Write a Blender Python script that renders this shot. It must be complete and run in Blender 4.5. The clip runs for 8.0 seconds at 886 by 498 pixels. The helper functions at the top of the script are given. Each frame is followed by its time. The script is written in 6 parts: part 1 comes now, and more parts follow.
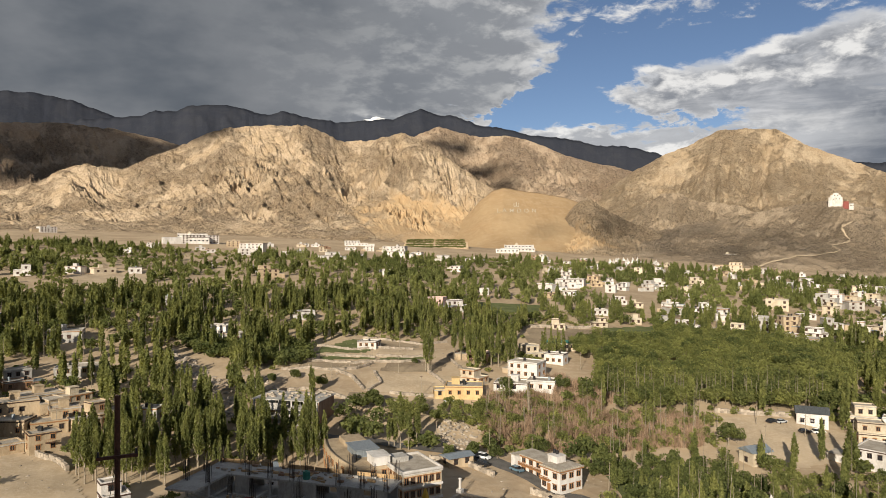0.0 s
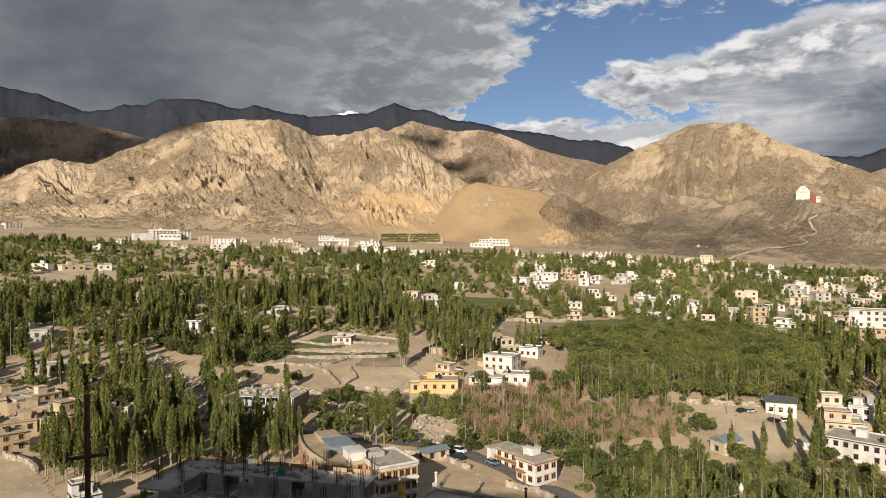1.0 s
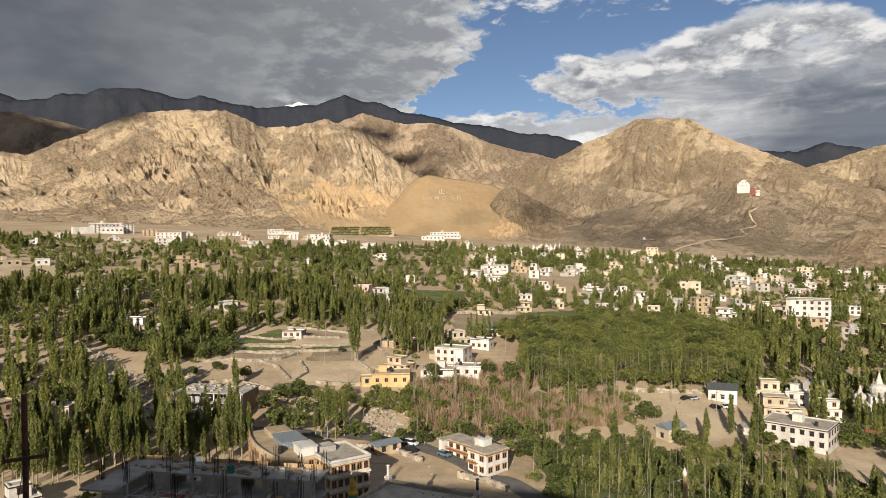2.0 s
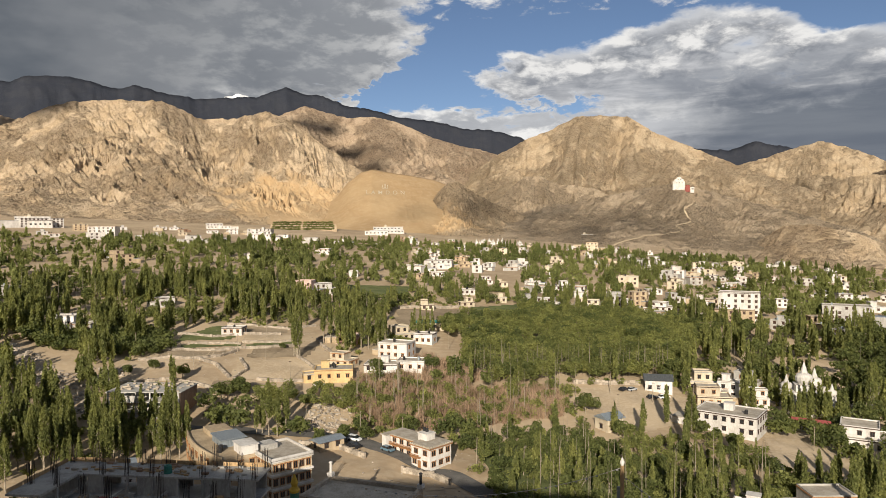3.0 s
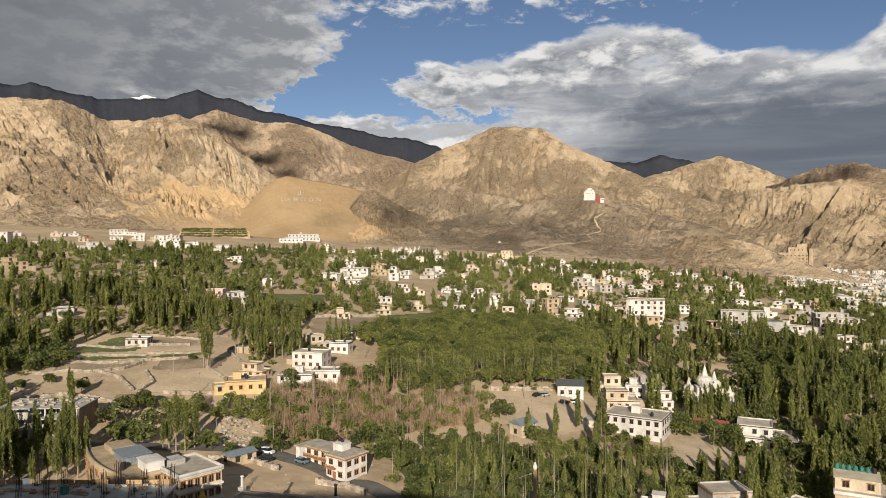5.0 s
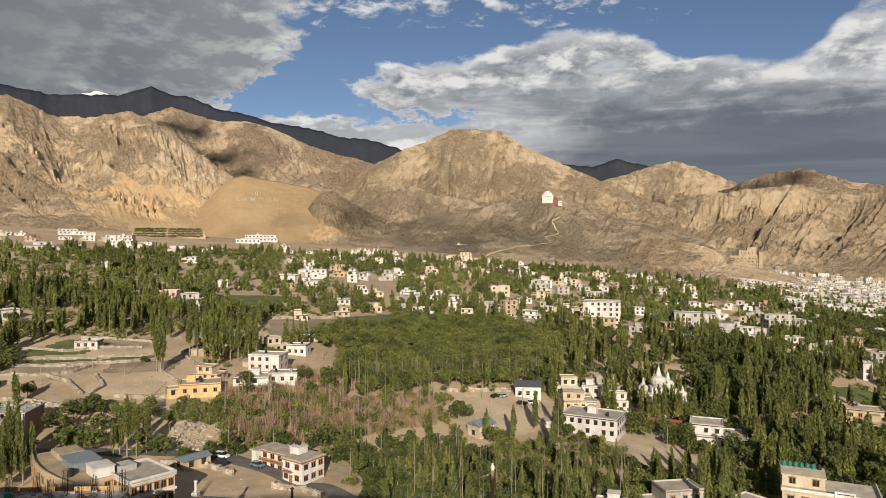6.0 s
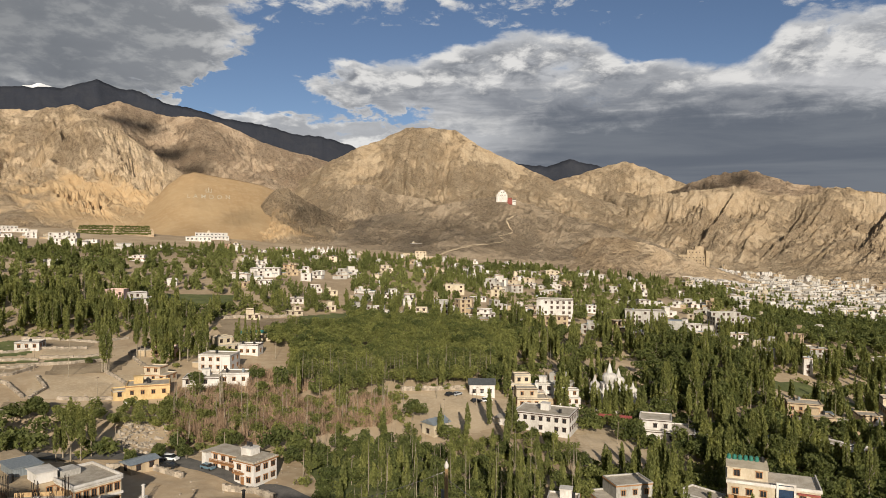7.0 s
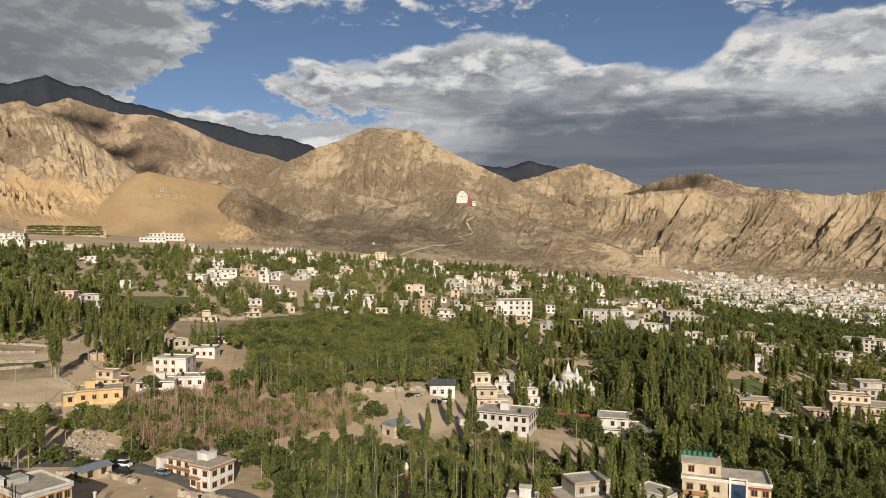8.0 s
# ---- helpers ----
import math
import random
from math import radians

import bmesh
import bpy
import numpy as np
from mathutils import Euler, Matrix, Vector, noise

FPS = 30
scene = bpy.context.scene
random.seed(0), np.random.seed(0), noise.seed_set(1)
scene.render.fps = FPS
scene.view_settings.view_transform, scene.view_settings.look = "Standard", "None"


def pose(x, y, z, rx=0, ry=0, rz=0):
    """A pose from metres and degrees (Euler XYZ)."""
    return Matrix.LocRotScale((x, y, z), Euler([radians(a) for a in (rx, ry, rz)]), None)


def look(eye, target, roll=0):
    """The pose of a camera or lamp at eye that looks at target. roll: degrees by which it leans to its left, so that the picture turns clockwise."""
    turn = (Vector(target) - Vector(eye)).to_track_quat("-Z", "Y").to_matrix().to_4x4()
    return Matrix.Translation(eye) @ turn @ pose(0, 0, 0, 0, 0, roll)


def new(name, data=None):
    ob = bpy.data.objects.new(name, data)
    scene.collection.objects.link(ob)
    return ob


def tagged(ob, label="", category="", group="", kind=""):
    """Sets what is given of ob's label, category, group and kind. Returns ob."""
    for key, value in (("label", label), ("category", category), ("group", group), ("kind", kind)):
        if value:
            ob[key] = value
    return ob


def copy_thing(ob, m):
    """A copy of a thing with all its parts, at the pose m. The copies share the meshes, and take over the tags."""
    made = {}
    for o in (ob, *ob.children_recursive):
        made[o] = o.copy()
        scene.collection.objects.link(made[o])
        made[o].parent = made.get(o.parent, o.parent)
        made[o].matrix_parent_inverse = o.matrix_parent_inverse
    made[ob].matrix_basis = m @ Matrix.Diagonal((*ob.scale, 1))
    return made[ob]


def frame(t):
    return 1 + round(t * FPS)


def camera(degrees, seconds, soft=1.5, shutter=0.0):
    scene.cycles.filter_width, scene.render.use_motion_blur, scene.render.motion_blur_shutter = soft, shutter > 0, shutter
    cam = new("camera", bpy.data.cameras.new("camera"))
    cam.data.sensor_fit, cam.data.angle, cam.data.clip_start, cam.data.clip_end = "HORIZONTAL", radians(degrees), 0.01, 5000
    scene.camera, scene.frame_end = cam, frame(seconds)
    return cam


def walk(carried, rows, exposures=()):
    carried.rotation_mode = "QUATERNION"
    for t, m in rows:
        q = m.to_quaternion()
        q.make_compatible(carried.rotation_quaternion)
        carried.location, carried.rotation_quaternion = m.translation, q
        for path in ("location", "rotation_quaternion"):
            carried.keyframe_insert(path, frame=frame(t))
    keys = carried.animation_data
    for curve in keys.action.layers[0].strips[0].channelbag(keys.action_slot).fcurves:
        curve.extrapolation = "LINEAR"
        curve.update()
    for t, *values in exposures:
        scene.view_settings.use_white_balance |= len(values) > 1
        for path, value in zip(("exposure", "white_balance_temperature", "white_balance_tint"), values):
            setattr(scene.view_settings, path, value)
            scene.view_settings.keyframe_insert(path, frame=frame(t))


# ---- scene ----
cam = camera(64.6, 8.0, soft=0.5)
EYE = 70.0          # the viewpoint's height; the village lies some sixty metres below it
# seconds, tilt, lean and turn in degrees: a slow pan from a terrace
ROWS = [
    (0.0, 0.00, -0.00, 0.00),
    (0.5, -0.21, 0.15, -0.79),
    (1.0, -0.46, 0.35, -2.07),
    (1.5, -0.76, 0.47, -3.88),
    (3.0, -1.51, 0.39, -10.67),
    (3.5, -1.49, 0.31, -12.72),
    (4.0, -1.31, 0.22, -14.45),
    (4.5, -1.06, 0.16, -15.94),
    (6.0, -0.74, -0.27, -20.78),
    (6.5, -0.77, -0.40, -22.62),
    (7.0, -0.83, -0.45, -24.47),
    (7.5, -0.82, -0.49, -26.21),
    (8.0, -0.74, -0.46, -27.72),
]
walk(cam, [(t, pose(0.02 * t, 0, EYE, 90 + tilt, lean, turn)) for t, tilt, lean, turn in ROWS], exposures=[(0.0, 0.24), (1.5, 0.28), (3.5, 0.26), (6.0, 0.13), (8.0, 0.06)])

# ---- light: a low evening sun from behind the terrace, broken cloud ----
SUN_ELEV, SUN_AZ = radians(21), radians(19)      # the light travels 19 degrees to the right of straight ahead
sun = new("sun", bpy.data.lights.new("sun", "SUN"))
sun.data.energy, sun.data.angle, sun.data.color = 5.6, radians(0.53), (1.0, 0.90, 0.755)
LIGHT_WAY = Vector((math.sin(SUN_AZ) * math.cos(SUN_ELEV), math.cos(SUN_AZ) * math.cos(SUN_ELEV), -math.sin(SUN_ELEV)))
sun.matrix_world = look((-300, -900, 500), Vector((-300, -900, 500)) + LIGHT_WAY)


class Graph:
    """Short hand for node trees."""
    def __init__(self, tree):
        self.tree = tree
        tree.nodes.clear()

    def node(self, kind, *links, **values):
        n = self.tree.nodes.new(kind)
        for key, value in values.items():
            if key == "blend":
                n.blend_type = value
            elif key == "op":
                n.operation = value
            elif key == "data":
                n.data_type = value
            elif key == "interp":
                n.interpolation_type = value
        for slot, value in links:
            if isinstance(value, bpy.types.NodeSocket):
                self.tree.links.new(value, n.inputs[slot])
            else:
                n.inputs[slot].default_value = value
        return n

    def math(self, op, a, b=0.0, c=None):
        links = [(0, a), (1, b)] + ([(2, c)] if c is not None else [])
        return self.node("ShaderNodeMath", *links, op=op).outputs[0]

    def ramp(self, value, lo, hi, a=0.0, b=1.0):
        """A smooth step of value between lo and hi, from a to b."""
        return self.node("ShaderNodeMapRange", (0, value), (1, lo), (2, hi), (3, a), (4, b), interp="SMOOTHSTEP").outputs[0]

    def mix(self, fac, a, b, blend="MIX"):
        n = self.node("ShaderNodeMix", (0, fac), (6, a), (7, b), data="RGBA", blend=blend)
        return n.outputs[2]

    def noise(self, vector, scale, detail=4.0, rough=0.55, warp=0.0):
        n = self.node("ShaderNodeTexNoise", (0, vector), (2, scale), (3, detail), (4, rough))
        n.inputs["Distortion"].default_value = warp
        return n.outputs[0]


def rgb(r, g, b):
    return (r, g, b, 1.0)


def make_world():
    w = bpy.data.worlds.new("evening_sky")
    scene.world = w
    w.use_nodes = True
    g = Graph(w.node_tree)
    way = g.node("ShaderNodeTexCoord").outputs["Generated"]
    xyz = g.node("ShaderNodeSeparateXYZ", (0, way))
    x, y, z = xyz.outputs
    az = g.math("MULTIPLY", g.math("ARCTAN2", x, y), 57.2958)
    el = g.math("MULTIPLY", g.math("ARCSINE", z), 57.2958)
    sky = g.node("ShaderNodeTexSky")
    sky.sky_type, sky.sun_disc = "NISHITA", False
    sky.sun_elevation, sky.sun_rotation = SUN_ELEV, radians(180) + SUN_AZ
    sky.altitude, sky.air_density, sky.dust_density, sky.ozone_density = 3500, 1.0, 0.6, 1.4
    blue = g.mix(1.0, sky.outputs[0], rgb(0.070, 0.068, 0.068), "MULTIPLY")
    # clouds in bearing and height: heaped noise, longer than it is high
    flat = g.node("ShaderNodeCombineXYZ", (0, g.math("MULTIPLY", az, 0.115)), (1, g.math("MULTIPLY", el, 0.25)), (2, 0.37)).outputs[0]
    upper = g.node("ShaderNodeVectorMath", (0, flat), (1, (-0.05, 0.24, 0.0)), op="ADD").outputs[0]
    long_way = g.node("ShaderNodeCombineXYZ", (0, g.math("MULTIPLY", az, 0.045)), (1, g.math("MULTIPLY", el, 0.42)), (2, 2.1)).outputs[0]
    heap, heap_up = g.noise(flat, 1.0, 9.0, 0.56, 0.25), g.noise(upper, 1.0, 9.0, 0.56, 0.25)
    puff, puff_up = g.noise(flat, 3.4, 7.0, 0.60, 0.35), g.noise(upper, 3.4, 7.0, 0.60, 0.35)
    streak = g.noise(long_way, 1.3, 8.0, 0.56, 0.35)
    soft = g.noise(flat, 0.8, 5.0, 0.5)
    wob = g.math("MULTIPLY", g.math("SUBTRACT", heap, 0.5), 16.0)
    azw = g.math("ADD", az, wob)
    elw = g.math("ADD", el, g.math("MULTIPLY", g.math("SUBTRACT", puff, 0.5), 5.0))
    # cover: the storm on one side, a clear gap, a heaped bank beyond it, layers and a second storm below
    storm_l = g.math("MULTIPLY", g.ramp(azw, 14.0, 2.0), g.ramp(g.math("SUBTRACT", elw, g.math("MULTIPLY", g.math("MAXIMUM", g.math("SUBTRACT", az, 2.0), 0.0), 0.50)), 9.0, 11.5))
    storm_l = g.math("MAXIMUM", storm_l, g.ramp(azw, 2.0, -6.0))
    crown = g.math("ADD", 14.2, g.math("MULTIPLY", 2.2, g.ramp(az, 20.0, 31.0)))
    crown = g.math("SUBTRACT", crown, g.math("MULTIPLY", 2.6, g.math("MULTIPLY", g.ramp(az, 35.0, 40.0), g.ramp(az, 52.0, 47.0))))
    over = g.math("SUBTRACT", elw, crown)
    bank = g.math("MULTIPLY", g.ramp(azw, 13.0, 19.0), g.ramp(over, 2.0, -1.6))
    bank = g.math("MULTIPLY", bank, g.ramp(elw, 9.0, 11.0))
    layers = g.math("MULTIPLY", g.ramp(elw, 13.2, 10.8), g.math("MULTIPLY", g.ramp(azw, 15.0, 24.0), 1.0))
    low = g.math("MULTIPLY", g.ramp(elw, 10.8, 8.8), g.math("MULTIPLY", g.ramp(azw, 0.0, 7.0), g.ramp(azw, 33.0, 26.0)))
    storm_r = g.math("MULTIPLY", g.ramp(azw, 25.0, 35.0), g.ramp(elw, 11.6, 8.6))
    scraps = g.math("MULTIPLY", g.ramp(el, 15.5, 17.0), 0.46)
    cover = g.math("MAXIMUM", g.math("MAXIMUM", g.math("MULTIPLY", bank, 0.92), g.math("MULTIPLY", layers, 0.86)), g.math("MAXIMUM", g.math("MULTIPLY", low, 0.9), scraps))
    cover = g.math("MAXIMUM", cover, g.math("MAXIMUM", storm_l, storm_r))
    mixed = g.math("ADD", g.math("MULTIPLY", heap, 0.5), g.math("MULTIPLY", g.mix(g.math("MULTIPLY", layers, 0.8), puff, streak), 0.5))
    field = g.math("ADD", mixed, g.math("MULTIPLY", g.math("SUBTRACT", cover, 0.5), 0.42))
    field = g.math("ADD", field, g.math("MULTIPLY", g.math("MAXIMUM", storm_l, storm_r), 0.15))
    dense = g.ramp(field, 0.485, 0.585)
    # lit tops and grey bases: where the cloud thins upwards it catches the light
    rise = g.math("ADD", g.math("MULTIPLY", g.math("SUBTRACT", heap, heap_up), 0.8), g.math("MULTIPLY", g.math("SUBTRACT", puff, puff_up), 0.45))
    edge = g.ramp(rise, -0.05, 0.13)
    thick = g.ramp(field, 0.55, 0.70)
    base = g.mix(thick, rgb(0.50, 0.51, 0.53), rgb(0.215, 0.228, 0.255))
    lit = g.mix(edge, base, rgb(0.70, 0.69, 0.675))
    band = g.mix(g.ramp(streak, 0.40, 0.60), rgb(0.21, 0.225, 0.255), rgb(0.58, 0.58, 0.59))
    lit = g.mix(g.math("MULTIPLY", layers, 0.85), lit, band)
    lit = g.mix(g.math("MULTIPLY", low, 0.7), lit, g.mix(edge, rgb(0.42, 0.43, 0.45), rgb(0.76, 0.75, 0.73)))
    shade = g.ramp(soft, 0.36, 0.64)
    gloom = g.mix(shade, rgb(0.098, 0.111, 0.130), rgb(0.17, 0.18, 0.195))
    gloom = g.mix(g.ramp(azw, -20.0, 8.0, 0.0, 0.85), gloom, g.mix(edge, rgb(0.25, 0.262, 0.282), rgb(0.42, 0.425, 0.43)))
    cloud = g.mix(storm_l, lit, gloom)
    cloud = g.mix(storm_r, cloud, g.mix(g.ramp(streak, 0.35, 0.65), rgb(0.122, 0.139, 0.170), rgb(0.168, 0.185, 0.212)))
    out = g.mix(dense, blue, cloud)
    bg = g.node("ShaderNodeBackground", (0, out), (1, 1.0))
    g.node("ShaderNodeOutputWorld", (0, bg.outputs[0]))


make_world()


# ---- materials ----
def surface(name, colours, scale=1.0, rough=0.85, bump=0.3, step=0.05, fine=6.0, metal=0.0, island=0.0, per_object=0.0, stretch=(1, 1, 1), through_light=0.0, gloss=0.35, weave=0.5):
    """A worn surface: colours (dark, main, light) mixed by noise at two scales, with relief; island and per_object vary its brightness piece by piece."""
    m = bpy.data.materials.new(name)
    m.use_nodes = True
    g = Graph(m.node_tree)
    at = g.node("ShaderNodeTexCoord").outputs["Object"]
    at = g.node("ShaderNodeMapping", (0, at), (3, stretch)).outputs[0]
    n1 = g.noise(at, scale, 5.0, 0.6)
    n2 = g.noise(at, scale * fine, 6.0, 0.65)
    a, b, c = [rgb(*q) for q in colours]
    col = g.mix(g.ramp(n1, 0.36, 0.66), a, b)
    col = g.mix(g.math("MULTIPLY", g.ramp(n2, 0.42, 0.70), weave), col, c)
    if island or per_object:
        src = g.node("ShaderNodeNewGeometry").outputs["Random Per Island"] if island else g.node("ShaderNodeObjectInfo").outputs["Random"]
        amount = island or per_object
        k = g.node("ShaderNodeMapRange", (0, src), (3, 1 - amount), (4, 1 + amount)).outputs[0]
        grey = g.node("ShaderNodeCombineXYZ", (0, k), (1, k), (2, k)).outputs[0]
        col = g.mix(1.0, col, grey, "MULTIPLY")
    p = g.node("ShaderNodeBsdfPrincipled", (0, col), (1, metal), (2, rough))
    p.inputs["Specular IOR Level"].default_value = gloss
    if bump:
        h = g.math("ADD", n2, g.math("MULTIPLY", n1, 0.6))
        p_b = g.node("ShaderNodeBump", (0, bump), (1, step), ("Height", h))
        g.tree.links.new(p_b.outputs[0], p.inputs["Normal"])
    last = p.outputs[0]
    if through_light:
        t = g.node("ShaderNodeBsdfTranslucent", (0, g.mix(1.0, col, rgb(1.25, 1.2, 0.7), "MULTIPLY")))
        last = g.node("ShaderNodeMixShader", (0, through_light), (1, last), (2, t.outputs[0])).outputs[0]
    g.node("ShaderNodeOutputMaterial", (0, last))
    return m


def rock(name, colours, scale, relief, drift=None):
    """Bare mountain: broad tone, pale scree between darker outcrops, streaks down the slope and fine relief."""
    m = bpy.data.materials.new(name)
    m.use_nodes = True
    g = Graph(m.node_tree)
    at = g.node("ShaderNodeTexCoord").outputs["Object"]
    n1 = g.noise(at, scale, 5.0, 0.6, 0.3)
    n2 = g.noise(at, scale * 6, 9.0, 0.68, 0.5)
    n3 = g.noise(at, scale * 3, 8.0, 0.62, 0.9)
    n4 = g.noise(at, scale * 24, 6.0, 0.75, 0.6)
    crag = g.math("ABSOLUTE", g.math("SUBTRACT", n3, 0.5))
    rocky = g.ramp(g.math("ADD", n1, g.math("MULTIPLY", g.math("SUBTRACT", n2, 0.5), 0.7)), 0.44, 0.62)
    a, b, c = [rgb(*q) for q in colours]
    col = g.mix(g.ramp(n3, 0.38, 0.62), b, c)
    col = g.mix(g.math("MULTIPLY", rocky, 0.26), col, a)
    col = g.mix(g.math("MULTIPLY", g.ramp(n4, 0.50, 0.60), g.math("ADD", 0.22, g.math("MULTIPLY", rocky, 0.50))), col, a)
    col = g.mix(g.ramp(crag, 0.022, 0.0, 0.0, 0.35), col, a)
    col = g.mix(g.ramp(n4, 0.46, 0.34, 0.0, 0.55), col, rgb(c[0] * 1.13, c[1] * 1.13, c[2] * 1.13))
    if drift:
        # orange sand blown up against the slope round one place, with a ragged edge
        away = g.node("ShaderNodeVectorMath", (0, at), (1, drift[:3]), op="DISTANCE").outputs["Value"]
        away = g.math("ADD", away, g.math("MULTIPLY", g.math("SUBTRACT", n3, 0.5), drift[3] * 1.3))
        sandy = g.ramp(away, drift[3], drift[3] * 0.45, 0.0, 0.9)
        relief = g.math("MULTIPLY", relief, g.math("SUBTRACT", 1.0, sandy))
        col = g.mix(sandy, col, g.mix(g.ramp(n2, 0.4, 0.65), rgb(0.40, 0.272, 0.145), rgb(0.47, 0.345, 0.205)))
    p = g.node("ShaderNodeBsdfPrincipled", (0, col), (2, 0.95))
    p.inputs["Specular IOR Level"].default_value = 0.1
    h = g.math("ADD", g.math("MULTIPLY", n2, 0.9), g.math("MULTIPLY", n4, g.math("ADD", 0.55, g.math("MULTIPLY", rocky, 0.9))))
    nb = g.node("ShaderNodeBump", (0, 1.0), (1, relief), ("Height", h))
    g.tree.links.new(nb.outputs[0], p.inputs["Normal"])
    g.node("ShaderNodeOutputMaterial", (0, p.outputs[0]))
    return m


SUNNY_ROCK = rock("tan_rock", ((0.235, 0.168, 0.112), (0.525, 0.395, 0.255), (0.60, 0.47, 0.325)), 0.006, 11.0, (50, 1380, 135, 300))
SCREE_ROCK = rock("tan_scree", ((0.23, 0.172, 0.115), (0.43, 0.325, 0.208), (0.49, 0.385, 0.262)), 0.007, 9.0)
BROWN_ROCK = rock("brown_rock", ((0.19, 0.137, 0.098), (0.42, 0.312, 0.212), (0.485, 0.375, 0.265)), 0.007, 10.0)
GREY_ROCK = rock("grey_brown_rock", ((0.18, 0.14, 0.10), (0.355, 0.276, 0.188), (0.42, 0.335, 0.238)), 0.010, 7.0)
# rock of the back ranges: the cloud shade over them is put into its colour
CLOUD_SHADE_ROCK = rock("cloud_shade_rock", ((0.026, 0.031, 0.043), (0.032, 0.036, 0.048), (0.040, 0.043, 0.053)), 0.004, 1.5)
SPUR_ROCK = rock("brown_sandy_rock", ((0.17, 0.128, 0.088), (0.35, 0.265, 0.172), (0.41, 0.32, 0.215)), 0.010, 6.0, (200, 1190, 92, 110))
SNOW = surface("snow", ((0.45, 0.47, 0.50), (0.75, 0.76, 0.78), (0.85, 0.85, 0.86)), 0.01, 0.7, 0.4, 4.0)
SOIL = surface("dry_soil", ((0.36, 0.27, 0.175), (0.48, 0.37, 0.245), (0.53, 0.43, 0.305)), 0.02, 0.95, 0.5, 0.4, 14.0, gloss=0.1)
SAND = surface("orange_sand", ((0.35, 0.238, 0.128), (0.405, 0.287, 0.160), (0.45, 0.335, 0.205)), 0.01, 0.95, 0.3, 1.0, 9.0, gloss=0.1)
LEAF = surface("poplar_leaves", ((0.128, 0.147, 0.046), (0.260, 0.270, 0.085), (0.344, 0.339, 0.141)), 0.13, 0.6, 0.0, fine=9.0, weave=0.4, island=0.30, through_light=0.5, gloss=0.2)
LEAF_DARK = surface("willow_leaves", ((0.080, 0.101, 0.034), (0.174, 0.193, 0.061), (0.245, 0.253, 0.099)), 0.11, 0.6, 0.0, fine=9.0, weave=0.4, island=0.30, through_light=0.5, gloss=0.2)
LEAF_FAR = surface("far_leaves", ((0.127, 0.150, 0.050), (0.231, 0.251, 0.085), (0.319, 0.330, 0.138)), 0.012, 0.65, 0.0, fine=3.0, island=0.32, through_light=0.52, gloss=0.15)
TWIG = surface("bare_twigs", ((0.20, 0.135, 0.085), (0.34, 0.235, 0.155), (0.42, 0.31, 0.21)), 0.1, 0.9, 0.0, island=0.35, gloss=0.1)
BARK = surface("pale_bark", ((0.17, 0.14, 0.10), (0.33, 0.28, 0.21), (0.42, 0.37, 0.29)), 3.0, 0.9, 0.5, 0.02, gloss=0.1)


# ---- mesh helpers ----
def value_noise(x, y, seed=0):
    """Smooth lattice noise in 0 to 1 for arrays."""
    xi, yi = np.floor(x).astype(np.int64), np.floor(y).astype(np.int64)
    fx, fy = x - xi, y - yi
    fx, fy = fx * fx * fx * (fx * (fx * 6 - 15) + 10), fy * fy * fy * (fy * (fy * 6 - 15) + 10)

    def lattice(i, j):
        h = (i * 374761393 + j * 668265263 + seed * 1442695041) & 0x7FFFFFFF
        h = ((h ^ (h >> 13)) * 1274126177) & 0x7FFFFFFF
        return ((h ^ (h >> 16)) & 0xFFFF) / 65535.0
    top = lattice(xi, yi) * (1 - fx) + lattice(xi + 1, yi) * fx
    low = lattice(xi, yi + 1) * (1 - fx) + lattice(xi + 1, yi + 1) * fx
    return top * (1 - fy) + low * fy


def fractal(x, y, octaves=5, seed=0, gain=0.5, ridged=False):
    total, amp, norm = 0.0, 1.0, 0.0
    for k in range(octaves):
        n = value_noise(x * 2 ** k + 17.3 * k, y * 2 ** k - 9.1 * k, seed + k)
        if ridged:
            n = 1 - np.abs(2 * n - 1)
        total, norm, amp = total + amp * n, norm + amp, amp * gain
    return total / norm


def crests(x, y, octaves, seed, gain=0.55):
    """Sharp branching crests over smooth hollows, in 0 to 1: each finer layer grows on the crests of the one before."""
    total, amp, norm, weight = 0.0, 1.0, 0.0, 1.0
    for k in range(octaves):
        n = value_noise(x * 2.03 ** k + 31.7 * k, y * 2.03 ** k - 12.9 * k, seed + k)
        n = (1 - np.abs(2 * n - 1)) ** 1.6
        total, norm = total + amp * n * weight, norm + amp
        weight, amp = np.clip(n * 1.7, 0.15, 1), amp * gain
    return total / norm


def mesh_from(name, verts, faces, material, smooth=False):
    """A mesh from an array of corners and an array of quads or triangles."""
    me = bpy.data.meshes.new(name)
    verts, faces = np.asarray(verts, np.float32), np.asarray(faces, np.int32)
    k = faces.shape[1]
    me.vertices.add(len(verts))
    me.vertices.foreach_set("co", verts.ravel())
    me.loops.add(faces.size)
    me.loops.foreach_set("vertex_index", faces.ravel())
    me.polygons.add(len(faces))
    me.polygons.foreach_set("loop_start", np.arange(0, faces.size, k, dtype=np.int32))
    me.polygons.foreach_set("use_smooth", np.full(len(faces), smooth))
    me.materials.append(material)
    me.update(calc_edges=True)
    return me


def grid_faces(rows, cols):
    a = np.arange(rows * cols).reshape(rows, cols)
    return np.stack([a[:-1, :-1], a[:-1, 1:], a[1:, 1:], a[1:, :-1]], -1).reshape(-1, 4)


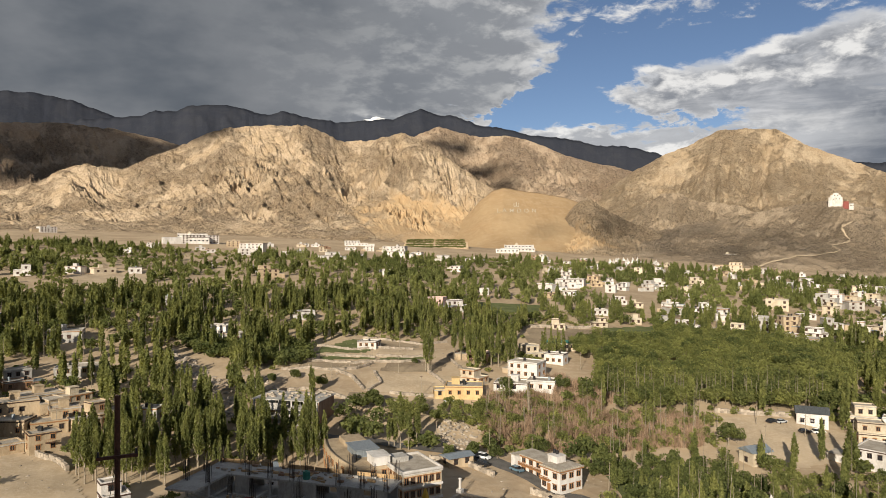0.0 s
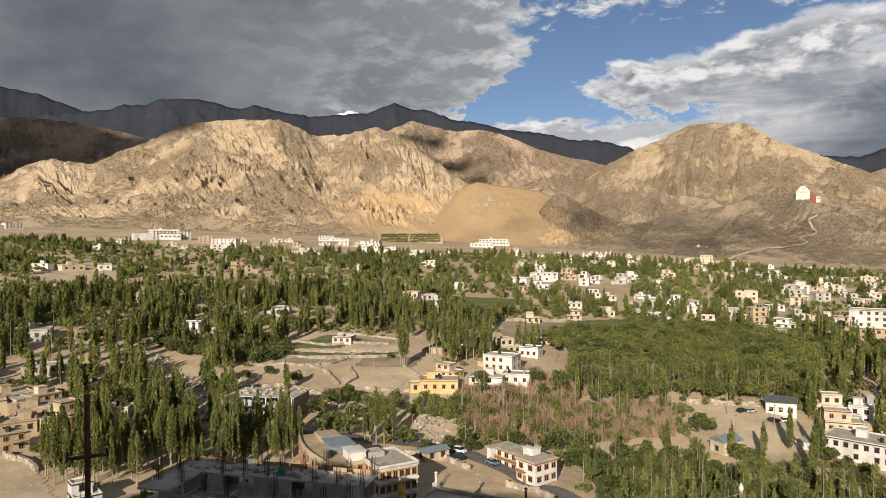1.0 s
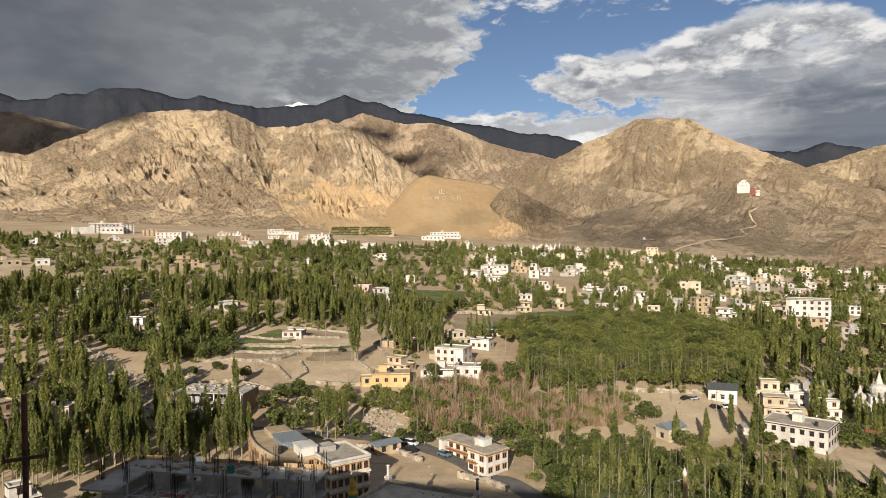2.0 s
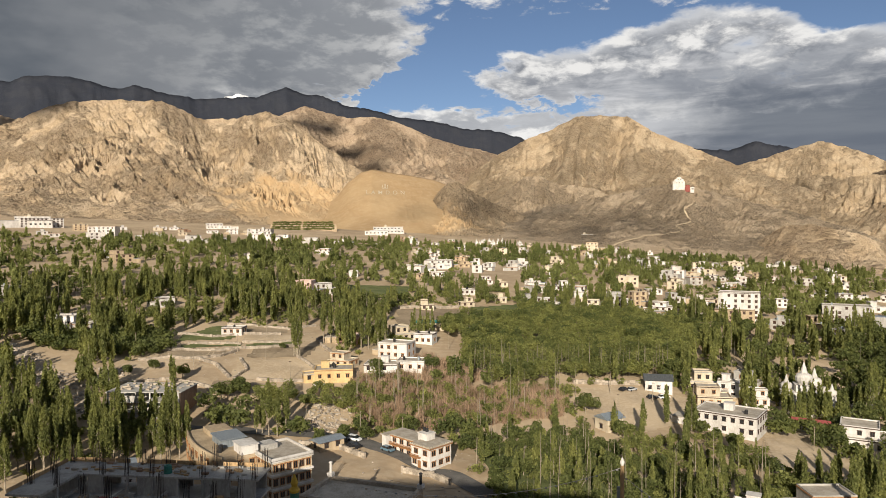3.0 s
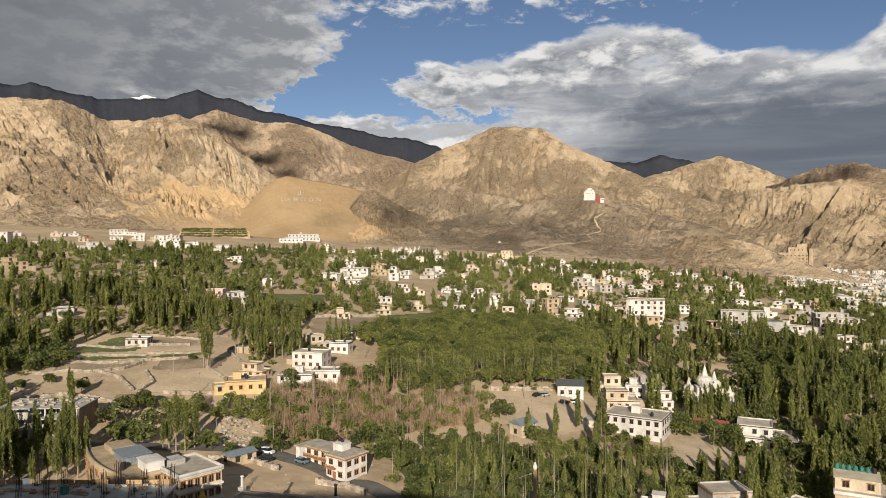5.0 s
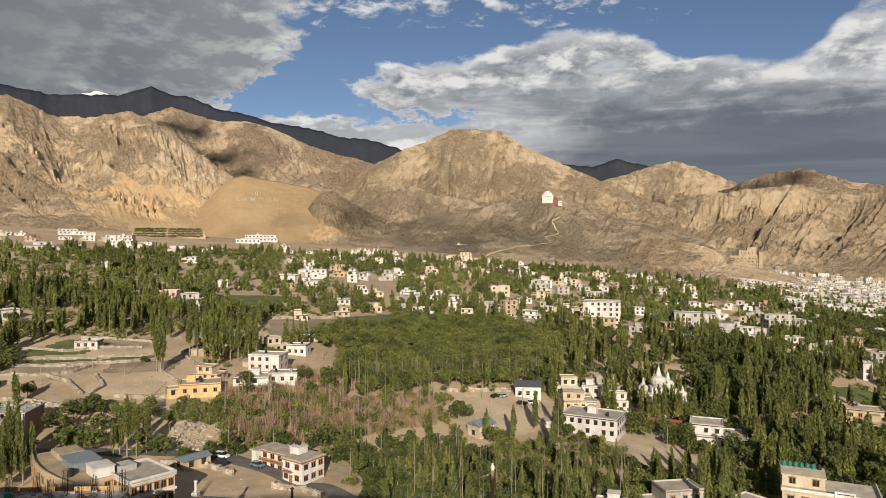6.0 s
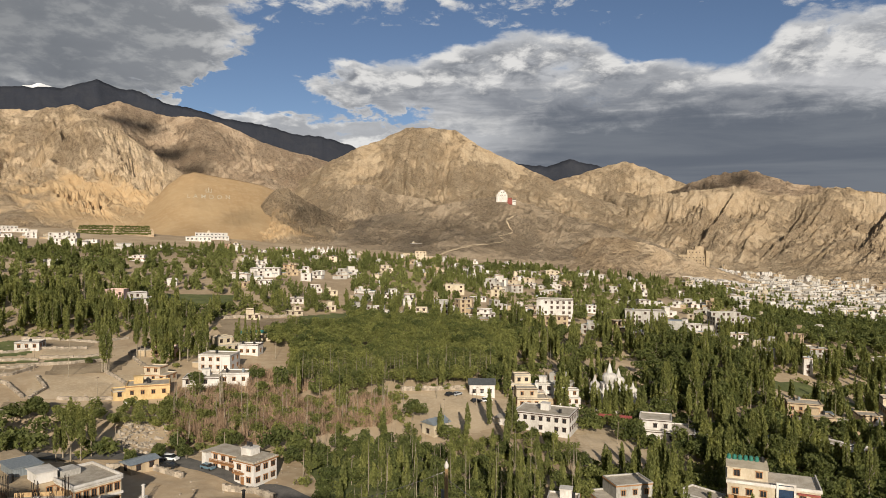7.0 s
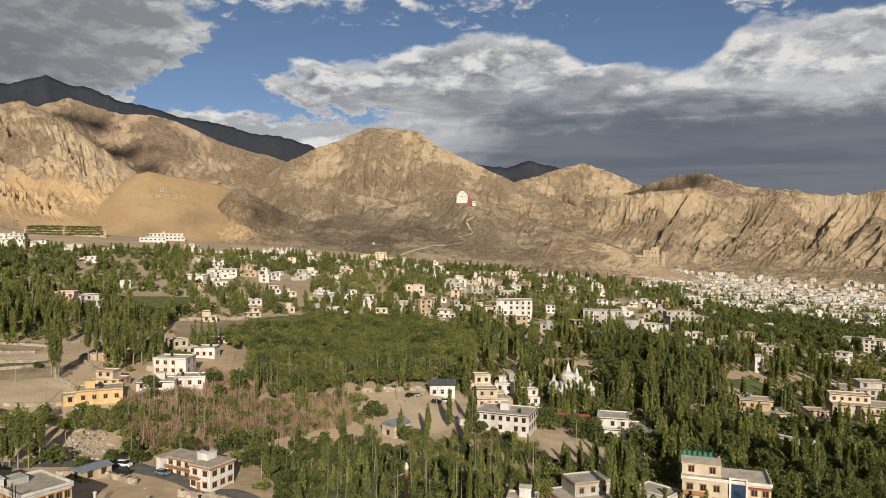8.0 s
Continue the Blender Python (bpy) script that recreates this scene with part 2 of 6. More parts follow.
# ---- the land ----
def valley(x, y):
    """Height of the village floor, which climbs away from the terrace and towards the mountains."""
    z = np.interp(y, [0, 120, 217, 284, 445, 700, 1150, 1500, 5000], [-66, -65, -61, -52, -38, -21, 4, 20, 25])
    return EYE + z - 0.045 * np.clip(x, -900, 1400) - 0.035 * np.clip(x - 450, 0, 700)


def land(x, y):
    """Height of the ground: the floor of the valley and the terrace hill at its edge."""
    x, y = np.asarray(x, float), np.asarray(y, float)
    z = valley(x, y) + 2.2 * (fractal(x / 60, y / 60, 4, 3) - 0.5) + 1.5 * (fractal(x / 13, y / 13, 3, 23) - 0.5)
    top = EYE - 1.7 + np.interp(x, [-170, -130, -100, -88, -76, -60, -25, -12, 6, 16, 60], [6, 30, 33, 31, 26, 24, 20, 17, 14, 5, 0]) * np.clip((-y - 6) / 26, 0, 1)
    drop = np.maximum(np.maximum(y - 0.8, 0.9 * x - 0.8), 0.9 * np.abs(x + 60) - 100)
    hill = top - 0.75 * np.clip(drop, 0, None) - 0.35 * np.clip(-y - 90, 0, None)
    return np.maximum(z, hill)


def make_ground():
    rad = np.concatenate([np.linspace(0, 60, 16)[1:], np.linspace(60, 520, 120)[1:], np.geomspace(520, 4950, 90)[1:]])
    ang = np.radians(np.concatenate([np.linspace(-50, 75, 210), np.linspace(75, 310, 60)[1:]]))
    rr, aa = np.meshgrid(rad, ang, indexing="ij")
    x, y = rr * np.sin(aa), rr * np.cos(aa)
    v = np.stack([x, y, land(x, y)], -1).reshape(-1, 3)
    ob = new("ground", mesh_from("ground", v, grid_faces(len(rad), len(ang)), SOIL, True))
    cap = bmesh.new()
    cap.from_mesh(ob.data)
    ring = list(cap.verts)[:len(ang)]
    mid = cap.verts.new((0, 0, float(land(0, 0))))
    for a, b in zip(ring, ring[1:]):
        cap.faces.new((mid, b, a)).smooth = True
    cap.to_mesh(ob.data)
    cap.free()
    return tagged(ob, "dry sandy valley floor with stony bare soil", "ground", kind="structure")


make_ground()


def mountain(name, label, material, crest, foot_r, crest_r, seed, spurs=9.0, depth=0.35, power=1.15, steps=90, per_degree=14, jag=0.10, foot_lift=0.0, back=0.5, crag=0.08, slant=0.30, drawn=0.55):
    """A range: its crest given as (azimuth, elevation) in degrees from the terrace, its foot and crest at distances of foot_r and crest_r metres;
    ravines are cut into the slope between spurs."""
    azs, els = np.array([q[0] for q in crest]), np.array([q[1] for q in crest])
    n = int((azs[-1] - azs[0]) * per_degree)
    a = np.linspace(azs[0], azs[-1], n)
    e = np.interp(a, azs, els)
    ker = np.hanning(max(3, int(per_degree * 0.5)) | 1)
    pad = len(ker) // 2
    e = np.convolve(np.pad(e, pad, mode="edge"), ker / ker.sum(), "valid")
    notch = jag * 2 * (fractal(a * 2.2, a * 0 + seed, 5, seed) - 0.5)
    v = np.concatenate([np.linspace(0, 1, steps), 1 + np.linspace(0, back, 12)[1:]])
    aa, vv = np.meshgrid(np.radians(a), v, indexing="ij")
    ee = np.radians(e)[:, None] + 0 * vv
    wob = 0.16 * (crest_r - foot_r) * (fractal(aa * 9, vv * 1.3, 2, seed + 5) - 0.5)
    rc = crest_r + wob
    r = foot_r + (rc - foot_r) * vv + wob * (1 - np.clip(vv, 0, 1))
    zc = EYE + rc * np.tan(ee)
    teeth = rc * np.radians(notch)[:, None]
    fx, fy = foot_r * np.sin(aa), foot_r * np.cos(aa)
    zf = valley(fx, fy) + foot_lift - 6
    w = np.clip(vv, 0, 1)
    z = zf + (zc - zf) * w ** power + teeth * w ** 9
    z -= np.clip(vv - 1, 0, None) * (crest_r - foot_r) * 0.9
    # branching spurs and ravines, bent and leaning down the slope, with outcrops in clumps
    arc = aa * crest_r / (crest_r - foot_r)
    u, t = (arc + slant * w) * spurs, w * spurs * drawn
    bend_u, bend_t = fractal(u * 0.8, t * 0.9, 3, seed + 9) - 0.5, fractal(u * 0.8 + 40, t * 0.9, 3, seed + 10) - 0.5
    cut = 1 - crests(u + 1.1 * bend_u, t + 1.1 * bend_t + 3, 6, seed + 21)
    clumps = np.clip((fractal(u * 1.7, t * 2.2, 3, seed + 15) - 0.42) * 5, 0.25, 1)
    fine = clumps * (1 - crests(arc * 24 + 1.5 * u + 3 * bend_u, w * 15 + 3 * bend_t, 3, seed + 33, 0.7))
    hgt = np.maximum(zc - zf, 1)
    hold = np.clip((1 - w) * 7, 0, 1)
    down = hgt * depth * cut * np.clip((w - 0.10) * 1.8, 0, 1) * hold + hgt * crag * fine * np.clip((w - 0.08) * 4, 0, 1) * hold
    z = np.where(vv <= 1, z - np.minimum(down, 0.62 * np.clip(z - zf, 0, None)), z)
    verts = np.stack([r * np.sin(aa), r * np.cos(aa), z], -1).reshape(-1, 3)
    ob = new(name, mesh_from(name, verts, grid_faces(n, len(v))[:, ::-1], material, crag < 0.05))
    return tagged(ob, label, "mountain", kind="structure")


# the far ranges are dark by colour, which stands for cloud shade
mountain("mountain_far_left", "mountain far off, its storm-cloud shade put into a dark colour", CLOUD_SHADE_ROCK,
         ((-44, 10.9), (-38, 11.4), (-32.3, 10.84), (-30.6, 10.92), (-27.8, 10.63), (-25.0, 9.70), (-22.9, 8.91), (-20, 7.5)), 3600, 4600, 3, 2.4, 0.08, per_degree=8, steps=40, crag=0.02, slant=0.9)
mountain("snow_mountain", "distant snow-covered mountain top", SNOW,
         ((-10.8, 9.3), (-8.4, 9.95), (-6.6, 10.28), (-5.5, 10.66), (-4.3, 10.40), (-3.0, 9.6), (-2, 8.6)), 4000, 4800, 5, 6, 0.2, per_degree=10, steps=30)
mountain("mountain_dark_range", "mountain range with cloud shade put into its dark colour", CLOUD_SHADE_ROCK,
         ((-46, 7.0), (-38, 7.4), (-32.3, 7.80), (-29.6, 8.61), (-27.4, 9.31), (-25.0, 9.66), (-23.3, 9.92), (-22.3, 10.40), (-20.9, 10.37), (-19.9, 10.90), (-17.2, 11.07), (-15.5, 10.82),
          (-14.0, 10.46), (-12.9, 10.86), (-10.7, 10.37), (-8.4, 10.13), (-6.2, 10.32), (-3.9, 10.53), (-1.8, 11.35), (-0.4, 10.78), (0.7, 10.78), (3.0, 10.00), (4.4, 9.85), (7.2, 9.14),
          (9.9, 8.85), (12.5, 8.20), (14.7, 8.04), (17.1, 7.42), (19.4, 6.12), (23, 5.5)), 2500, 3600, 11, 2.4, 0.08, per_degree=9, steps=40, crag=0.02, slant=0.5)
mountain("mountain_dark_peak", "mountain peak far off with cloud shade put into its dark colour", CLOUD_SHADE_ROCK,
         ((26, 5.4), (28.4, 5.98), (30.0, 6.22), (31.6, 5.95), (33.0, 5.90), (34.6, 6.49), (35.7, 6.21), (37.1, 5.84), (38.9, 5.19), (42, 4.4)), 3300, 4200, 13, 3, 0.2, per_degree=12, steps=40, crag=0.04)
mountain("mountain_middle", "brown rocky mountain behind the front range", BROWN_ROCK,
         ((-6, 7.4), (-3.9, 8.29), (-2.0, 9.29), (-0.4, 9.93), (0.7, 9.57), (3.0, 9.06), (5.3, 9.17), (7.2, 8.69), (9.9, 7.51), (12.5, 6.78), (15.2, 6.13), (17.7, 5.2), (21, 4.2)), 1500, 2350, 17, 5.0, 0.26, crag=0.08, slant=0.6, drawn=0.35)
mountain("mountain_shaded_slope", "brown mountain slope in the storm's shade", BROWN_ROCK,
         ((-42, 8.0), (-36, 8.5), (-32.3, 8.7), (-28.9, 9.0), (-25.2, 8.8), (-22, 8.3), (-18, 7), (-12, 5)), 1950, 2450, 71, 5, 0.22, power=1.0, steps=60, per_degree=10, crag=0.06, slant=0.5, drawn=0.35)
mountain("mountain_front", "bare tan mountain of craggy sunlit rock", SUNNY_ROCK,
         ((-38, 3.3), (-36, 3.4), (-32.3, 3.94), (-30.3, 4.62), (-28.5, 5.71), (-27.1, 6.19), (-25.8, 5.97), (-24.6, 5.90), (-22.9, 6.82), (-20.5, 7.87), (-18.0, 9.19), (-15.5, 9.57),
          (-12.9, 9.77), (-11.1, 9.83), (-9.3, 9.09), (-8.0, 8.54), (-5.7, 8.85), (-3.2, 9.37), (-1.6, 8.75), (0.7, 7.17), (3.0, 5.57), (6, 3.4), (9, 1.6)), 1220, 1800, 23, 6.0, 0.27, power=1.0, steps=180, per_degree=16, crag=0.12, slant=0.55, drawn=0.45, jag=0.15)
mountain("mountain_round", "bare tan rounded mountain with smooth scree slopes", SCREE_ROCK,
         ((9, 2.4), (12.2, 4.10), (15.2, 6.09), (17.4, 7.28), (19.2, 7.87), (21.5, 9.00), (23.3, 8.95), (25.4, 8.80), (27.5, 7.47), (29.8, 6.44), (33.0, 4.95), (35.8, 3.72), (39, 2.6)), 1500, 2150, 29, 5.0, 0.22, power=1.05, steps=130, per_degree=14, crag=0.05, slant=-0.15, drawn=0.30)
mountain("mountain_pointed", "pale tan pointed mountain", SCREE_ROCK,
         ((28, 3.1), (30.7, 3.94), (33.0, 4.63), (35.7, 5.30), (37.5, 5.88), (39.0, 6.17), (41.1, 5.48), (43.3, 4.43), (45.4, 3.44), (48, 2.5)), 2100, 2800, 31, 4, 0.26, power=1.0, steps=70, crag=0.05, slant=-0.3, drawn=0.3)
mountain("mountain_brown", "brown mountain ridge in patchy shade", BROWN_ROCK,
         ((39, 2.8), (42.0, 3.69), (44.1, 4.55), (46.2, 5.17), (48.3, 5.25), (50.3, 4.43), (52.2, 4.05), (54.8, 3.49), (60, 3.3), (66, 3)), 2000, 2600, 37, 5, 0.28, power=1.0, steps=70, crag=0.06, slant=-0.4, drawn=0.3, jag=0.18)
mountain("mountain_town_ridge", "long tan ridge with sharp gullies above the town", SCREE_ROCK,
         ((28, 1.2), (31.2, 2.33), (34.9, 3.49), (36.9, 3.71), (38.2, 4.07), (39.8, 3.48), (42.0, 3.60), (44.5, 3.88), (47.5, 4.15), (49.9, 3.46), (51.8, 3.35), (53.7, 3.93), (55.6, 3.48),
          (57.0, 3.44), (58.7, 3.52), (60.0, 3.75), (64, 4.2), (70, 4.2), (76, 3.6)), 1820, 2330, 41, 8.0, 0.24, power=1.05, steps=110, per_degree=13, crag=0.05, slant=-0.35, drawn=0.20, jag=0.2)
mountain("castle_hill", "rocky grey-brown hill crowned by a white monastery", GREY_ROCK,
         ((9.5, 0.3), (13.9, 1.01), (17.5, 1.51), (21.1, 2.19), (23.8, 2.69), (27.5, 3.37), (29.1, 3.52), (31.2, 2.93), (34.0, 2.12), (36.7, 1.35), (38.5, 0.72), (41.1, -0.12), (42.9, -0.99),
          (44.6, -1.50), (46.3, -2.26), (48.8, -3.07), (50.0, -3.54), (51.5, -4.2)), 1060, 1350, 43, 5.0, 0.22, steps=90, per_degree=13, power=0.92, crag=0.05, slant=-0.3, drawn=0.35)
mountain("palace_spur", "pale craggy rock spur below the palace", SUNNY_ROCK,
         ((33.5, -2.6), (35, -0.9), (36.6, 0.2), (38.5, 0.25), (41.1, -0.35), (42.9, -1.15), (44.6, -1.7), (46.3, -2.35), (48.8, -3.1), (50.5, -3.7), (52, -4.4)), 1010, 1150, 61, 3.2, 0.30, power=0.9, steps=60, per_degree=14, crag=0.08, slant=-0.4, drawn=0.3)
mountain("sand_hill", "smooth orange sand slope at the mountain's foot", SAND,
         ((-1.5, 0.5), (0.5, 1.5), (2.1, 2.8), (3.0, 3.9), (4.0, 4.7), (4.9, 5.0), (6.2, 4.75), (8, 4.5), (10, 4.1), (11.5, 3.5), (13.5, 2.4), (15.5, 1.2), (17, 0.6)), 1130, 1440, 51, 2.0, 0.04, power=1.1, steps=60, jag=0.03, crag=0.012)
mountain("spur_hill", "small grey-brown rocky spur", SPUR_ROCK,
         ((9.2, 1.2), (10.2, 3.0), (11.2, 3.95), (12.0, 3.9), (13.2, 3.1), (14.8, 2.2), (16.5, 1.5), (18, 0.8)), 1090, 1330, 53, 3.5, 0.35, steps=60)
mountain("shaded_spur", "dark grey-green rocky knoll below the rounded mountain", GREY_ROCK,
         ((14.5, 1.6), (16, 3.2), (17.3, 4.3), (18.6, 4.3), (20, 3.6), (21.5, 3.5), (23, 3.2), (25, 2.2)), 1420, 1620, 57, 3.5, 0.4, steps=60)


# ---- clouds behind the terrace, whose shadows drift over the hills ----
def cloud_over(x, y, z, spread, puffs, seed):
    """A flat heap of puffs that shades the land round (x, y, z)."""
    gen = np.random.default_rng(seed)
    at = Vector((x, y, z)) - LIGHT_WAY * 6500
    s_v, s_f, n = [], [], 0
    for _ in range(puffs):
        bm = bmesh.new()
        bmesh.ops.create_icosphere(bm, subdivisions=2, radius=1)
        r = gen.uniform(0.3, 0.75) * spread[2]
        c = Vector((gen.normal(0, spread[0] * 0.5), gen.normal(0, spread[1] * 0.5), gen.uniform(-0.2, 0.4) * spread[2]))
        s_v += [tuple(at + c + Vector((v.co.x * r * 1.25, v.co.y * r * 1.25, v.co.z * r * 0.55))) for v in bm.verts]
        s_f += [[v.index + n for v in f.verts] for f in bm.faces]
        n += len(bm.verts)
        bm.free()
    ob = new("cloud", mesh_from("cloud", np.array(s_v), np.array(s_f), SNOW, True))
    return tagged(ob, "small grey-white cumulus cloud high over the valley", "cloud", kind="structure")


cloud_over(400, 1090, 80, (260, 190, 24), 26, 3)
cloud_over(330, 1250, 110, (200, 130, 24), 15, 6)
cloud_over(20, 2280, 405, (70, 60, 40), 10, 4)
cloud_over(75, 2150, 345, (90, 70, 36), 12, 14)
cloud_over(135, 2040, 280, (90, 60, 30), 10, 15)
cloud_over(-1060, 2130, 360, (620, 330, 150), 70, 21)
cloud_over(1391, 1768, 212, (110, 80, 30), 14, 8)
cloud_over(1830, 1760, 290, (240, 120, 40), 22, 9)


# ---- materials of buildings and small things ----
def plaster(name, dark, main, light):
    return surface(name, (dark, main, light), 0.25, 0.88, 0.25, 0.03, 9.0, per_object=0.10, stretch=(1, 1, 0.5), gloss=0.2)


WHITE = plaster("white_plaster", (0.43, 0.40, 0.36), (0.61, 0.58, 0.54), (0.70, 0.68, 0.65))
CREAM = plaster("cream_plaster", (0.40, 0.33, 0.235), (0.54, 0.465, 0.345), (0.60, 0.54, 0.43))
MUD = plaster("mud_plaster", (0.29, 0.22, 0.14), (0.43, 0.335, 0.22), (0.50, 0.41, 0.29))
PINK = plaster("pink_plaster", (0.45, 0.29, 0.24), (0.58, 0.40, 0.34), (0.64, 0.50, 0.45))
YELLOW = plaster("yellow_plaster", (0.46, 0.32, 0.15), (0.60, 0.44, 0.22), (0.64, 0.51, 0.30))
CONCRETE = plaster("grey_concrete", (0.28, 0.265, 0.24), (0.43, 0.41, 0.37), (0.52, 0.50, 0.46))
BRICK = plaster("brown_brick", (0.20, 0.12, 0.075), (0.31, 0.20, 0.13), (0.38, 0.27, 0.19))
STYLES = (WHITE, CREAM, MUD, PINK, YELLOW, CONCRETE, BRICK)
WORDS = ("white plastered", "cream plastered", "tan mud-plastered", "pink plastered", "yellow painted", "grey concrete", "brown brick")
ROOF = surface("earth_roof", ((0.33, 0.285, 0.225), (0.47, 0.42, 0.345), (0.56, 0.51, 0.44)), 0.4, 0.95, 0.4, 0.06, 8.0, per_object=0.14, gloss=0.1)
WOOD = surface("window_wood", ((0.20, 0.095, 0.04), (0.36, 0.18, 0.075), (0.45, 0.25, 0.115)), 2.0, 0.6, 0.2, 0.01, stretch=(1, 1, 6))
DARKTRIM = surface("dark_trim", ((0.035, 0.022, 0.016), (0.075, 0.042, 0.030), (0.11, 0.06, 0.042)), 2.0, 0.7, 0.2, 0.01)
GLASS = surface("window_glass", ((0.012, 0.014, 0.017), (0.022, 0.026, 0.030), (0.04, 0.045, 0.05)), 0.6, 0.08, 0.0, gloss=0.8)
BLUEGLASS = surface("blue_glass", ((0.010, 0.022, 0.05), (0.018, 0.045, 0.10), (0.03, 0.07, 0.14)), 0.4, 0.08, 0.0, gloss=0.9)
STEEL = surface("rusty_steel", ((0.055, 0.025, 0.017), (0.10, 0.045, 0.028), (0.15, 0.075, 0.05)), 3.0, 0.7, 0.4, 0.01, metal=0.3)
DARKSTEEL = surface("dark_rebar", ((0.02, 0.016, 0.014), (0.045, 0.034, 0.028), (0.08, 0.055, 0.04)), 3.0, 0.7, 0.0, metal=0.3)
TIN = surface("blue_grey_tin", ((0.20, 0.23, 0.25), (0.30, 0.34, 0.37), (0.38, 0.42, 0.45)), 0.8, 0.45, 0.2, 0.02, metal=0.4, stretch=(6, 1, 1))
REDTIN = surface("dull_red_tin", ((0.20, 0.045, 0.04), (0.30, 0.075, 0.065), (0.36, 0.12, 0.10)), 0.8, 0.5, 0.2, 0.02, stretch=(6, 1, 1))
SLATE = surface("dark_tin_roof", ((0.045, 0.05, 0.052), (0.085, 0.09, 0.092), (0.12, 0.125, 0.13)), 0.8, 0.5, 0.2, 0.02, stretch=(6, 1, 1))
TANK = surface("black_plastic", ((0.012, 0.012, 0.012), (0.022, 0.022, 0.023), (0.04, 0.04, 0.04)), 2.0, 0.45, 0.0)
GREENTANK = surface("green_plastic", ((0.02, 0.12, 0.09), (0.035, 0.18, 0.14), (0.06, 0.23, 0.18)), 2.0, 0.5, 0.0)
REDCLOTH = surface("red_paint", ((0.17, 0.04, 0.03), (0.26, 0.065, 0.05), (0.33, 0.11, 0.08)), 1.0, 0.7, 0.1)
YELLOWCLOTH = surface("yellow_paint", ((0.35, 0.22, 0.02), (0.55, 0.36, 0.03), (0.60, 0.42, 0.07)), 1.0, 0.6, 0.1)
PLANK = surface("raw_planks", ((0.30, 0.19, 0.09), (0.46, 0.31, 0.16), (0.54, 0.39, 0.22)), 1.5, 0.8, 0.3, 0.01, stretch=(1, 8, 1), per_object=0.2)
STONE = surface("pale_stone", ((0.24, 0.20, 0.155), (0.37, 0.315, 0.25), (0.46, 0.41, 0.34)), 0.5, 0.95, 0.6, 0.08, 6.0, island=0.25, gloss=0.1)
ASPHALT = surface("worn_asphalt", ((0.085, 0.080, 0.073), (0.135, 0.127, 0.115), (0.19, 0.175, 0.155)), 0.3, 0.9, 0.3, 0.02, 20.0)
GRASS = surface("field_grass", ((0.085, 0.105, 0.040), (0.135, 0.155, 0.058), (0.22, 0.205, 0.105)), 0.12, 0.9, 0.5, 0.15, 12.0, gloss=0.1)
FALLOW = surface("ploughed_soil", ((0.21, 0.16, 0.105), (0.31, 0.245, 0.165), (0.37, 0.30, 0.21)), 0.06, 0.95, 0.6, 0.15, 16.0, gloss=0.1)
PALESOIL = surface("pale_sand", ((0.40, 0.31, 0.205), (0.50, 0.395, 0.27), (0.55, 0.46, 0.34)), 0.06, 0.95, 0.5, 0.15, 16.0, gloss=0.1)
CARPAINT = [surface(n, (c, c, c), 1.0, 0.25, 0.0, gloss=0.6) for n, c in (("white_paint", (0.72, 0.72, 0.72)), ("blue_grey_paint", (0.10, 0.17, 0.22)), ("black_paint", (0.02, 0.02, 0.022)), ("silver_paint", (0.42, 0.43, 0.44)))]
RUBBER = surface("tyre_rubber", ((0.012, 0.012, 0.012), (0.02, 0.02, 0.02), (0.03, 0.03, 0.03)), 3.0, 0.9, 0.0)


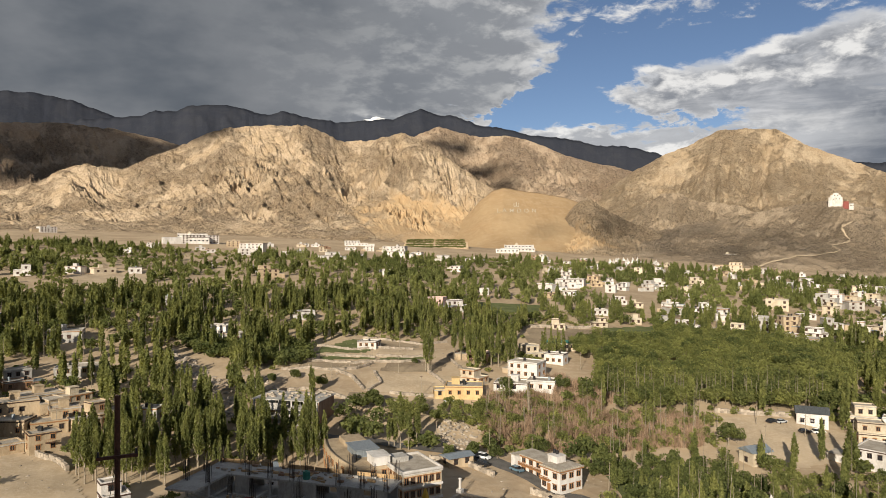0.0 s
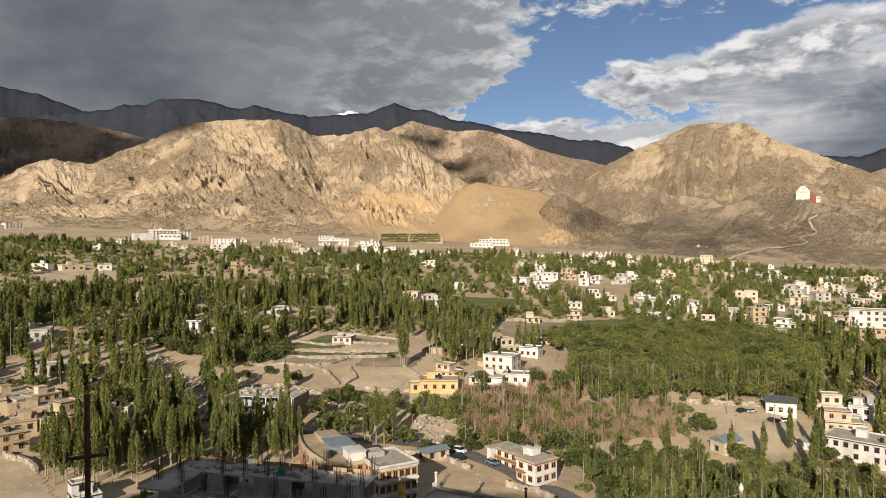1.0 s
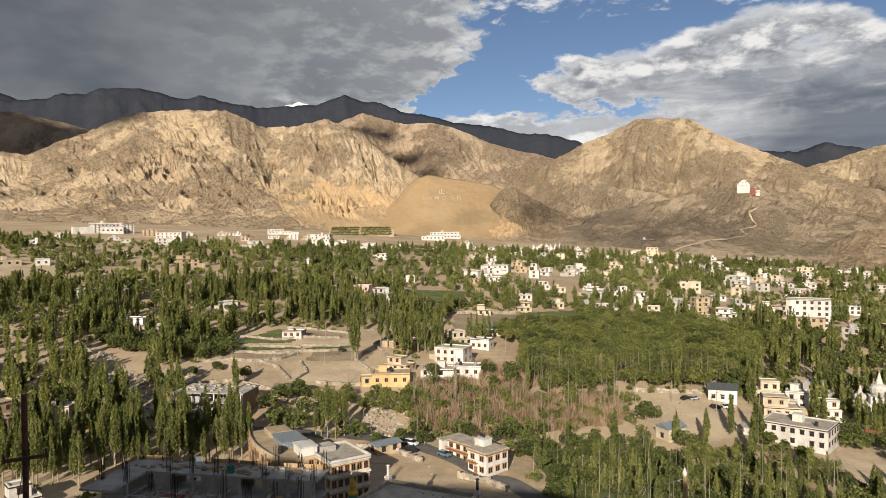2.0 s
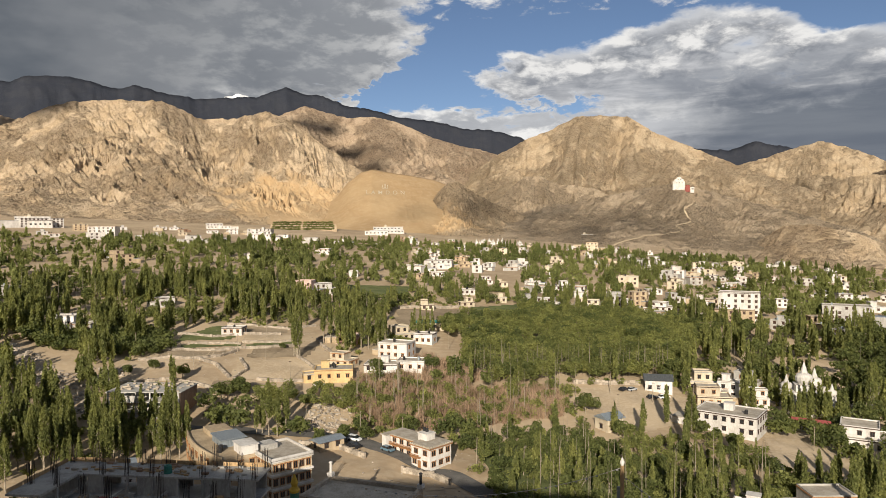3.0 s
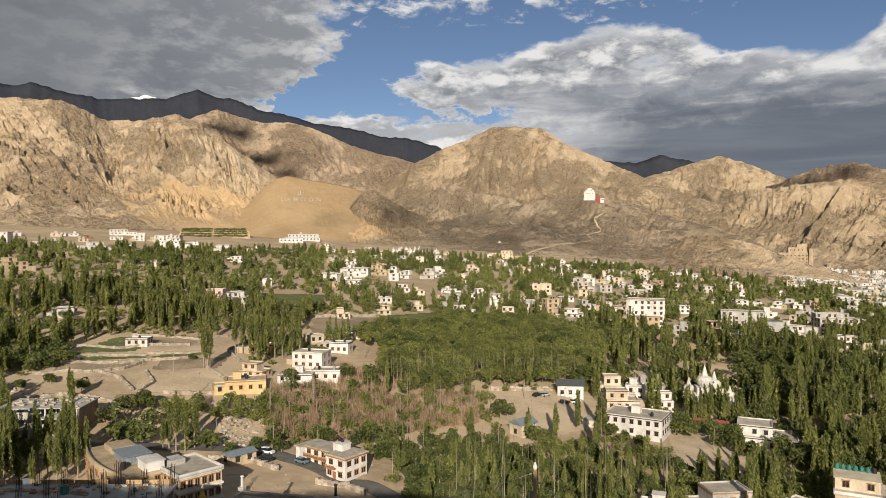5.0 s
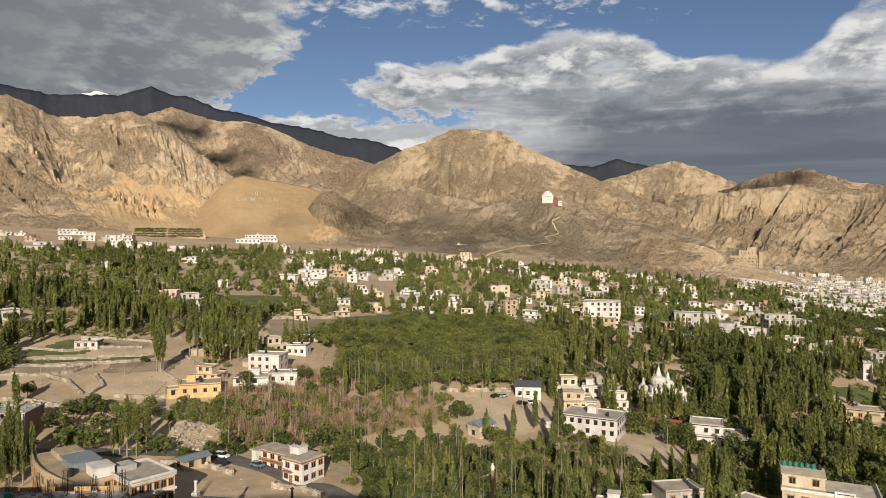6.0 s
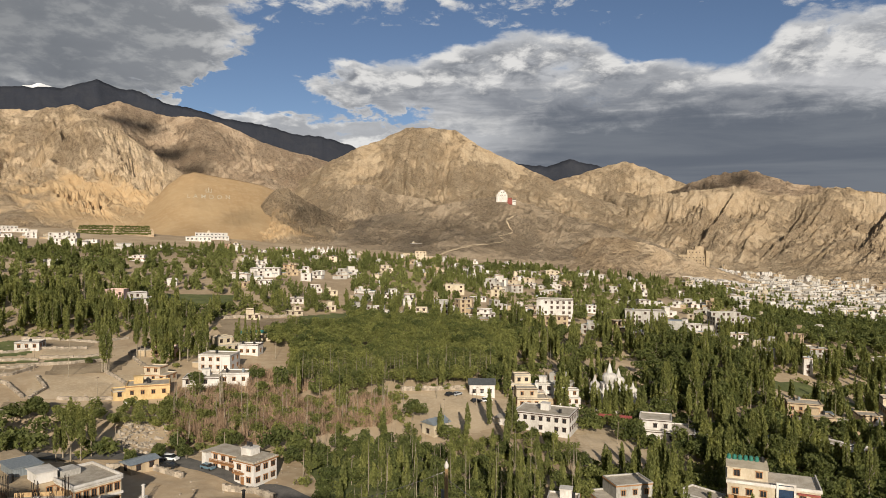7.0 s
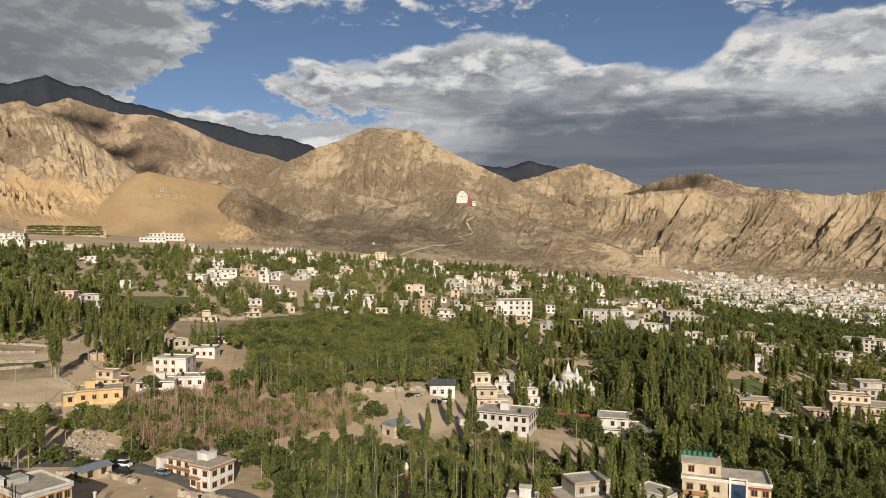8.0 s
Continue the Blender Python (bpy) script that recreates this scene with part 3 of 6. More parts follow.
class Solid:
    """Collects boxes and prisms into one mesh."""
    def __init__(self):
        self.v, self.f, self.n = [], [], 0

    def add(self, verts, faces):
        self.v.append(np.asarray(verts, float))
        self.f += [tuple(i + self.n for i in q) for q in faces]
        self.n += len(verts)
        return self

    def box(self, x0, y0, z0, x1, y1, z1):
        v = [(x, y, z) for z in (z0, z1) for y in (y0, y1) for x in (x0, x1)]
        return self.add(v, [(0, 2, 3, 1), (4, 5, 7, 6), (0, 1, 5, 4), (2, 6, 7, 3), (0, 4, 6, 2), (1, 3, 7, 5)])

    def tube(self, x, y, z0, z1, r0, r1, k=8):
        a = np.arange(k) * 2 * math.pi / k
        lo = np.stack([x + r0 * np.cos(a), y + r0 * np.sin(a), 0 * a + z0], -1)
        hi = np.stack([x + r1 * np.cos(a), y + r1 * np.sin(a), 0 * a + z1], -1)
        faces = [(i, (i + 1) % k, k + (i + 1) % k, k + i) for i in range(k)] + [tuple(range(k - 1, -1, -1)), tuple(range(k, 2 * k))]
        return self.add(np.concatenate([lo, hi]), faces)

    def beam(self, a, b, w):
        a, b = Vector(a), Vector(b)
        q = (b - a).to_track_quat("Z", "Y")
        k = 5
        ring = [q @ Vector((w * math.cos(i * 2 * math.pi / k), w * math.sin(i * 2 * math.pi / k), 0)) for i in range(k)]
        v = [tuple(a + p) for p in ring] + [tuple(b + p) for p in ring]
        return self.add(v, [(i, (i + 1) % k, k + (i + 1) % k, k + i) for i in range(k)])

    def lathe(self, profile, k=12):
        """A turned shape from (radius, height) pairs."""
        a = np.arange(k) * 2 * math.pi / k
        v = np.concatenate([np.stack([r * np.cos(a), r * np.sin(a), 0 * a + z], -1) for r, z in profile])
        faces = [(j * k + i, j * k + (i + 1) % k, (j + 1) * k + (i + 1) % k, (j + 1) * k + i) for j in range(len(profile) - 1) for i in range(k)]
        faces.append(tuple(range((len(profile) - 1) * k, len(profile) * k)))
        return self.add(v, faces)

    def mesh(self, name, *materials):
        me = bpy.data.meshes.new(name)
        me.from_pydata(np.concatenate(self.v).tolist(), [], self.f)
        for m in materials:
            me.materials.append(m)
        return me


def part(name, solid, material, parent, label="", at=None):
    """One mesh under a thing or a part; solid may be a mesh that others share."""
    me = solid.mesh(name, material) if isinstance(solid, Solid) else solid
    ob = new(name, me)
    ob.parent = parent
    if at is not None:
        ob.matrix_basis = at
    return tagged(ob, label)


def thing(name, m, label, category, group=""):
    ob = new(name)
    ob.empty_display_size = 0.5
    ob.matrix_basis = m
    return tagged(ob, label, category, group)


def ground_at(x, y):
    return float(land(x, y))


rng = np.random.default_rng(7)

# ---- windows shared by the houses ----
FRAME_ME, PANE_ME = {}, {}


def window_meshes(w, h, material, fine=True):
    key = (round(w, 1), round(h, 1), material.name, fine)
    if key not in FRAME_ME and not fine:
        s = Solid().box(-w / 2, -0.06, 0, w / 2, 0.02, h).box(-w / 2 - 0.15, -0.22, h, w / 2 + 0.15, 0.02, h + 0.25)
        FRAME_ME[key] = s.mesh("window_frame", DARKTRIM)
        PANE_ME[key] = None
    if key not in FRAME_ME:
        s = Solid().box(-w / 2, -0.10, 0, -w / 2 + 0.14, 0.02, h).box(w / 2 - 0.14, -0.10, 0, w / 2, 0.02, h)
        s.box(-w / 2 - 0.12, -0.20, h, w / 2 + 0.12, 0.02, h + 0.22).box(-w / 2 + 0.14, -0.10, 0, w / 2 - 0.14, 0.02, 0.12).box(-0.05, -0.09, 0.12, 0.05, 0.02, h)
        FRAME_ME[key] = s.mesh("window_frame", material)
        PANE_ME[key] = Solid().box(-w / 2 + 0.14, -0.04, 0.12, w / 2 - 0.14, 0.01, h).mesh("pane", GLASS)
    return FRAME_ME[key], PANE_ME[key]


def windows_on(parent, w, d, floors, storey, material, gap=2.7, ww=1.3, wh=1.35, sides="fls", fine=True, skip=0.12, dx=0.0, dy=0.0, z0=0.0):
    """Rows of windows on the front (-y) and the two sides of a box w by d that stands centred on its parent."""
    fr, pa = window_meshes(ww, wh, material, fine)
    spots = []
    for k in range(floors):
        z = z0 + k * storey + 0.95
        n = max(1, int((w - 0.8) // gap))
        spots += [((i - (n - 1) / 2) * (w - 0.6) / n, -d / 2, z, 0) for i in range(n)]
        if "l" in sides:
            n = max(1, int((d - 0.8) // (gap * 1.15)))
            for sgn, turn in ((-1, -90), (1, 90)):
                spots += [(sgn * w / 2, (i - (n - 1) / 2) * (d - 0.6) / n, z, turn) for i in range(n)]
    for x, y, z, turn in spots:
        x, y = x + dx, y + dy
        if rng.random() < skip:
            continue
        win = part("window", fr, material, parent, at=pose(x, y, z, 0, 0, turn))
        if fine:
            part("pane", pa, GLASS, win)


def roof_things(parent, w, d, top, wall=None):
    """Stair cabin, water tank and a stack of fodder or stone on a flat roof."""
    if rng.random() < 0.38 and w > 7:
        x, y = rng.uniform(-w / 4, w / 4), rng.uniform(0, d / 4)
        part("stair_cabin", Solid().box(x - 1.5, y - 1.4, top, x + 1.5, y + 1.4, top + 2.3).box(x - 1.7, y - 1.6, top + 2.3, x + 1.7, y + 1.6, top + 2.5), wall or WHITE, parent)
    for _ in range(rng.integers(0, 3)):
        x, y = rng.uniform(-w / 3, w / 3), rng.uniform(-d / 3, d / 3)
        part("water_tank", Solid().tube(x, y, top, top + 1.3, 0.55, 0.52, 10).tube(x, y, top + 1.3, top + 1.45, 0.3, 0.25, 8), TANK if rng.random() < 0.7 else TIN, parent, "round plastic water tank")


HOUSES = []     # centre and half size of every building, kept free of trees


def house(x, y, w, h, style, turn=None, d=None, fine=True, base=None, category="house", trim=True):
    """A flat-roofed house with a parapet, dark eave band and framed windows."""
    r = math.hypot(x, y)
    d = d or min(max(6.0, w * 0.75), 14.0)
    face = -math.degrees(math.atan2(x, y))
    if turn is None:
        turn = float(rng.uniform(-32, 32))
    floors = max(1, round(h / 3.1))
    storey = h / floors
    z = ground_at(x, y) if base is None else base
    storeys = ("one", "two", "three", "four", "five", "six", "seven")[min(floors, 7) - 1]
    ob = thing("house", pose(x, y, z, 0, 0, face + turn), f"{WORDS[style]} {storeys}-storey house with flat roof among trees", category, "village houses")
    mat = STYLES[style]
    t = 0.3
    # the top storey of some houses is set back over part of the roof
    full = h
    stepped = floors > 1 and rng.random() < 0.6
    if stepped:
        h, floors = h - storey, floors - 1

    def shell(x0, y0, x1, y1, z0, z1):
        s = Solid().box(x0, y0, z0, x1, y1, z1)
        for q in ((x0, y0, x1, y0 + t), (x0, y1 - t, x1, y1), (x0, y0 + t, x0 + t, y1 - t), (x1 - t, y0 + t, x1, y1 - t)):
            s.box(q[0], q[1], z1, q[2], q[3], z1 + 0.5)
        return s

    def eaves(x0, y0, x1, y1, z1):
        e = 0.18
        s = Solid()
        for q in ((x0 - e, y0 - e, x1 + e, y0 - 0.003), (x0 - e, y0, x0 - 0.003, y1), (x1 + 0.003, y0, x1 + e, y1)):
            s.box(q[0], q[1], z1 - 0.05, q[2], q[3], z1 + 0.22)
        return s
    band = DARKTRIM if style in (0, 1, 2, 3) and rng.random() < 0.6 else (WOOD if rng.random() < 0.4 else CONCRETE)
    frames = WOOD if rng.random() < 0.6 else DARKTRIM
    gap, ww, wh = (2.7, 1.3, 1.4) if fine else ((3.2, 1.5, 1.5) if r < 560 else (4.4, 1.7, 1.5))
    part("wall", shell(-w / 2, -d / 2, w / 2, d / 2, -3.0, h), mat, ob)
    part("roof", Solid().box(-w / 2 + t, -d / 2 + t, h - 0.05, w / 2 - t, d / 2 - t, h + 0.12), ROOF, ob)
    if trim:
        part("eave", eaves(-w / 2, -d / 2, w / 2, d / 2, h), band, ob)
    windows_on(ob, w, d, floors, storey, frames, gap, ww, wh, fine=fine, sides="fls" if r < 560 else "f")
    if stepped:
        uw, ud = w * rng.uniform(0.45, 0.75), d * rng.uniform(0.5, 0.8)
        ux, uy = (w - uw) / 2 * (-1 if rng.random() < 0.5 else 1), (d - ud) / 2
        x0, x1, y0, y1 = ux - uw / 2 + 0.003, ux + uw / 2 - 0.003, uy - ud / 2, uy + ud / 2 - 0.003
        upper = part("upper_storey", shell(x0, y0, x1, y1, h + 0.124, full), mat, ob)
        part("upper_roof", Solid().box(x0 + t, y0 + t, full - 0.05, x1 - t, y1 - t, full + 0.12), ROOF, upper)
        if trim:
            part("upper_eave", eaves(x0, y0, x1, y1, full), band, upper)
        windows_on(ob, x1 - x0, y1 - y0, 1, storey, frames, gap, ww, wh, "f", fine, dx=ux, dy=uy, z0=h)
    if fine and floors > 1 and rng.random() < 0.5:
        bx, bw = rng.uniform(-0.2, 0.2) * w, w * 0.3
        z1 = (floors - 1) * storey + 0.2
        gallery = part("balcony", Solid().box(bx - bw / 2, -d / 2 - 1.2, z1 - 0.2, bx + bw / 2, -d / 2 - 0.12, z1), band, ob, "narrow railed balcony")
        rails = Solid().box(bx - bw / 2, -d / 2 - 1.2, z1 + 0.85, bx + bw / 2, -d / 2 - 1.1, z1 + 0.95)
        for i in range(int(bw / 0.5) + 1):
            rails.box(bx - bw / 2 + 0.5 * i, -d / 2 - 1.18, z1, bx - bw / 2 + 0.5 * i + 0.08, -d / 2 - 1.12, z1 + 0.85)
        part("railing", rails, WOOD, gallery)
    if w > 8 and rng.random() < 0.6:
        # a lower wing or porch beside the main block
        sg, aw, ad, ah = (-1 if rng.random() < 0.5 else 1), w * rng.uniform(0.3, 0.5), d * rng.uniform(0.5, 0.8), max(2.6, h - storey * rng.integers(1, 3))
        x0, y0 = sg * (w / 2 + aw / 2 + 0.003), rng.uniform(-0.35, 0.1) * d
        wing = part("wing", Solid().box(x0 - aw / 2, y0 - ad / 2, -3, x0 + aw / 2, y0 + ad / 2, ah), mat if rng.random() < 0.6 else MUD, ob)
        part("wing_roof", Solid().box(x0 - aw / 2 - 0.15, y0 - ad / 2 - 0.15, ah + 0.002, x0 + aw / 2 + 0.15, y0 + ad / 2, ah + 0.28), ROOF if rng.random() < 0.7 else TIN, wing)
    if not stepped:
        roof_things(ob, w, d, h + 0.12, mat)
    HOUSES.append((x, y, 0.5 * max(w, d) + 1.5))
    return ob


# ---- trees ----
def crown_cards(height, radius, count, size, gen, low=0.12, shape="poplar", upright=0.75):
    """Leaf clumps as small quads spread through a crown; a spindle for poplars, a lumpy dome for broad trees."""
    u = gen.random(count)
    ang = gen.uniform(0, 2 * math.pi, count)
    if shape == "poplar":
        # upright strands of leaves round the stem, each reaching from its fork to its own tip
        strands = 15
        sa, sq = gen.uniform(0, 2 * math.pi, strands), np.sqrt(gen.uniform(0.05, 1.0, strands))
        s0, s1 = gen.uniform(0.0, 0.45, strands), gen.uniform(0.55, 1.0, strands)
        s1[:3] = 1.0
        sq[:3] *= 0.5
        pick = gen.integers(0, strands, count)
        t = np.clip(s0[pick] + (s1 - s0)[pick] * u ** 0.85, 0, 0.985)
        rad = radius * np.clip(1.28 * (t + 0.03) ** 0.40 * (1 - t) ** 0.50, 0.02, None) * sq[pick]
        near = radius * 0.20 * (1.1 - t)
        z = height * (low + (1 - low) * t)
        c = np.stack([rad * np.cos(sa[pick]) + gen.normal(0, 1, count) * near, rad * np.sin(sa[pick]) + gen.normal(0, 1, count) * near, z], -1)
        ang = np.arctan2(c[:, 1], c[:, 0])
        outward = np.stack([np.cos(ang), np.sin(ang), 0.35 + 0 * ang], -1)
    else:
        lumps = 9
        la, lr = gen.uniform(0, 2 * math.pi, lumps), radius * np.sqrt(gen.uniform(0.0, 0.55, lumps))
        lz = height * (gen.uniform(low + 0.30, 0.66, lumps) + 0.12 * (1 - lr / radius))
        centre = np.stack([lr * np.cos(la), lr * np.sin(la), lz], -1)
        ls = radius * gen.uniform(0.38, 0.62, lumps)
        pick = gen.integers(0, lumps, count)
        way = gen.normal(size=(count, 3))
        way /= np.linalg.norm(way, axis=1)[:, None]
        c = centre[pick] + way * (ls[pick] * gen.uniform(0.6, 1.0, count) ** 0.5)[:, None] * np.array([1, 1, 0.85])
        outward = way
    nrm = outward * 0.7 + gen.normal(size=(count, 3))
    nrm /= np.linalg.norm(nrm, axis=1)[:, None]
    up = np.array([0, 0, 1.0]) * upright + gen.normal(size=(count, 3)) * (0.28 if shape == "poplar" else 0.5)
    side = np.cross(up, nrm)
    side /= np.linalg.norm(side, axis=1)[:, None] + 1e-9
    up = np.cross(nrm, side)
    s = size * gen.uniform(0.55, 1.25, count)[:, None]
    a, b = side * s * (0.30 if shape == "poplar" else 0.48), up * s * (0.85 if shape == "poplar" else 0.5)
    v = np.stack([c - a * 1.2 - b * gen.uniform(0.3, 1.0, (count, 1)), c + a * 1.2 - b * gen.uniform(0.3, 1.0, (count, 1)), c + b * 1.1], 1).reshape(-1, 3)
    return v, np.arange(3 * count).reshape(-1, 3)


def trunk_solid(height, r, gen, limbs=5, top=0.8):
    s = Solid().tube(0, 0, -0.6, height * 0.35, r, r * 0.75, 7).tube(0, 0, height * 0.35, height * top, r * 0.75, r * 0.2, 6)
    for k in range(limbs):
        a = gen.uniform(0, 2 * math.pi)
        z = height * gen.uniform(0.15, 0.55)
        q = height * gen.uniform(0.10, 0.18)
        s.beam((0, 0, z), (0.5 * q * math.cos(a), 0.5 * q * math.sin(a), z + q), r * 0.3)
    return s


def tree_kind(kind, height, radius, count, size, leaf, seed, low=0.1, label="", group=""):
    """One tree with trunk and crown, to be copied."""
    gen = np.random.default_rng(seed)
    ob = thing(f"{'poplar' if kind == 'poplar' else 'tree'}", pose(0, 0, 0), label, "tree", group)
    v, q = crown_cards(height, radius, count, size, gen, low, kind)
    part("trunk", trunk_solid(height, 0.16 + height * 0.006, gen), BARK, ob)
    me = mesh_from("crown", v, q, leaf)
    part("crown", me, leaf, ob)
    return ob


def inside(px, py, ring):
    """Which of the points lie in a polygon."""
    hit = np.zeros(len(px), bool)
    n = len(ring)
    for i in range(n):
        (x0, y0), (x1, y1) = ring[i], ring[(i + 1) % n]
        cross = ((y0 > py) != (y1 > py)) & (px < (x1 - x0) * (py - y0) / ((y1 - y0) or 1e-9) + x0)
        hit ^= cross
    return hit


# stretches of the plan
BARE = (
    ((-97, 270), (-69, 283), (-59, 329), (-40, 350), (-10, 343), (8, 358), (11, 270), (5, 243), (-15, 235), (-26, 237), (-38, 257), (-69, 258)),
    ((99, 253), (128, 250), (144, 239), (131, 218), (104, 210), (98, 236)),
    ((-124, 196), (-103, 190), (-85, 166), (-73, 147), (-92, 145)),
    ((-150, 237), (-122, 239), (-107, 217), (-103, 190), (-123, 194)),
    ((-124, 312), (-103, 291), (-74, 253), (-62, 232), (-51, 224), (-55, 219), (-71, 231), (-96, 262), (-117, 288)),
    ((-4, 242), (13, 244), (11, 213), (0, 216)),
    ((-36, 214), (9, 212), (43, 200), (48, 176), (38, 164), (-40, 158)),
    ((24, 314), (71, 323), (60, 270), (16, 261)),
)
BARE_FAR = (
    ((25, 483), (68, 483), (61, 430), (19, 424)),
    ((46, 395), (128, 422), (110, 363), (41, 349)),
    ((-286, 531), (-236, 562), (-199, 473), (-241, 458)),
    ((139, 625), (191, 623), (146, 475), (107, 481)),
    ((148, 210), (173, 204), (150, 171), (129, 177)),
    ((283, 253), (310, 246), (305, 208), (293, 210)),
)
GROVE = ((65, 356), (95, 398), (145, 386), (198, 363), (208, 331), (142, 258), (103, 259), (70, 253), (61, 276), (53, 289))
SHRUBS = ((14, 264), (37, 267), (45, 251), (70, 251), (93, 248), (86, 226), (48, 217), (13, 218))
ROW_LEFT = ((-98, 184), (-106, 212), (-88, 227), (-61, 223), (-39, 221), (-33, 196), (-54, 180), (-85, 170))
NEAR_RIGHT = ((47, 205), (84, 202), (82, 174), (95, 175), (125, 172), (97, 136), (45, 144))
DARK_GROVE = ((295, 336), (309, 278), (259, 229), (212, 202), (188, 208), (208, 244))
NEAR_EAST = ((190, 182), (219, 173), (239, 136), (175, 100), (150, 119))
TOWN = ((1211, 1192), (1300, 1094), (1472, 848), (817, 470), (601, 497), (615, 562))


def clear_of_houses(px, py, extra=0.0):
    ok = np.ones(len(px), bool)
    for hx, hy, hr in HOUSES:
        ok &= (px - hx) ** 2 + (py - hy) ** 2 > (hr + extra) ** 2
        # a way in front of each house stays mostly open: its yard and field
        far = math.hypot(hx, hy)
        ux, uy = hx / far, hy / far
        ahead, aside = px * ux + py * uy - far, np.abs(px * uy - py * ux)
        yard = 20
        ok &= ~((ahead < 0) & (ahead > -yard) & (aside < hr * 0.8) & (value_noise(px * 3.1, py * 3.1, 7) < 0.58))
    return ok


def scatter(ring, count, gen, gap=2.0, bare=True):
    """Points strewn through a polygon, with a least gap, off houses and open ground."""
    xs, ys = [q[0] for q in ring], [q[1] for q in ring]
    px, py = gen.uniform(min(xs), max(xs), count * 6), gen.uniform(min(ys), max(ys), count * 6)
    ok = inside(px, py, ring) & clear_of_houses(px, py)
    if bare:
        for b in BARE + BARE_FAR:
            ok &= ~inside(px, py, b)
    kept = []
    for x, y in zip(px[ok], py[ok]):
        if all((x - a) ** 2 + (y - b) ** 2 > gap * gap for a, b in kept):
            kept.append((float(x), float(y)))
            if len(kept) >= count:
                break
    return kept


# ---- the houses of the village: x, y, width, height, style ----
HOMES_A = ((0, 263, 7, 2.7, 4), (8, 264, 14, 3.6, 4), (12, 279, 10, 5.0, 1), (16, 314, 10, 6.3, 3), (35, 292, 13, 6.1, 0), (27, 273, 13, 2.7, 0), (39, 275, 11, 3.5, 0), (41, 321, 10, 6.4, 1), (51, 316, 9, 4.2, 0), (-35, 332, 11, 3.2, 0), (-109, 342, 13, 5.1, 0), (-97, 331, 14, 4.0, 0), (-77, 390, 11, 4.6, 0), (-173, 319, 20, 4.4, 5), (-140, 269, 15, 2.7, 5), (-158, 259, 9, 2.9, 5), (-151, 248, 9, 3.0, 6), (-107, 225, 12, 6.3, 2), (-95, 227, 7, 4.1, 5))
HOMES_B = ((-139, 228, 13, 3.8, 2), (-137, 237, 14, 3.0, 2), (-121, 215, 10, 3.2, 2), (-130, 212, 10, 4.1, 2), (-113, 198, 8, 5.2, 2), (-122, 226, 9, 3.2, 2), (-126, 238, 10, 2.6, 1), (-122, 197, 6, 2.6, 2), (145, 234, 12, 6.5, 1), (157, 243, 9, 8.5, 0), (171, 251, 12, 9.0, 5), (150, 252, 11, 9.2, 1), (162, 234, 9, 5.5, 0), (137, 211, 20, 6.1, 0), (177, 194, 19, 6.6, 0), (196, 198, 6, 2.7, 1), (256, 201, 13, 6.8, 2), (253, 192, 11, 3.9, 2), (262, 182, 17, 6.0, 2), (218, 158, 12, 5.2, 0), (223, 152, 4, 5.0, 0))
HOMES_C = ((341, 208, 24, 8.4, 5), (303, 184, 25, 9.7, 1), (137, 137, 10, 4.4, 0), (118, 145, 15, 6.8, 5), (103, 150, 8, 2.6, 0), (375, 351, 27, 14.0, 5), (319, 372, 26, 11.0, 5), (249, 379, 22, 6.4, 2), (254, 382, 23, 16.0, 0), (379, 415, 11, 9.1, 0), (330, 257, 5, 11.8, 0), (419, 271, 18, 7.0, 0), (479, 289, 27, 8.2, 0), (353, 304, 15, 6.8, 1), (193, 416, 16, 9.8, 5), (206, 419, 11, 11.9, 6), (168, 406, 14, 7.3, 1), (156, 471, 16, 6.2, 5), (324, 578, 13, 13.2, 0), (196, 380, 17, 5.4, 5))
HOMES_D = ((-7, 439, 19, 10.0, 3), (9, 442, 18, 8.7, 0), (65, 395, 9, 7.6, 1), (91, 409, 10, 6.6, 1), (116, 426, 9, 3.6, 1), (156, 473, 14, 7.9, 0), (166, 410, 13, 7.5, 1), (197, 429, 17, 8.6, 5), (207, 423, 15, 11.7, 6), (217, 407, 18, 6.7, 0), (255, 425, 10, 9.6, 0), (297, 543, 18, 12.9, 5), (245, 514, 18, 9.0, 1), (357, 878, 32, 10.3, 1), (141, 652, 13, 7.1, 6), (84, 572, 21, 6.6, 0), (106, 597, 15, 6.3, 0), (126, 505, 13, 6.8, 0), (31, 526, 8, 4.7, 0))
HOMES_E = ((-328, 942, 50, 11.3, 0), (-271, 905, 19, 10.6, 6), (-230, 850, 30, 9.8, 0), (-212, 649, 10, 6.4, 0), (-125, 773, 22, 7.3, 0), (-131, 1055, 34, 6.9, 0), (-59, 863, 26, 9.6, 0), (-311, 518, 13, 10.4, 0), (-286, 546, 15, 6.6, 0), (-270, 555, 20, 5.5, 1), (-247, 562, 12, 5.6, 0), (-163, 608, 10, 7.9, 0), (-143, 574, 17, 11.8, 6), (-165, 418, 5, 6.1, 0), (-160, 419, 8, 6.1, 0), (-220, 352, 6, 5.5, 0), (-591, 1045, 24, 8.0, 0), (14, 700, 11, 5.4, 0), (-51, 629, 12, 5.8, 0))
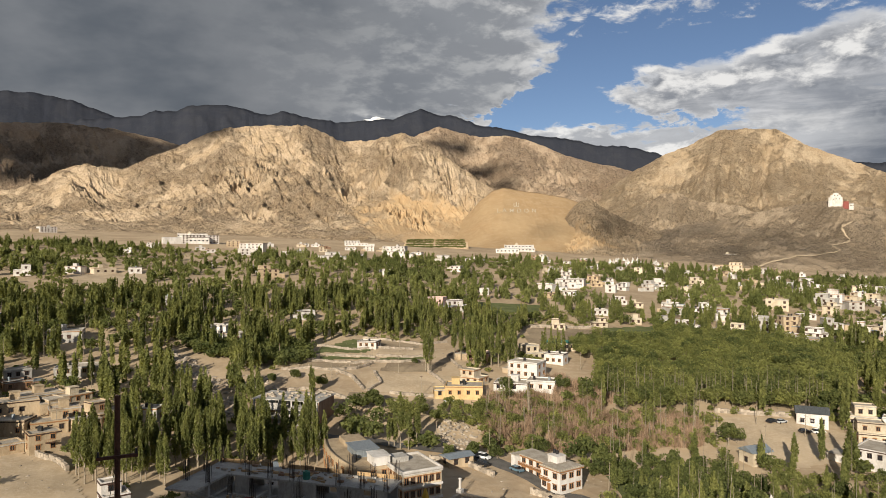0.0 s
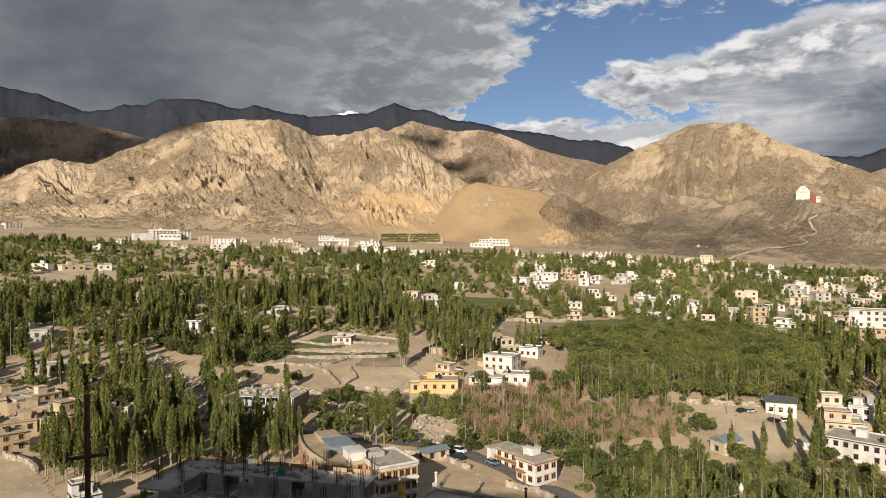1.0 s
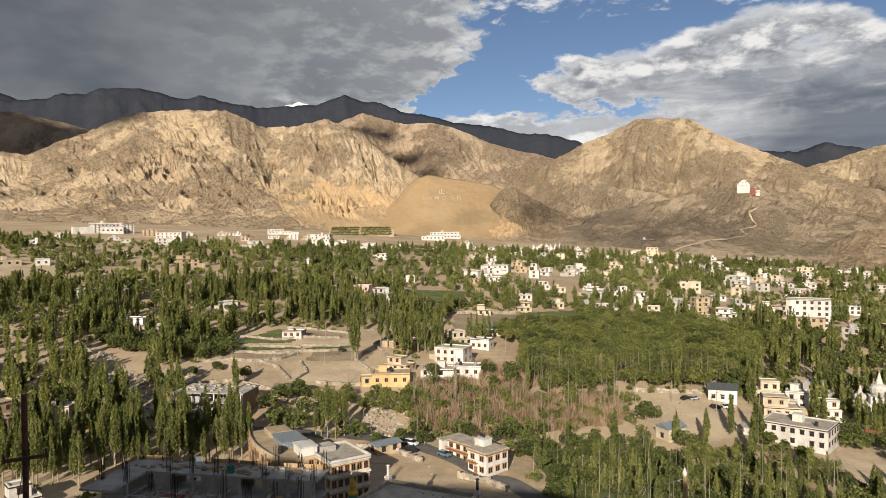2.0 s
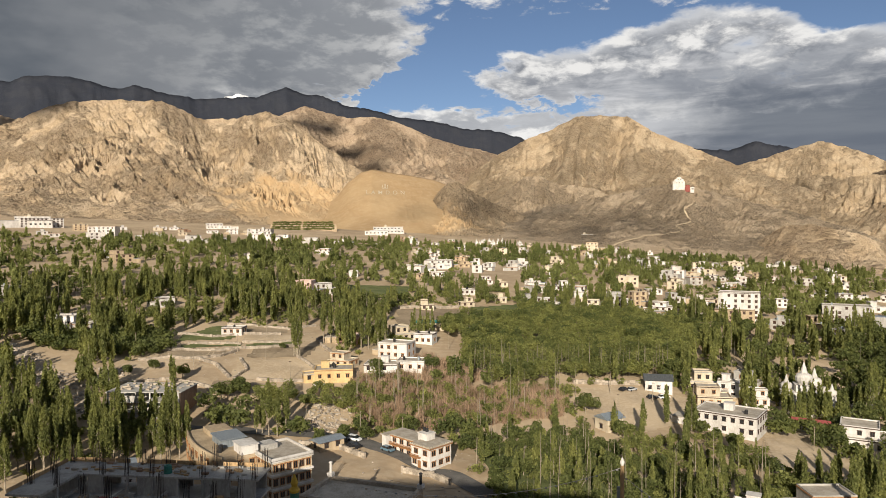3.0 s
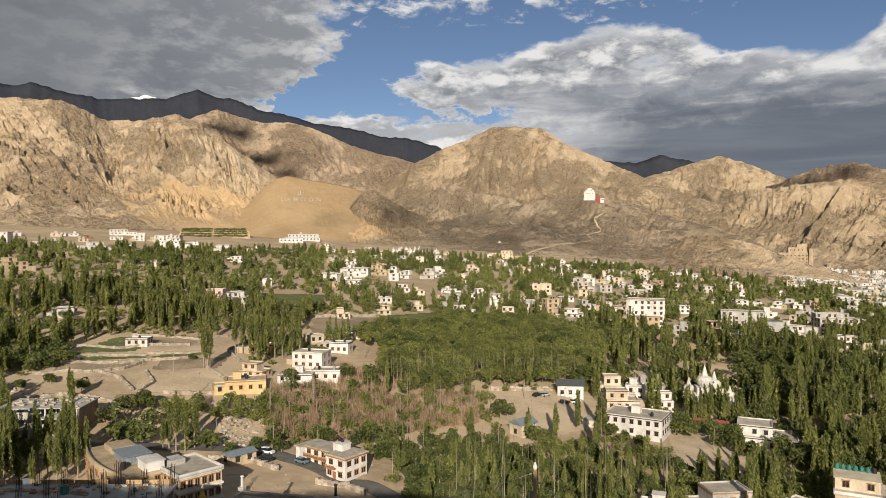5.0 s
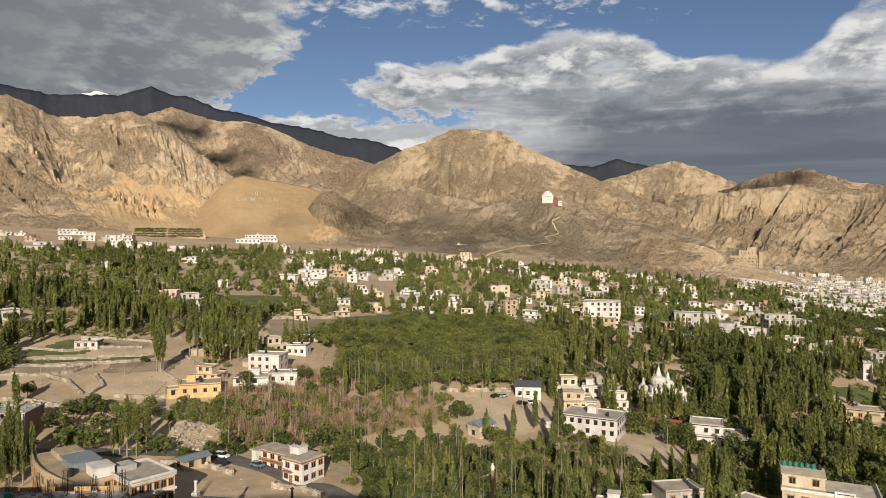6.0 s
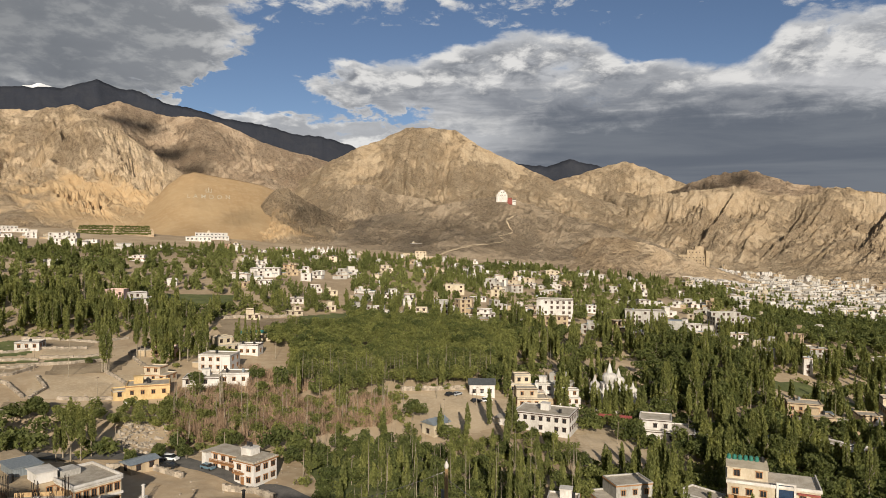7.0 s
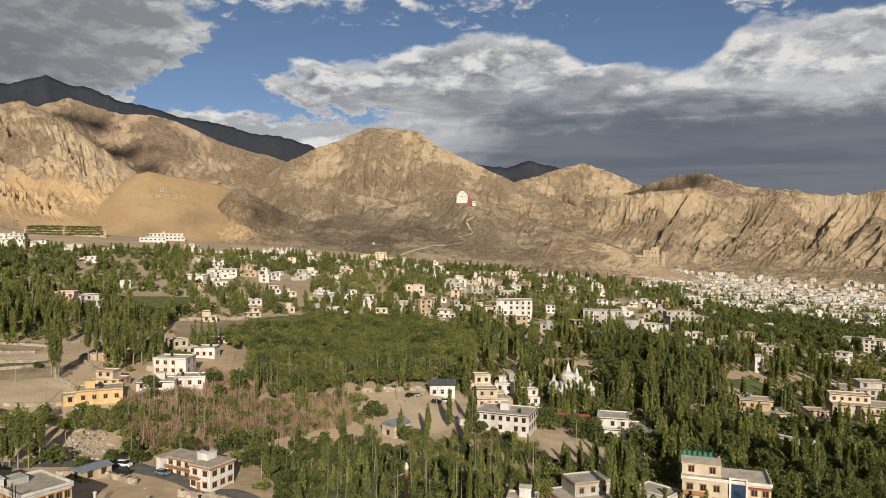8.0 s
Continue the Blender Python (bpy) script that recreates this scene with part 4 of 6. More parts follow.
HOMES_F = ((-61, 892, 29, 11.3, 0), (84, 569, 19, 6.6, 0), (110, 604, 24, 6.2, 0), (134, 615, 13, 6.6, 6), (138, 576, 10, 8.1, 0), (14, 690, 17, 6.3, 0), (290, 641, 11, 6.4, 1), (454, 691, 19, 8.6, 1), (368, 620, 12, 6.5, 0), (510, 676, 17, 8.9, 0), (423, 544, 17, 6.9, 5), (387, 454, 12, 6.9, 0), (423, 455, 10, 6.4, 0), (380, 469, 14, 6.9, 0), (315, 426, 9, 7.1, 0), (384, 393, 11, 7.1, 1), (335, 327, 13, 6.3, 5), (316, 329, 15, 5.9, 6), (197, 556, 6, 4.4, 0), (177, 445, 10, 4.7, 0))
for homes in (HOMES_A, HOMES_B, HOMES_C, HOMES_D, HOMES_E, HOMES_F):
    for hx, hy, hw, hh, hs in homes:
        if (math.hypot(hx, hy) > 330 or hh > 8) and hw < 22:
            hs = 2 if hs == 6 else hs
            hw, hh = hw * 0.85, hh * 0.74 if hh > 5.2 else hh * 0.9
        house(hx, hy, hw, hh, hs, fine=math.hypot(hx, hy) < 360)
# small houses on the dry ground below the mountains
gen = np.random.default_rng(63)
made = 0
while made < 30:
    az, r = radians(gen.uniform(-26, 12)), gen.uniform(800, 1010)
    hx, hy = r * math.sin(az), r * math.cos(az)
    if all((hx - a) ** 2 + (hy - b) ** 2 > (c + 8) ** 2 for a, b, c in HOUSES):
        house(hx, hy, float(gen.uniform(8, 16)), float(gen.choice([3.2, 3.4, 6.2])), int(gen.choice([0, 0, 0, 1, 2, 6])), fine=False)
        made += 1
# more houses between the trees towards the castle hill
gen = np.random.default_rng(21)
made = 0
while made < 150:
    az, r = radians(gen.uniform(8, 53)), gen.uniform(430, 960)
    hx, hy = r * math.sin(az), r * math.cos(az)
    if all((hx - a) ** 2 + (hy - b) ** 2 > (c + 6) ** 2 for a, b, c in HOUSES) and fractal(np.array(hx / 90), np.array(hy / 90), 2, 5) > 0.42:
        house(hx, hy, float(gen.uniform(6.5, 12)), float(gen.choice([2.9, 3.2, 5.6, 6.0])), int(gen.choice([0, 0, 0, 0, 0, 1, 1, 2, 5, 5])), fine=False)
        made += 1


# ---- open ground: fields, road, stones ----
def patch(name, ring, material, label, lift=0.12, cell=1.5, kind="structure"):
    """A flat piece of ground laid over the land inside a polygon."""
    xs, ys = [q[0] for q in ring], [q[1] for q in ring]
    gx, gy = np.arange(min(xs), max(xs) + cell, cell), np.arange(min(ys), max(ys) + cell, cell)
    xx, yy = np.meshgrid(gx, gy, indexing="ij")
    wob = 1.6 * (fractal(xx / 7, yy / 7, 3, 4) - 0.5), 1.6 * (fractal(xx / 7, yy / 7, 3, 14) - 0.5)
    f = grid_faces(len(gx), len(gy))[:, ::-1]
    cx, cy = (xx + wob[0]).ravel(), (yy + wob[1]).ravel()
    keep = inside(cx[f].mean(1), cy[f].mean(1), ring)
    zz = land(cx, cy) + lift
    f = f[keep]
    used, inv = np.unique(f, return_inverse=True)
    v = np.stack([cx, cy, zz], -1)[used]
    ob = new(name, mesh_from(name, v, inv.reshape(-1, 4), material, True))
    return tagged(ob, label, "field", kind=kind)


patch("field_green", ((-58, 316), (-36, 322), (-26, 345), (-44, 346), (-56, 330)), GRASS, "small green crop field on dry terraces")
patch("field_green_strip", ((-53, 306), (-30, 309), (-29, 313), (-54, 311)), GRASS, "narrow green crop strip", 0.16)
patch("field_fallow", ((-40, 332), (-12, 336), (-12, 350), (-38, 352)), FALLOW, "ploughed brown field", 0.14)
patch("field_terrace", ((-68, 272), (-40, 284), (-38, 300), (-62, 300)), PALESOIL, "dry pale terrace field", 0.12)
patch("field_dry", ((-30, 262), (4, 264), (6, 284), (-28, 284)), PALESOIL, "bare levelled sandy plot", 0.13)
patch("field_parking", ((99, 253), (128, 250), (144, 239), (131, 218), (104, 210), (98, 236)), PALESOIL, "bare pale earth parking ground", 0.14)
patch("field_far_green", ((25, 483), (68, 483), (61, 445), (21, 438)), GRASS, "green field among poplars", 0.3, 3.0)
patch("field_far_fallow", ((46, 392), (90, 402), (88, 365), (43, 352)), FALLOW, "ploughed brown field among poplars", 0.3, 3.0)
patch("field_mid_green", ((92, 405), (126, 418), (120, 395), (90, 385)), GRASS, "green field beside houses", 0.3, 3.0)
patch("field_left_far", ((-286, 531), (-236, 562), (-199, 473), (-241, 458)), PALESOIL, "pale fallow field among poplars", 0.3, 4.0)
patch("field_east", ((283, 253), (312, 246), (305, 208), (290, 210)), GRASS, "green field edged by poplars", 0.3, 2.0)
patch("field_east_bare", ((148, 210), (173, 204), (150, 171), (129, 177)), PALESOIL, "bare sandy yard", 0.14)
patch("field_yard", ((52, 274), (64, 274), (66, 288), (52, 290)), GRASS, "small green garden plot", 0.14)
patch("field_sand", ((-128, 200), (-103, 190), (-80, 160), (-70, 140), (-110, 135), (-150, 190)), PALESOIL, "heaped bare sand beside poplars", 0.14)
patch("field_orchard", ((47, 205), (84, 202), (82, 174), (95, 165), (85, 140), (45, 150)), GRASS, "shaded grassy orchard under trees", 0.12)
patch("field_fallow_low", ((-60, 290), (-44, 292), (-34, 298), (-36, 304), (-60, 304)), FALLOW, "ploughed brown terrace field", 0.13)
patch("field_fallow_mid", ((-26, 288), (-2, 288), (2, 304), (-24, 302)), FALLOW, "trodden brown field", 0.13)
patch("field_dark_plot", ((-36, 248), (-20, 248), (-16, 258), (-34, 260)), FALLOW, "dark turned soil beside stones", 0.13)
patch("field_green_edge", ((-28, 308), (-8, 311), (-8, 315), (-28, 313)), GRASS, "thin green strip along a field wall", 0.15)
patch("field_pale_plot", ((-30, 312), (-10, 316), (-9, 328), (-30, 328)), PALESOIL, "pale levelled field", 0.14)
patch("road_edge", ((-40, 225), (10, 216), (26, 200), (44, 178), (30, 168), (8, 190), (-36, 205)), SOIL, "trodden earth beside the road", 0.10)


def road(name, points, width, material, label, lift=0.26):
    """A ribbon of road along a line on the plan, with a rounded crown."""
    p = np.array(points, float)
    d = np.concatenate([[0], np.cumsum(np.hypot(*np.diff(p, axis=0).T))])
    t = np.arange(0, d[-1], 1.2)
    x, y = np.interp(t, d, p[:, 0]), np.interp(t, d, p[:, 1])
    k = np.hanning(13)
    k /= k.sum()
    x[6:-6], y[6:-6] = np.convolve(x, k, "valid"), np.convolve(y, k, "valid")
    nx, ny = -np.gradient(y), np.gradient(x)
    ln = np.hypot(nx, ny)
    off = np.linspace(-width / 2, width / 2, 7)
    xx, yy = x[:, None] + nx[:, None] / ln[:, None] * off, y[:, None] + ny[:, None] / ln[:, None] * off
    zz = land(xx, yy).mean(1)[:, None] + lift + 0.06 * (1 - (off / off[-1]) ** 2)
    v = np.stack([xx, yy, zz], -1).reshape(-1, 3)
    return tagged(new(name, mesh_from(name, v, grid_faces(len(t), 7)[:, ::-1], material, True)), label, "road", kind="structure")


road("road", ((-60, 226), (-38, 222), (-14, 217.5), (2, 213), (12, 208), (20, 200), (28, 189), (36, 178), (44, 164)), 6.2, ASPHALT, "narrow curving asphalt road with dusty edges")


def hill_track(points, width):
    """A pale footpath that climbs the castle hill, given as azimuth and distance from the terrace."""
    from mathutils.bvhtree import BVHTree
    me = bpy.data.objects["castle_hill"].data
    tree = BVHTree.FromPolygons([v.co for v in me.vertices], [p.vertices for p in me.polygons])
    p = np.array(points, float)
    d = np.linspace(0, len(p) - 1, 90)
    az, r = np.radians(np.interp(d, range(len(p)), p[:, 0])), np.interp(d, range(len(p)), p[:, 1])
    verts = []
    for a, q in zip(az, r):
        for off in (-width / 2, width / 2):
            x, y = (q + off) * math.sin(a), (q + off) * math.cos(a)
            hit = tree.ray_cast(Vector((x, y, 900)), Vector((0, 0, -1)))[0]
            verts.append((x, y, (hit.z if hit else ground_at(x, y)) + 1.3))
    ob = new("track_hill", mesh_from("track_hill", np.array(verts), grid_faces(90, 2)[:, ::-1], PALESOIL, True))
    tagged(ob, "pale zigzag footpath climbing the castle hill", "path", kind="structure")


hill_track(((23.0, 1040), (24.5, 1075), (26.5, 1120), (28.3, 1150), (29.6, 1175), (29.0, 1200), (30.2, 1230), (29.6, 1260), (30.6, 1290), (30.2, 1320)), 5.5)


def rocks(name, label, points, gen, low, high, material=STONE):
    """Boulders: squashed, dented icospheres in one mesh."""
    bm = bmesh.new()
    bmesh.ops.create_icosphere(bm, subdivisions=1, radius=1)
    base, faces = np.array([v.co for v in bm.verts]), np.array([[v.index for v in f.verts] for f in bm.faces])
    bm.free()
    vs, fs = [], []
    for k, (x, y) in enumerate(points):
        r = gen.uniform(low, high) ** 1.5
        v = base * (1 + gen.normal(0, 0.16, (len(base), 1))) * np.array([r * gen.uniform(0.8, 1.4), r * gen.uniform(0.8, 1.3), r * gen.uniform(0.5, 0.9)])
        vs.append(v + np.array([x, y, ground_at(x, y) + 0.1 * r]))
        fs.append(faces + k * len(base))
    return tagged(new(name, mesh_from(name, np.concatenate(vs), np.concatenate(fs), material)), label, "boulders", kind="stuff")


gen = np.random.default_rng(31)
rocks("stream_boulders", "pale boulders strewn along a dry stream bed", scatter(BARE[4], 420, gen, 0.5, False), gen, 0.35, 1.1)
rocks("rubble", "pale rubble and stones on bare ground", scatter(BARE[5], 260, gen, 0.4, False) + scatter(((-97, 268), (-66, 280), (-62, 262), (-70, 256)), 160, gen, 0.5, False), gen, 0.3, 0.9)
rocks("field_stones", "scattered stones and clods on dry fields", scatter(BARE[0], 320, gen, 1.0, False) + scatter(BARE[6], 200, gen, 0.6, False) + scatter(BARE[2], 90, gen, 0.8, False) + scatter(BARE_FAR[4], 70, gen, 0.8, False), gen, 0.15, 0.55)


def stone_wall(points, height, label, gen):
    """A dry stone wall that follows the land, of irregular stones in courses."""
    p = np.array(points, float)
    d = np.concatenate([[0], np.cumsum(np.hypot(*np.diff(p, axis=0).T))])
    s = Solid()
    t = 0.0
    while t < d[-1]:
        ln = gen.uniform(0.6, 1.3)
        x, y = np.interp(t, d, p[:, 0]), np.interp(t, d, p[:, 1])
        x2, y2 = np.interp(t + ln, d, p[:, 0]), np.interp(t + ln, d, p[:, 1])
        z = ground_at(x, y)
        for k in range(2):
            w = 0.34 + 0.1 * gen.random()
            q = Vector((x2 - x, y2 - y, 0)).normalized()
            nrm = Vector((-q.y, q.x, 0)) * w
            h0, h1 = z - 0.4 + k * height / 2 + (0.4 if k else 0), z + (k + 1) * height / 2 * gen.uniform(0.85, 1.15)
            a, b = Vector((x, y, 0)) + q * gen.uniform(-0.1, 0.1), Vector((x2, y2, 0))
            v = [(c.x + sg * nrm.x, c.y + sg * nrm.y, hh) for hh in (h0, h1) for c, sg in ((a, -1), (b, -1), (b, 1), (a, 1))]
            s.add(v, [(0, 1, 2, 3), (4, 7, 6, 5), (0, 4, 5, 1), (1, 5, 6, 2), (2, 6, 7, 3), (3, 7, 4, 0)])
        t += ln
    ob = new("stone_wall", s.mesh("stone_wall", STONE))
    return tagged(ob, label, "wall", "field walls")


for wall in (((-60, 300), (-50, 302), (-38, 300), (-30, 304), (-18, 302), (-8, 306)), ((-66, 286), (-55, 289), (-46, 286), (-36, 290), (-30, 300)), ((-59, 329), (-44, 326), (-30, 330), (-14, 329)),
             ((-28, 285), (-24, 272), (-28, 262), (-22, 250)), ((-40, 350), (-24, 347), (-10, 343), (2, 350)), ((10, 336), (2, 318), (4, 306), (10, 290)), ((-70, 258), (-52, 262), (-40, 257), (-28, 245)), ((-30, 316), (-18, 314), (-8, 316)), ((-52, 312), (-40, 314), (-30, 312)), ((-6, 288), (0, 276), (4, 264)), ((-44, 286), (-36, 278), (-30, 264)), ((-20, 262), (-8, 261), (2, 262))):
    stone_wall(wall, 1.1, "low dry stone wall between fields", gen)
for wall in (((99, 256), (112, 255), (126, 254)), ((-112, 193), (-104, 189), (-98, 183)), ((46, 396), (70, 402), (92, 407)), ((133, 212), (148, 213), (160, 208)), ((23, 184), (30, 180), (34, 173)), ((-4, 205), (8, 200), (14, 193))):
    stone_wall(wall, 1.6, "tan mud-topped stone wall beside a yard", gen)


# ---- large single buildings ----
def white_house():
    x, y = 29.6, 191.5
    z = ground_at(x, y) - 0.2
    h = 7.2
    ob = thing("villa", pose(x, y, z, 0, 0, -55) @ Matrix.Scale(0.83, 4), "white two-storey house with carved wooden windows and balconies beside the road", "house")
    HOUSES.append((x, y, 14))
    s = Solid().box(-13.5, -1.5, -2, 1.0, 5.5, h - 0.6).box(1.0, -5.5, -2, 9.5, 4.5, h).box(-15.5, -4.0, -2, -13.5, 5.5, h - 0.6)
    part("wall", s, WHITE, ob)
    part("roof", Solid().box(-15.9, -2.2, h - 0.6, 1.0, 6.0, h - 0.32).box(-15.9, -4.4, h - 0.602, -13.1, -2.2, h - 0.324).box(0.6, -6.0, h + 0.004, 10.0, 5.0, h + 0.25), ROOF, ob)
    part("eave", Solid().box(-13.1, -2.34, h - 0.95, 1.0, -1.52, h - 0.62).box(0.5, -6.1, h - 0.35, 10.1, -5.52, h - 0.02).box(9.52, -5.9, h - 0.35, 10.1, 4.8, h - 0.02).box(0.4, -5.9, h - 0.35, 0.98, -2.4, h - 0.02), WOOD, ob, "brown carved wooden eave")
    cornice = Solid()
    for q in range(9):
        cornice.box(0.7 + q * 1.05, -6.02, h + 0.254, 1.1 + q * 1.05, -5.7, h + 0.5)
        cornice.box(9.7, -5.2 + q * 1.1, h + 0.254, 9.98, -4.8 + q * 1.1, h + 0.5)
    part("cornice", cornice, CREAM, ob, "row of small blocks along the roof edge")
    part("stair_cabin", Solid().box(-0.6, -1.0, h - 0.32, 3.6, 3.0, h + 2.3).box(-0.8, -1.2, h + 2.3, 3.8, 3.2, h + 2.5), WHITE, ob)
    for bx0, bx1, by in ((-13.4, 0.97, -1.52), (1.5, 5.6, -5.52)):
        balcony = part("balcony", Solid().box(bx0, by - 1.3, 3.35, bx1, by, 3.6), WOOD, ob, "carved wooden balcony")
        rails = Solid().box(bx0, by - 1.3, 4.35, bx1, by - 1.18, 4.5)
        for i in range(int((bx1 - bx0) / 0.45) + 1):
            rails.box(bx0 + 0.45 * i, by - 1.28, 3.6, bx0 + 0.45 * i + 0.14, by - 1.2, 4.35)
        part("railing", rails, WOOD, balcony)
    part("door", Solid().box(4.0, -5.62, 0.0, 5.4, -5.503, 2.4), WOOD, ob, "wooden entrance door")
    fr, pa = window_meshes(1.9, 1.7, WOOD)
    spots = [(x0, -1.5, zz, 0) for x0 in (-11.8, -8.2, -4.6, -1.2) for zz in (0.9, 4.1)]
    spots += [(2.5, -5.5, 0.9, 0), (7.4, -5.5, 0.9, 0), (3.2, -5.5, 4.4, 0), (7.4, -5.5, 4.4, 0)]
    spots += [(9.5, y0, zz, 90) for y0 in (-3.7, -0.4, 2.8) for zz in (0.9, 4.4)] + [(1.0, -3.6, 4.4, -90)]
    for wx, wy, wz, turn in spots:
        win = part("window", fr, WOOD, ob, "carved wooden window", at=pose(wx, wy, wz, 0, 0, turn))
        part("pane", pa, GLASS, win)
    part("water_tank", Solid().tube(1.2, 1.5, h + 2.5, h + 3.6, 0.55, 0.5, 10).tube(-0.3, 1.7, h + 2.5, h + 3.6, 0.55, 0.5, 10), TANK, ob, "black plastic water tanks")


def brick_house():
    x, y = -8.0, 175.5
    z = ground_at(x, y) - 0.4
    h = EYE - 54 - z
    ob = thing("guest_house", pose(x, y, z, 0, 0, 28), "cream house with white bands and close rows of wooden windows", "house")
    HOUSES.append((x, y, 10))
    part("wall", Solid().box(-5.2, -6.5, -2, 5.2, 7.0, h), CREAM, ob)
    floors = 3
    for k in range(floors + 1):
        zz = h - k * 3.3
        bands = Solid().box(-5.5, -6.8, zz - 0.25, 5.5, -6.503, zz + 0.25).box(-5.5, -6.5, zz - 0.25, -5.203, 7.2, zz + 0.25).box(5.203, -6.5, zz - 0.25, 5.5, 7.2, zz + 0.25)
        part("band", bands, WHITE, ob, "white plaster band")
    part("roof", Solid().box(-5.5, -6.8, h + 0.004, 5.5, 7.3, h + 0.18), ROOF, ob)
    par = Solid()
    for q in ((-5.5, -6.8, 5.5, -6.5), (-5.5, 7.0, 5.5, 7.3), (-5.5, -6.5, -5.2, 7.0), (5.2, -6.5, 5.5, 7.0)):
        par.box(q[0], q[1], h + 0.184, q[2], q[3], h + 0.8)
    part("parapet", par, WHITE, ob)
    part("stair_cabin", Solid().box(-3.5, 2.5, h + 0.18, 0.5, 6.5, h + 1.5), CONCRETE, ob)
    fr, pa = window_meshes(1.25, 1.7, WOOD)
    for k in range(floors):
        zz = h - 2.6 - k * 3.3
        for i in range(6):
            for m in (pose(-4.3 + i * 1.7, -6.5, zz), pose(5.2, -5.4 + i * 2.0, zz, 0, 0, 90), pose(-5.2, -5.4 + i * 2.0, zz, 0, 0, -90)):
                part("pane", pa, GLASS, part("window", fr, WOOD, ob, at=m))


def long_house():
    """The tan house with a bowed side and a roof full of sheds."""
    z = ground_at(-23.5, 187) - 0.3
    h = EYE - 54 - z
    ob = thing("long_house", pose(-23.5, 187, z, 0, 0, 24), "tan plastered three-storey house with bowed side and cluttered flat roof", "house")
    HOUSES.append((-23, 184, 14))
    n = 10
    ys = np.linspace(-15, 15, n)
    bow = -4.6 - 2.0 * (1 - (ys / 15) ** 2)
    ring = [(b, yy) for b, yy in zip(bow, ys)] + [(5, 15), (5, -15)]
    k = len(ring)
    v = [(a, b, -2) for a, b in ring] + [(a, b, h) for a, b in ring]
    s = Solid().add(v, [(i, k + i, k + (i + 1) % k, (i + 1) % k) for i in range(k)] + [tuple(range(k, 2 * k))])
    part("wall", s, MUD, ob)
    lip = []
    for a, b in ring[:n]:
        lip += [(a, b, h), (a + 0.4, b, h), (a + 0.4, b, h + 0.6), (a, b, h + 0.6)]
    rim = [(4 * i + e, 4 * i + (e + 1) % 4, 4 * i + 4 + (e + 1) % 4, 4 * i + 4 + e) for i in range(n - 1) for e in range(4)]
    part("parapet", Solid().add(lip, rim + [(0, 3, 2, 1), (4 * n - 4, 4 * n - 3, 4 * n - 2, 4 * n - 1)]), MUD, ob)
    part("shed", Solid().box(-1.5, -6, h, 4.5, 2, h + 1.9).box(-2.0, -6.4, h + 1.9, 4.9, 2.4, h + 2.05), TIN, ob, "grey tin roof shed")
    part("shed", Solid().box(-1, 5, h, 4.8, 12, h + 1.4), MUD, ob)
    part("stair_cabin", Solid().box(0.5, -14.5, h, 4.8, -9, h + 2.2).box(0.2, -14.8, h + 2.2, 5.0, -8.8, h + 2.35), WHITE, ob)
    for q in ((-3, -9), (-2.3, -7.6), (3.2, 3.4)):
        part("water_tank", Solid().tube(q[0], q[1], h, h + 1.4, 0.6, 0.55, 10), TANK, ob, "black plastic water tank")
    fr, pa = window_meshes(1.3, 1.5, WOOD)
    for kf in range(2):
        for i in range(8):
            yy = -12.5 + i * 3.5
            xx = -4.6 - 2.0 * (1 - (yy / 15) ** 2) - 0.02
            slope = math.degrees(math.atan2(4.0 * yy / 225, 1.0))
            part("pane", pa, GLASS, part("window", fr, WOOD, ob, at=pose(xx, yy, h - 2.5 - 3.2 * kf, 0, 0, -90 - slope)))
        for i in range(3):
            part("pane", pa, GLASS, part("window", fr, WOOD, ob, at=pose(-2.6 + 2.8 * i, -15, h - 2.5 - 3.2 * kf)))


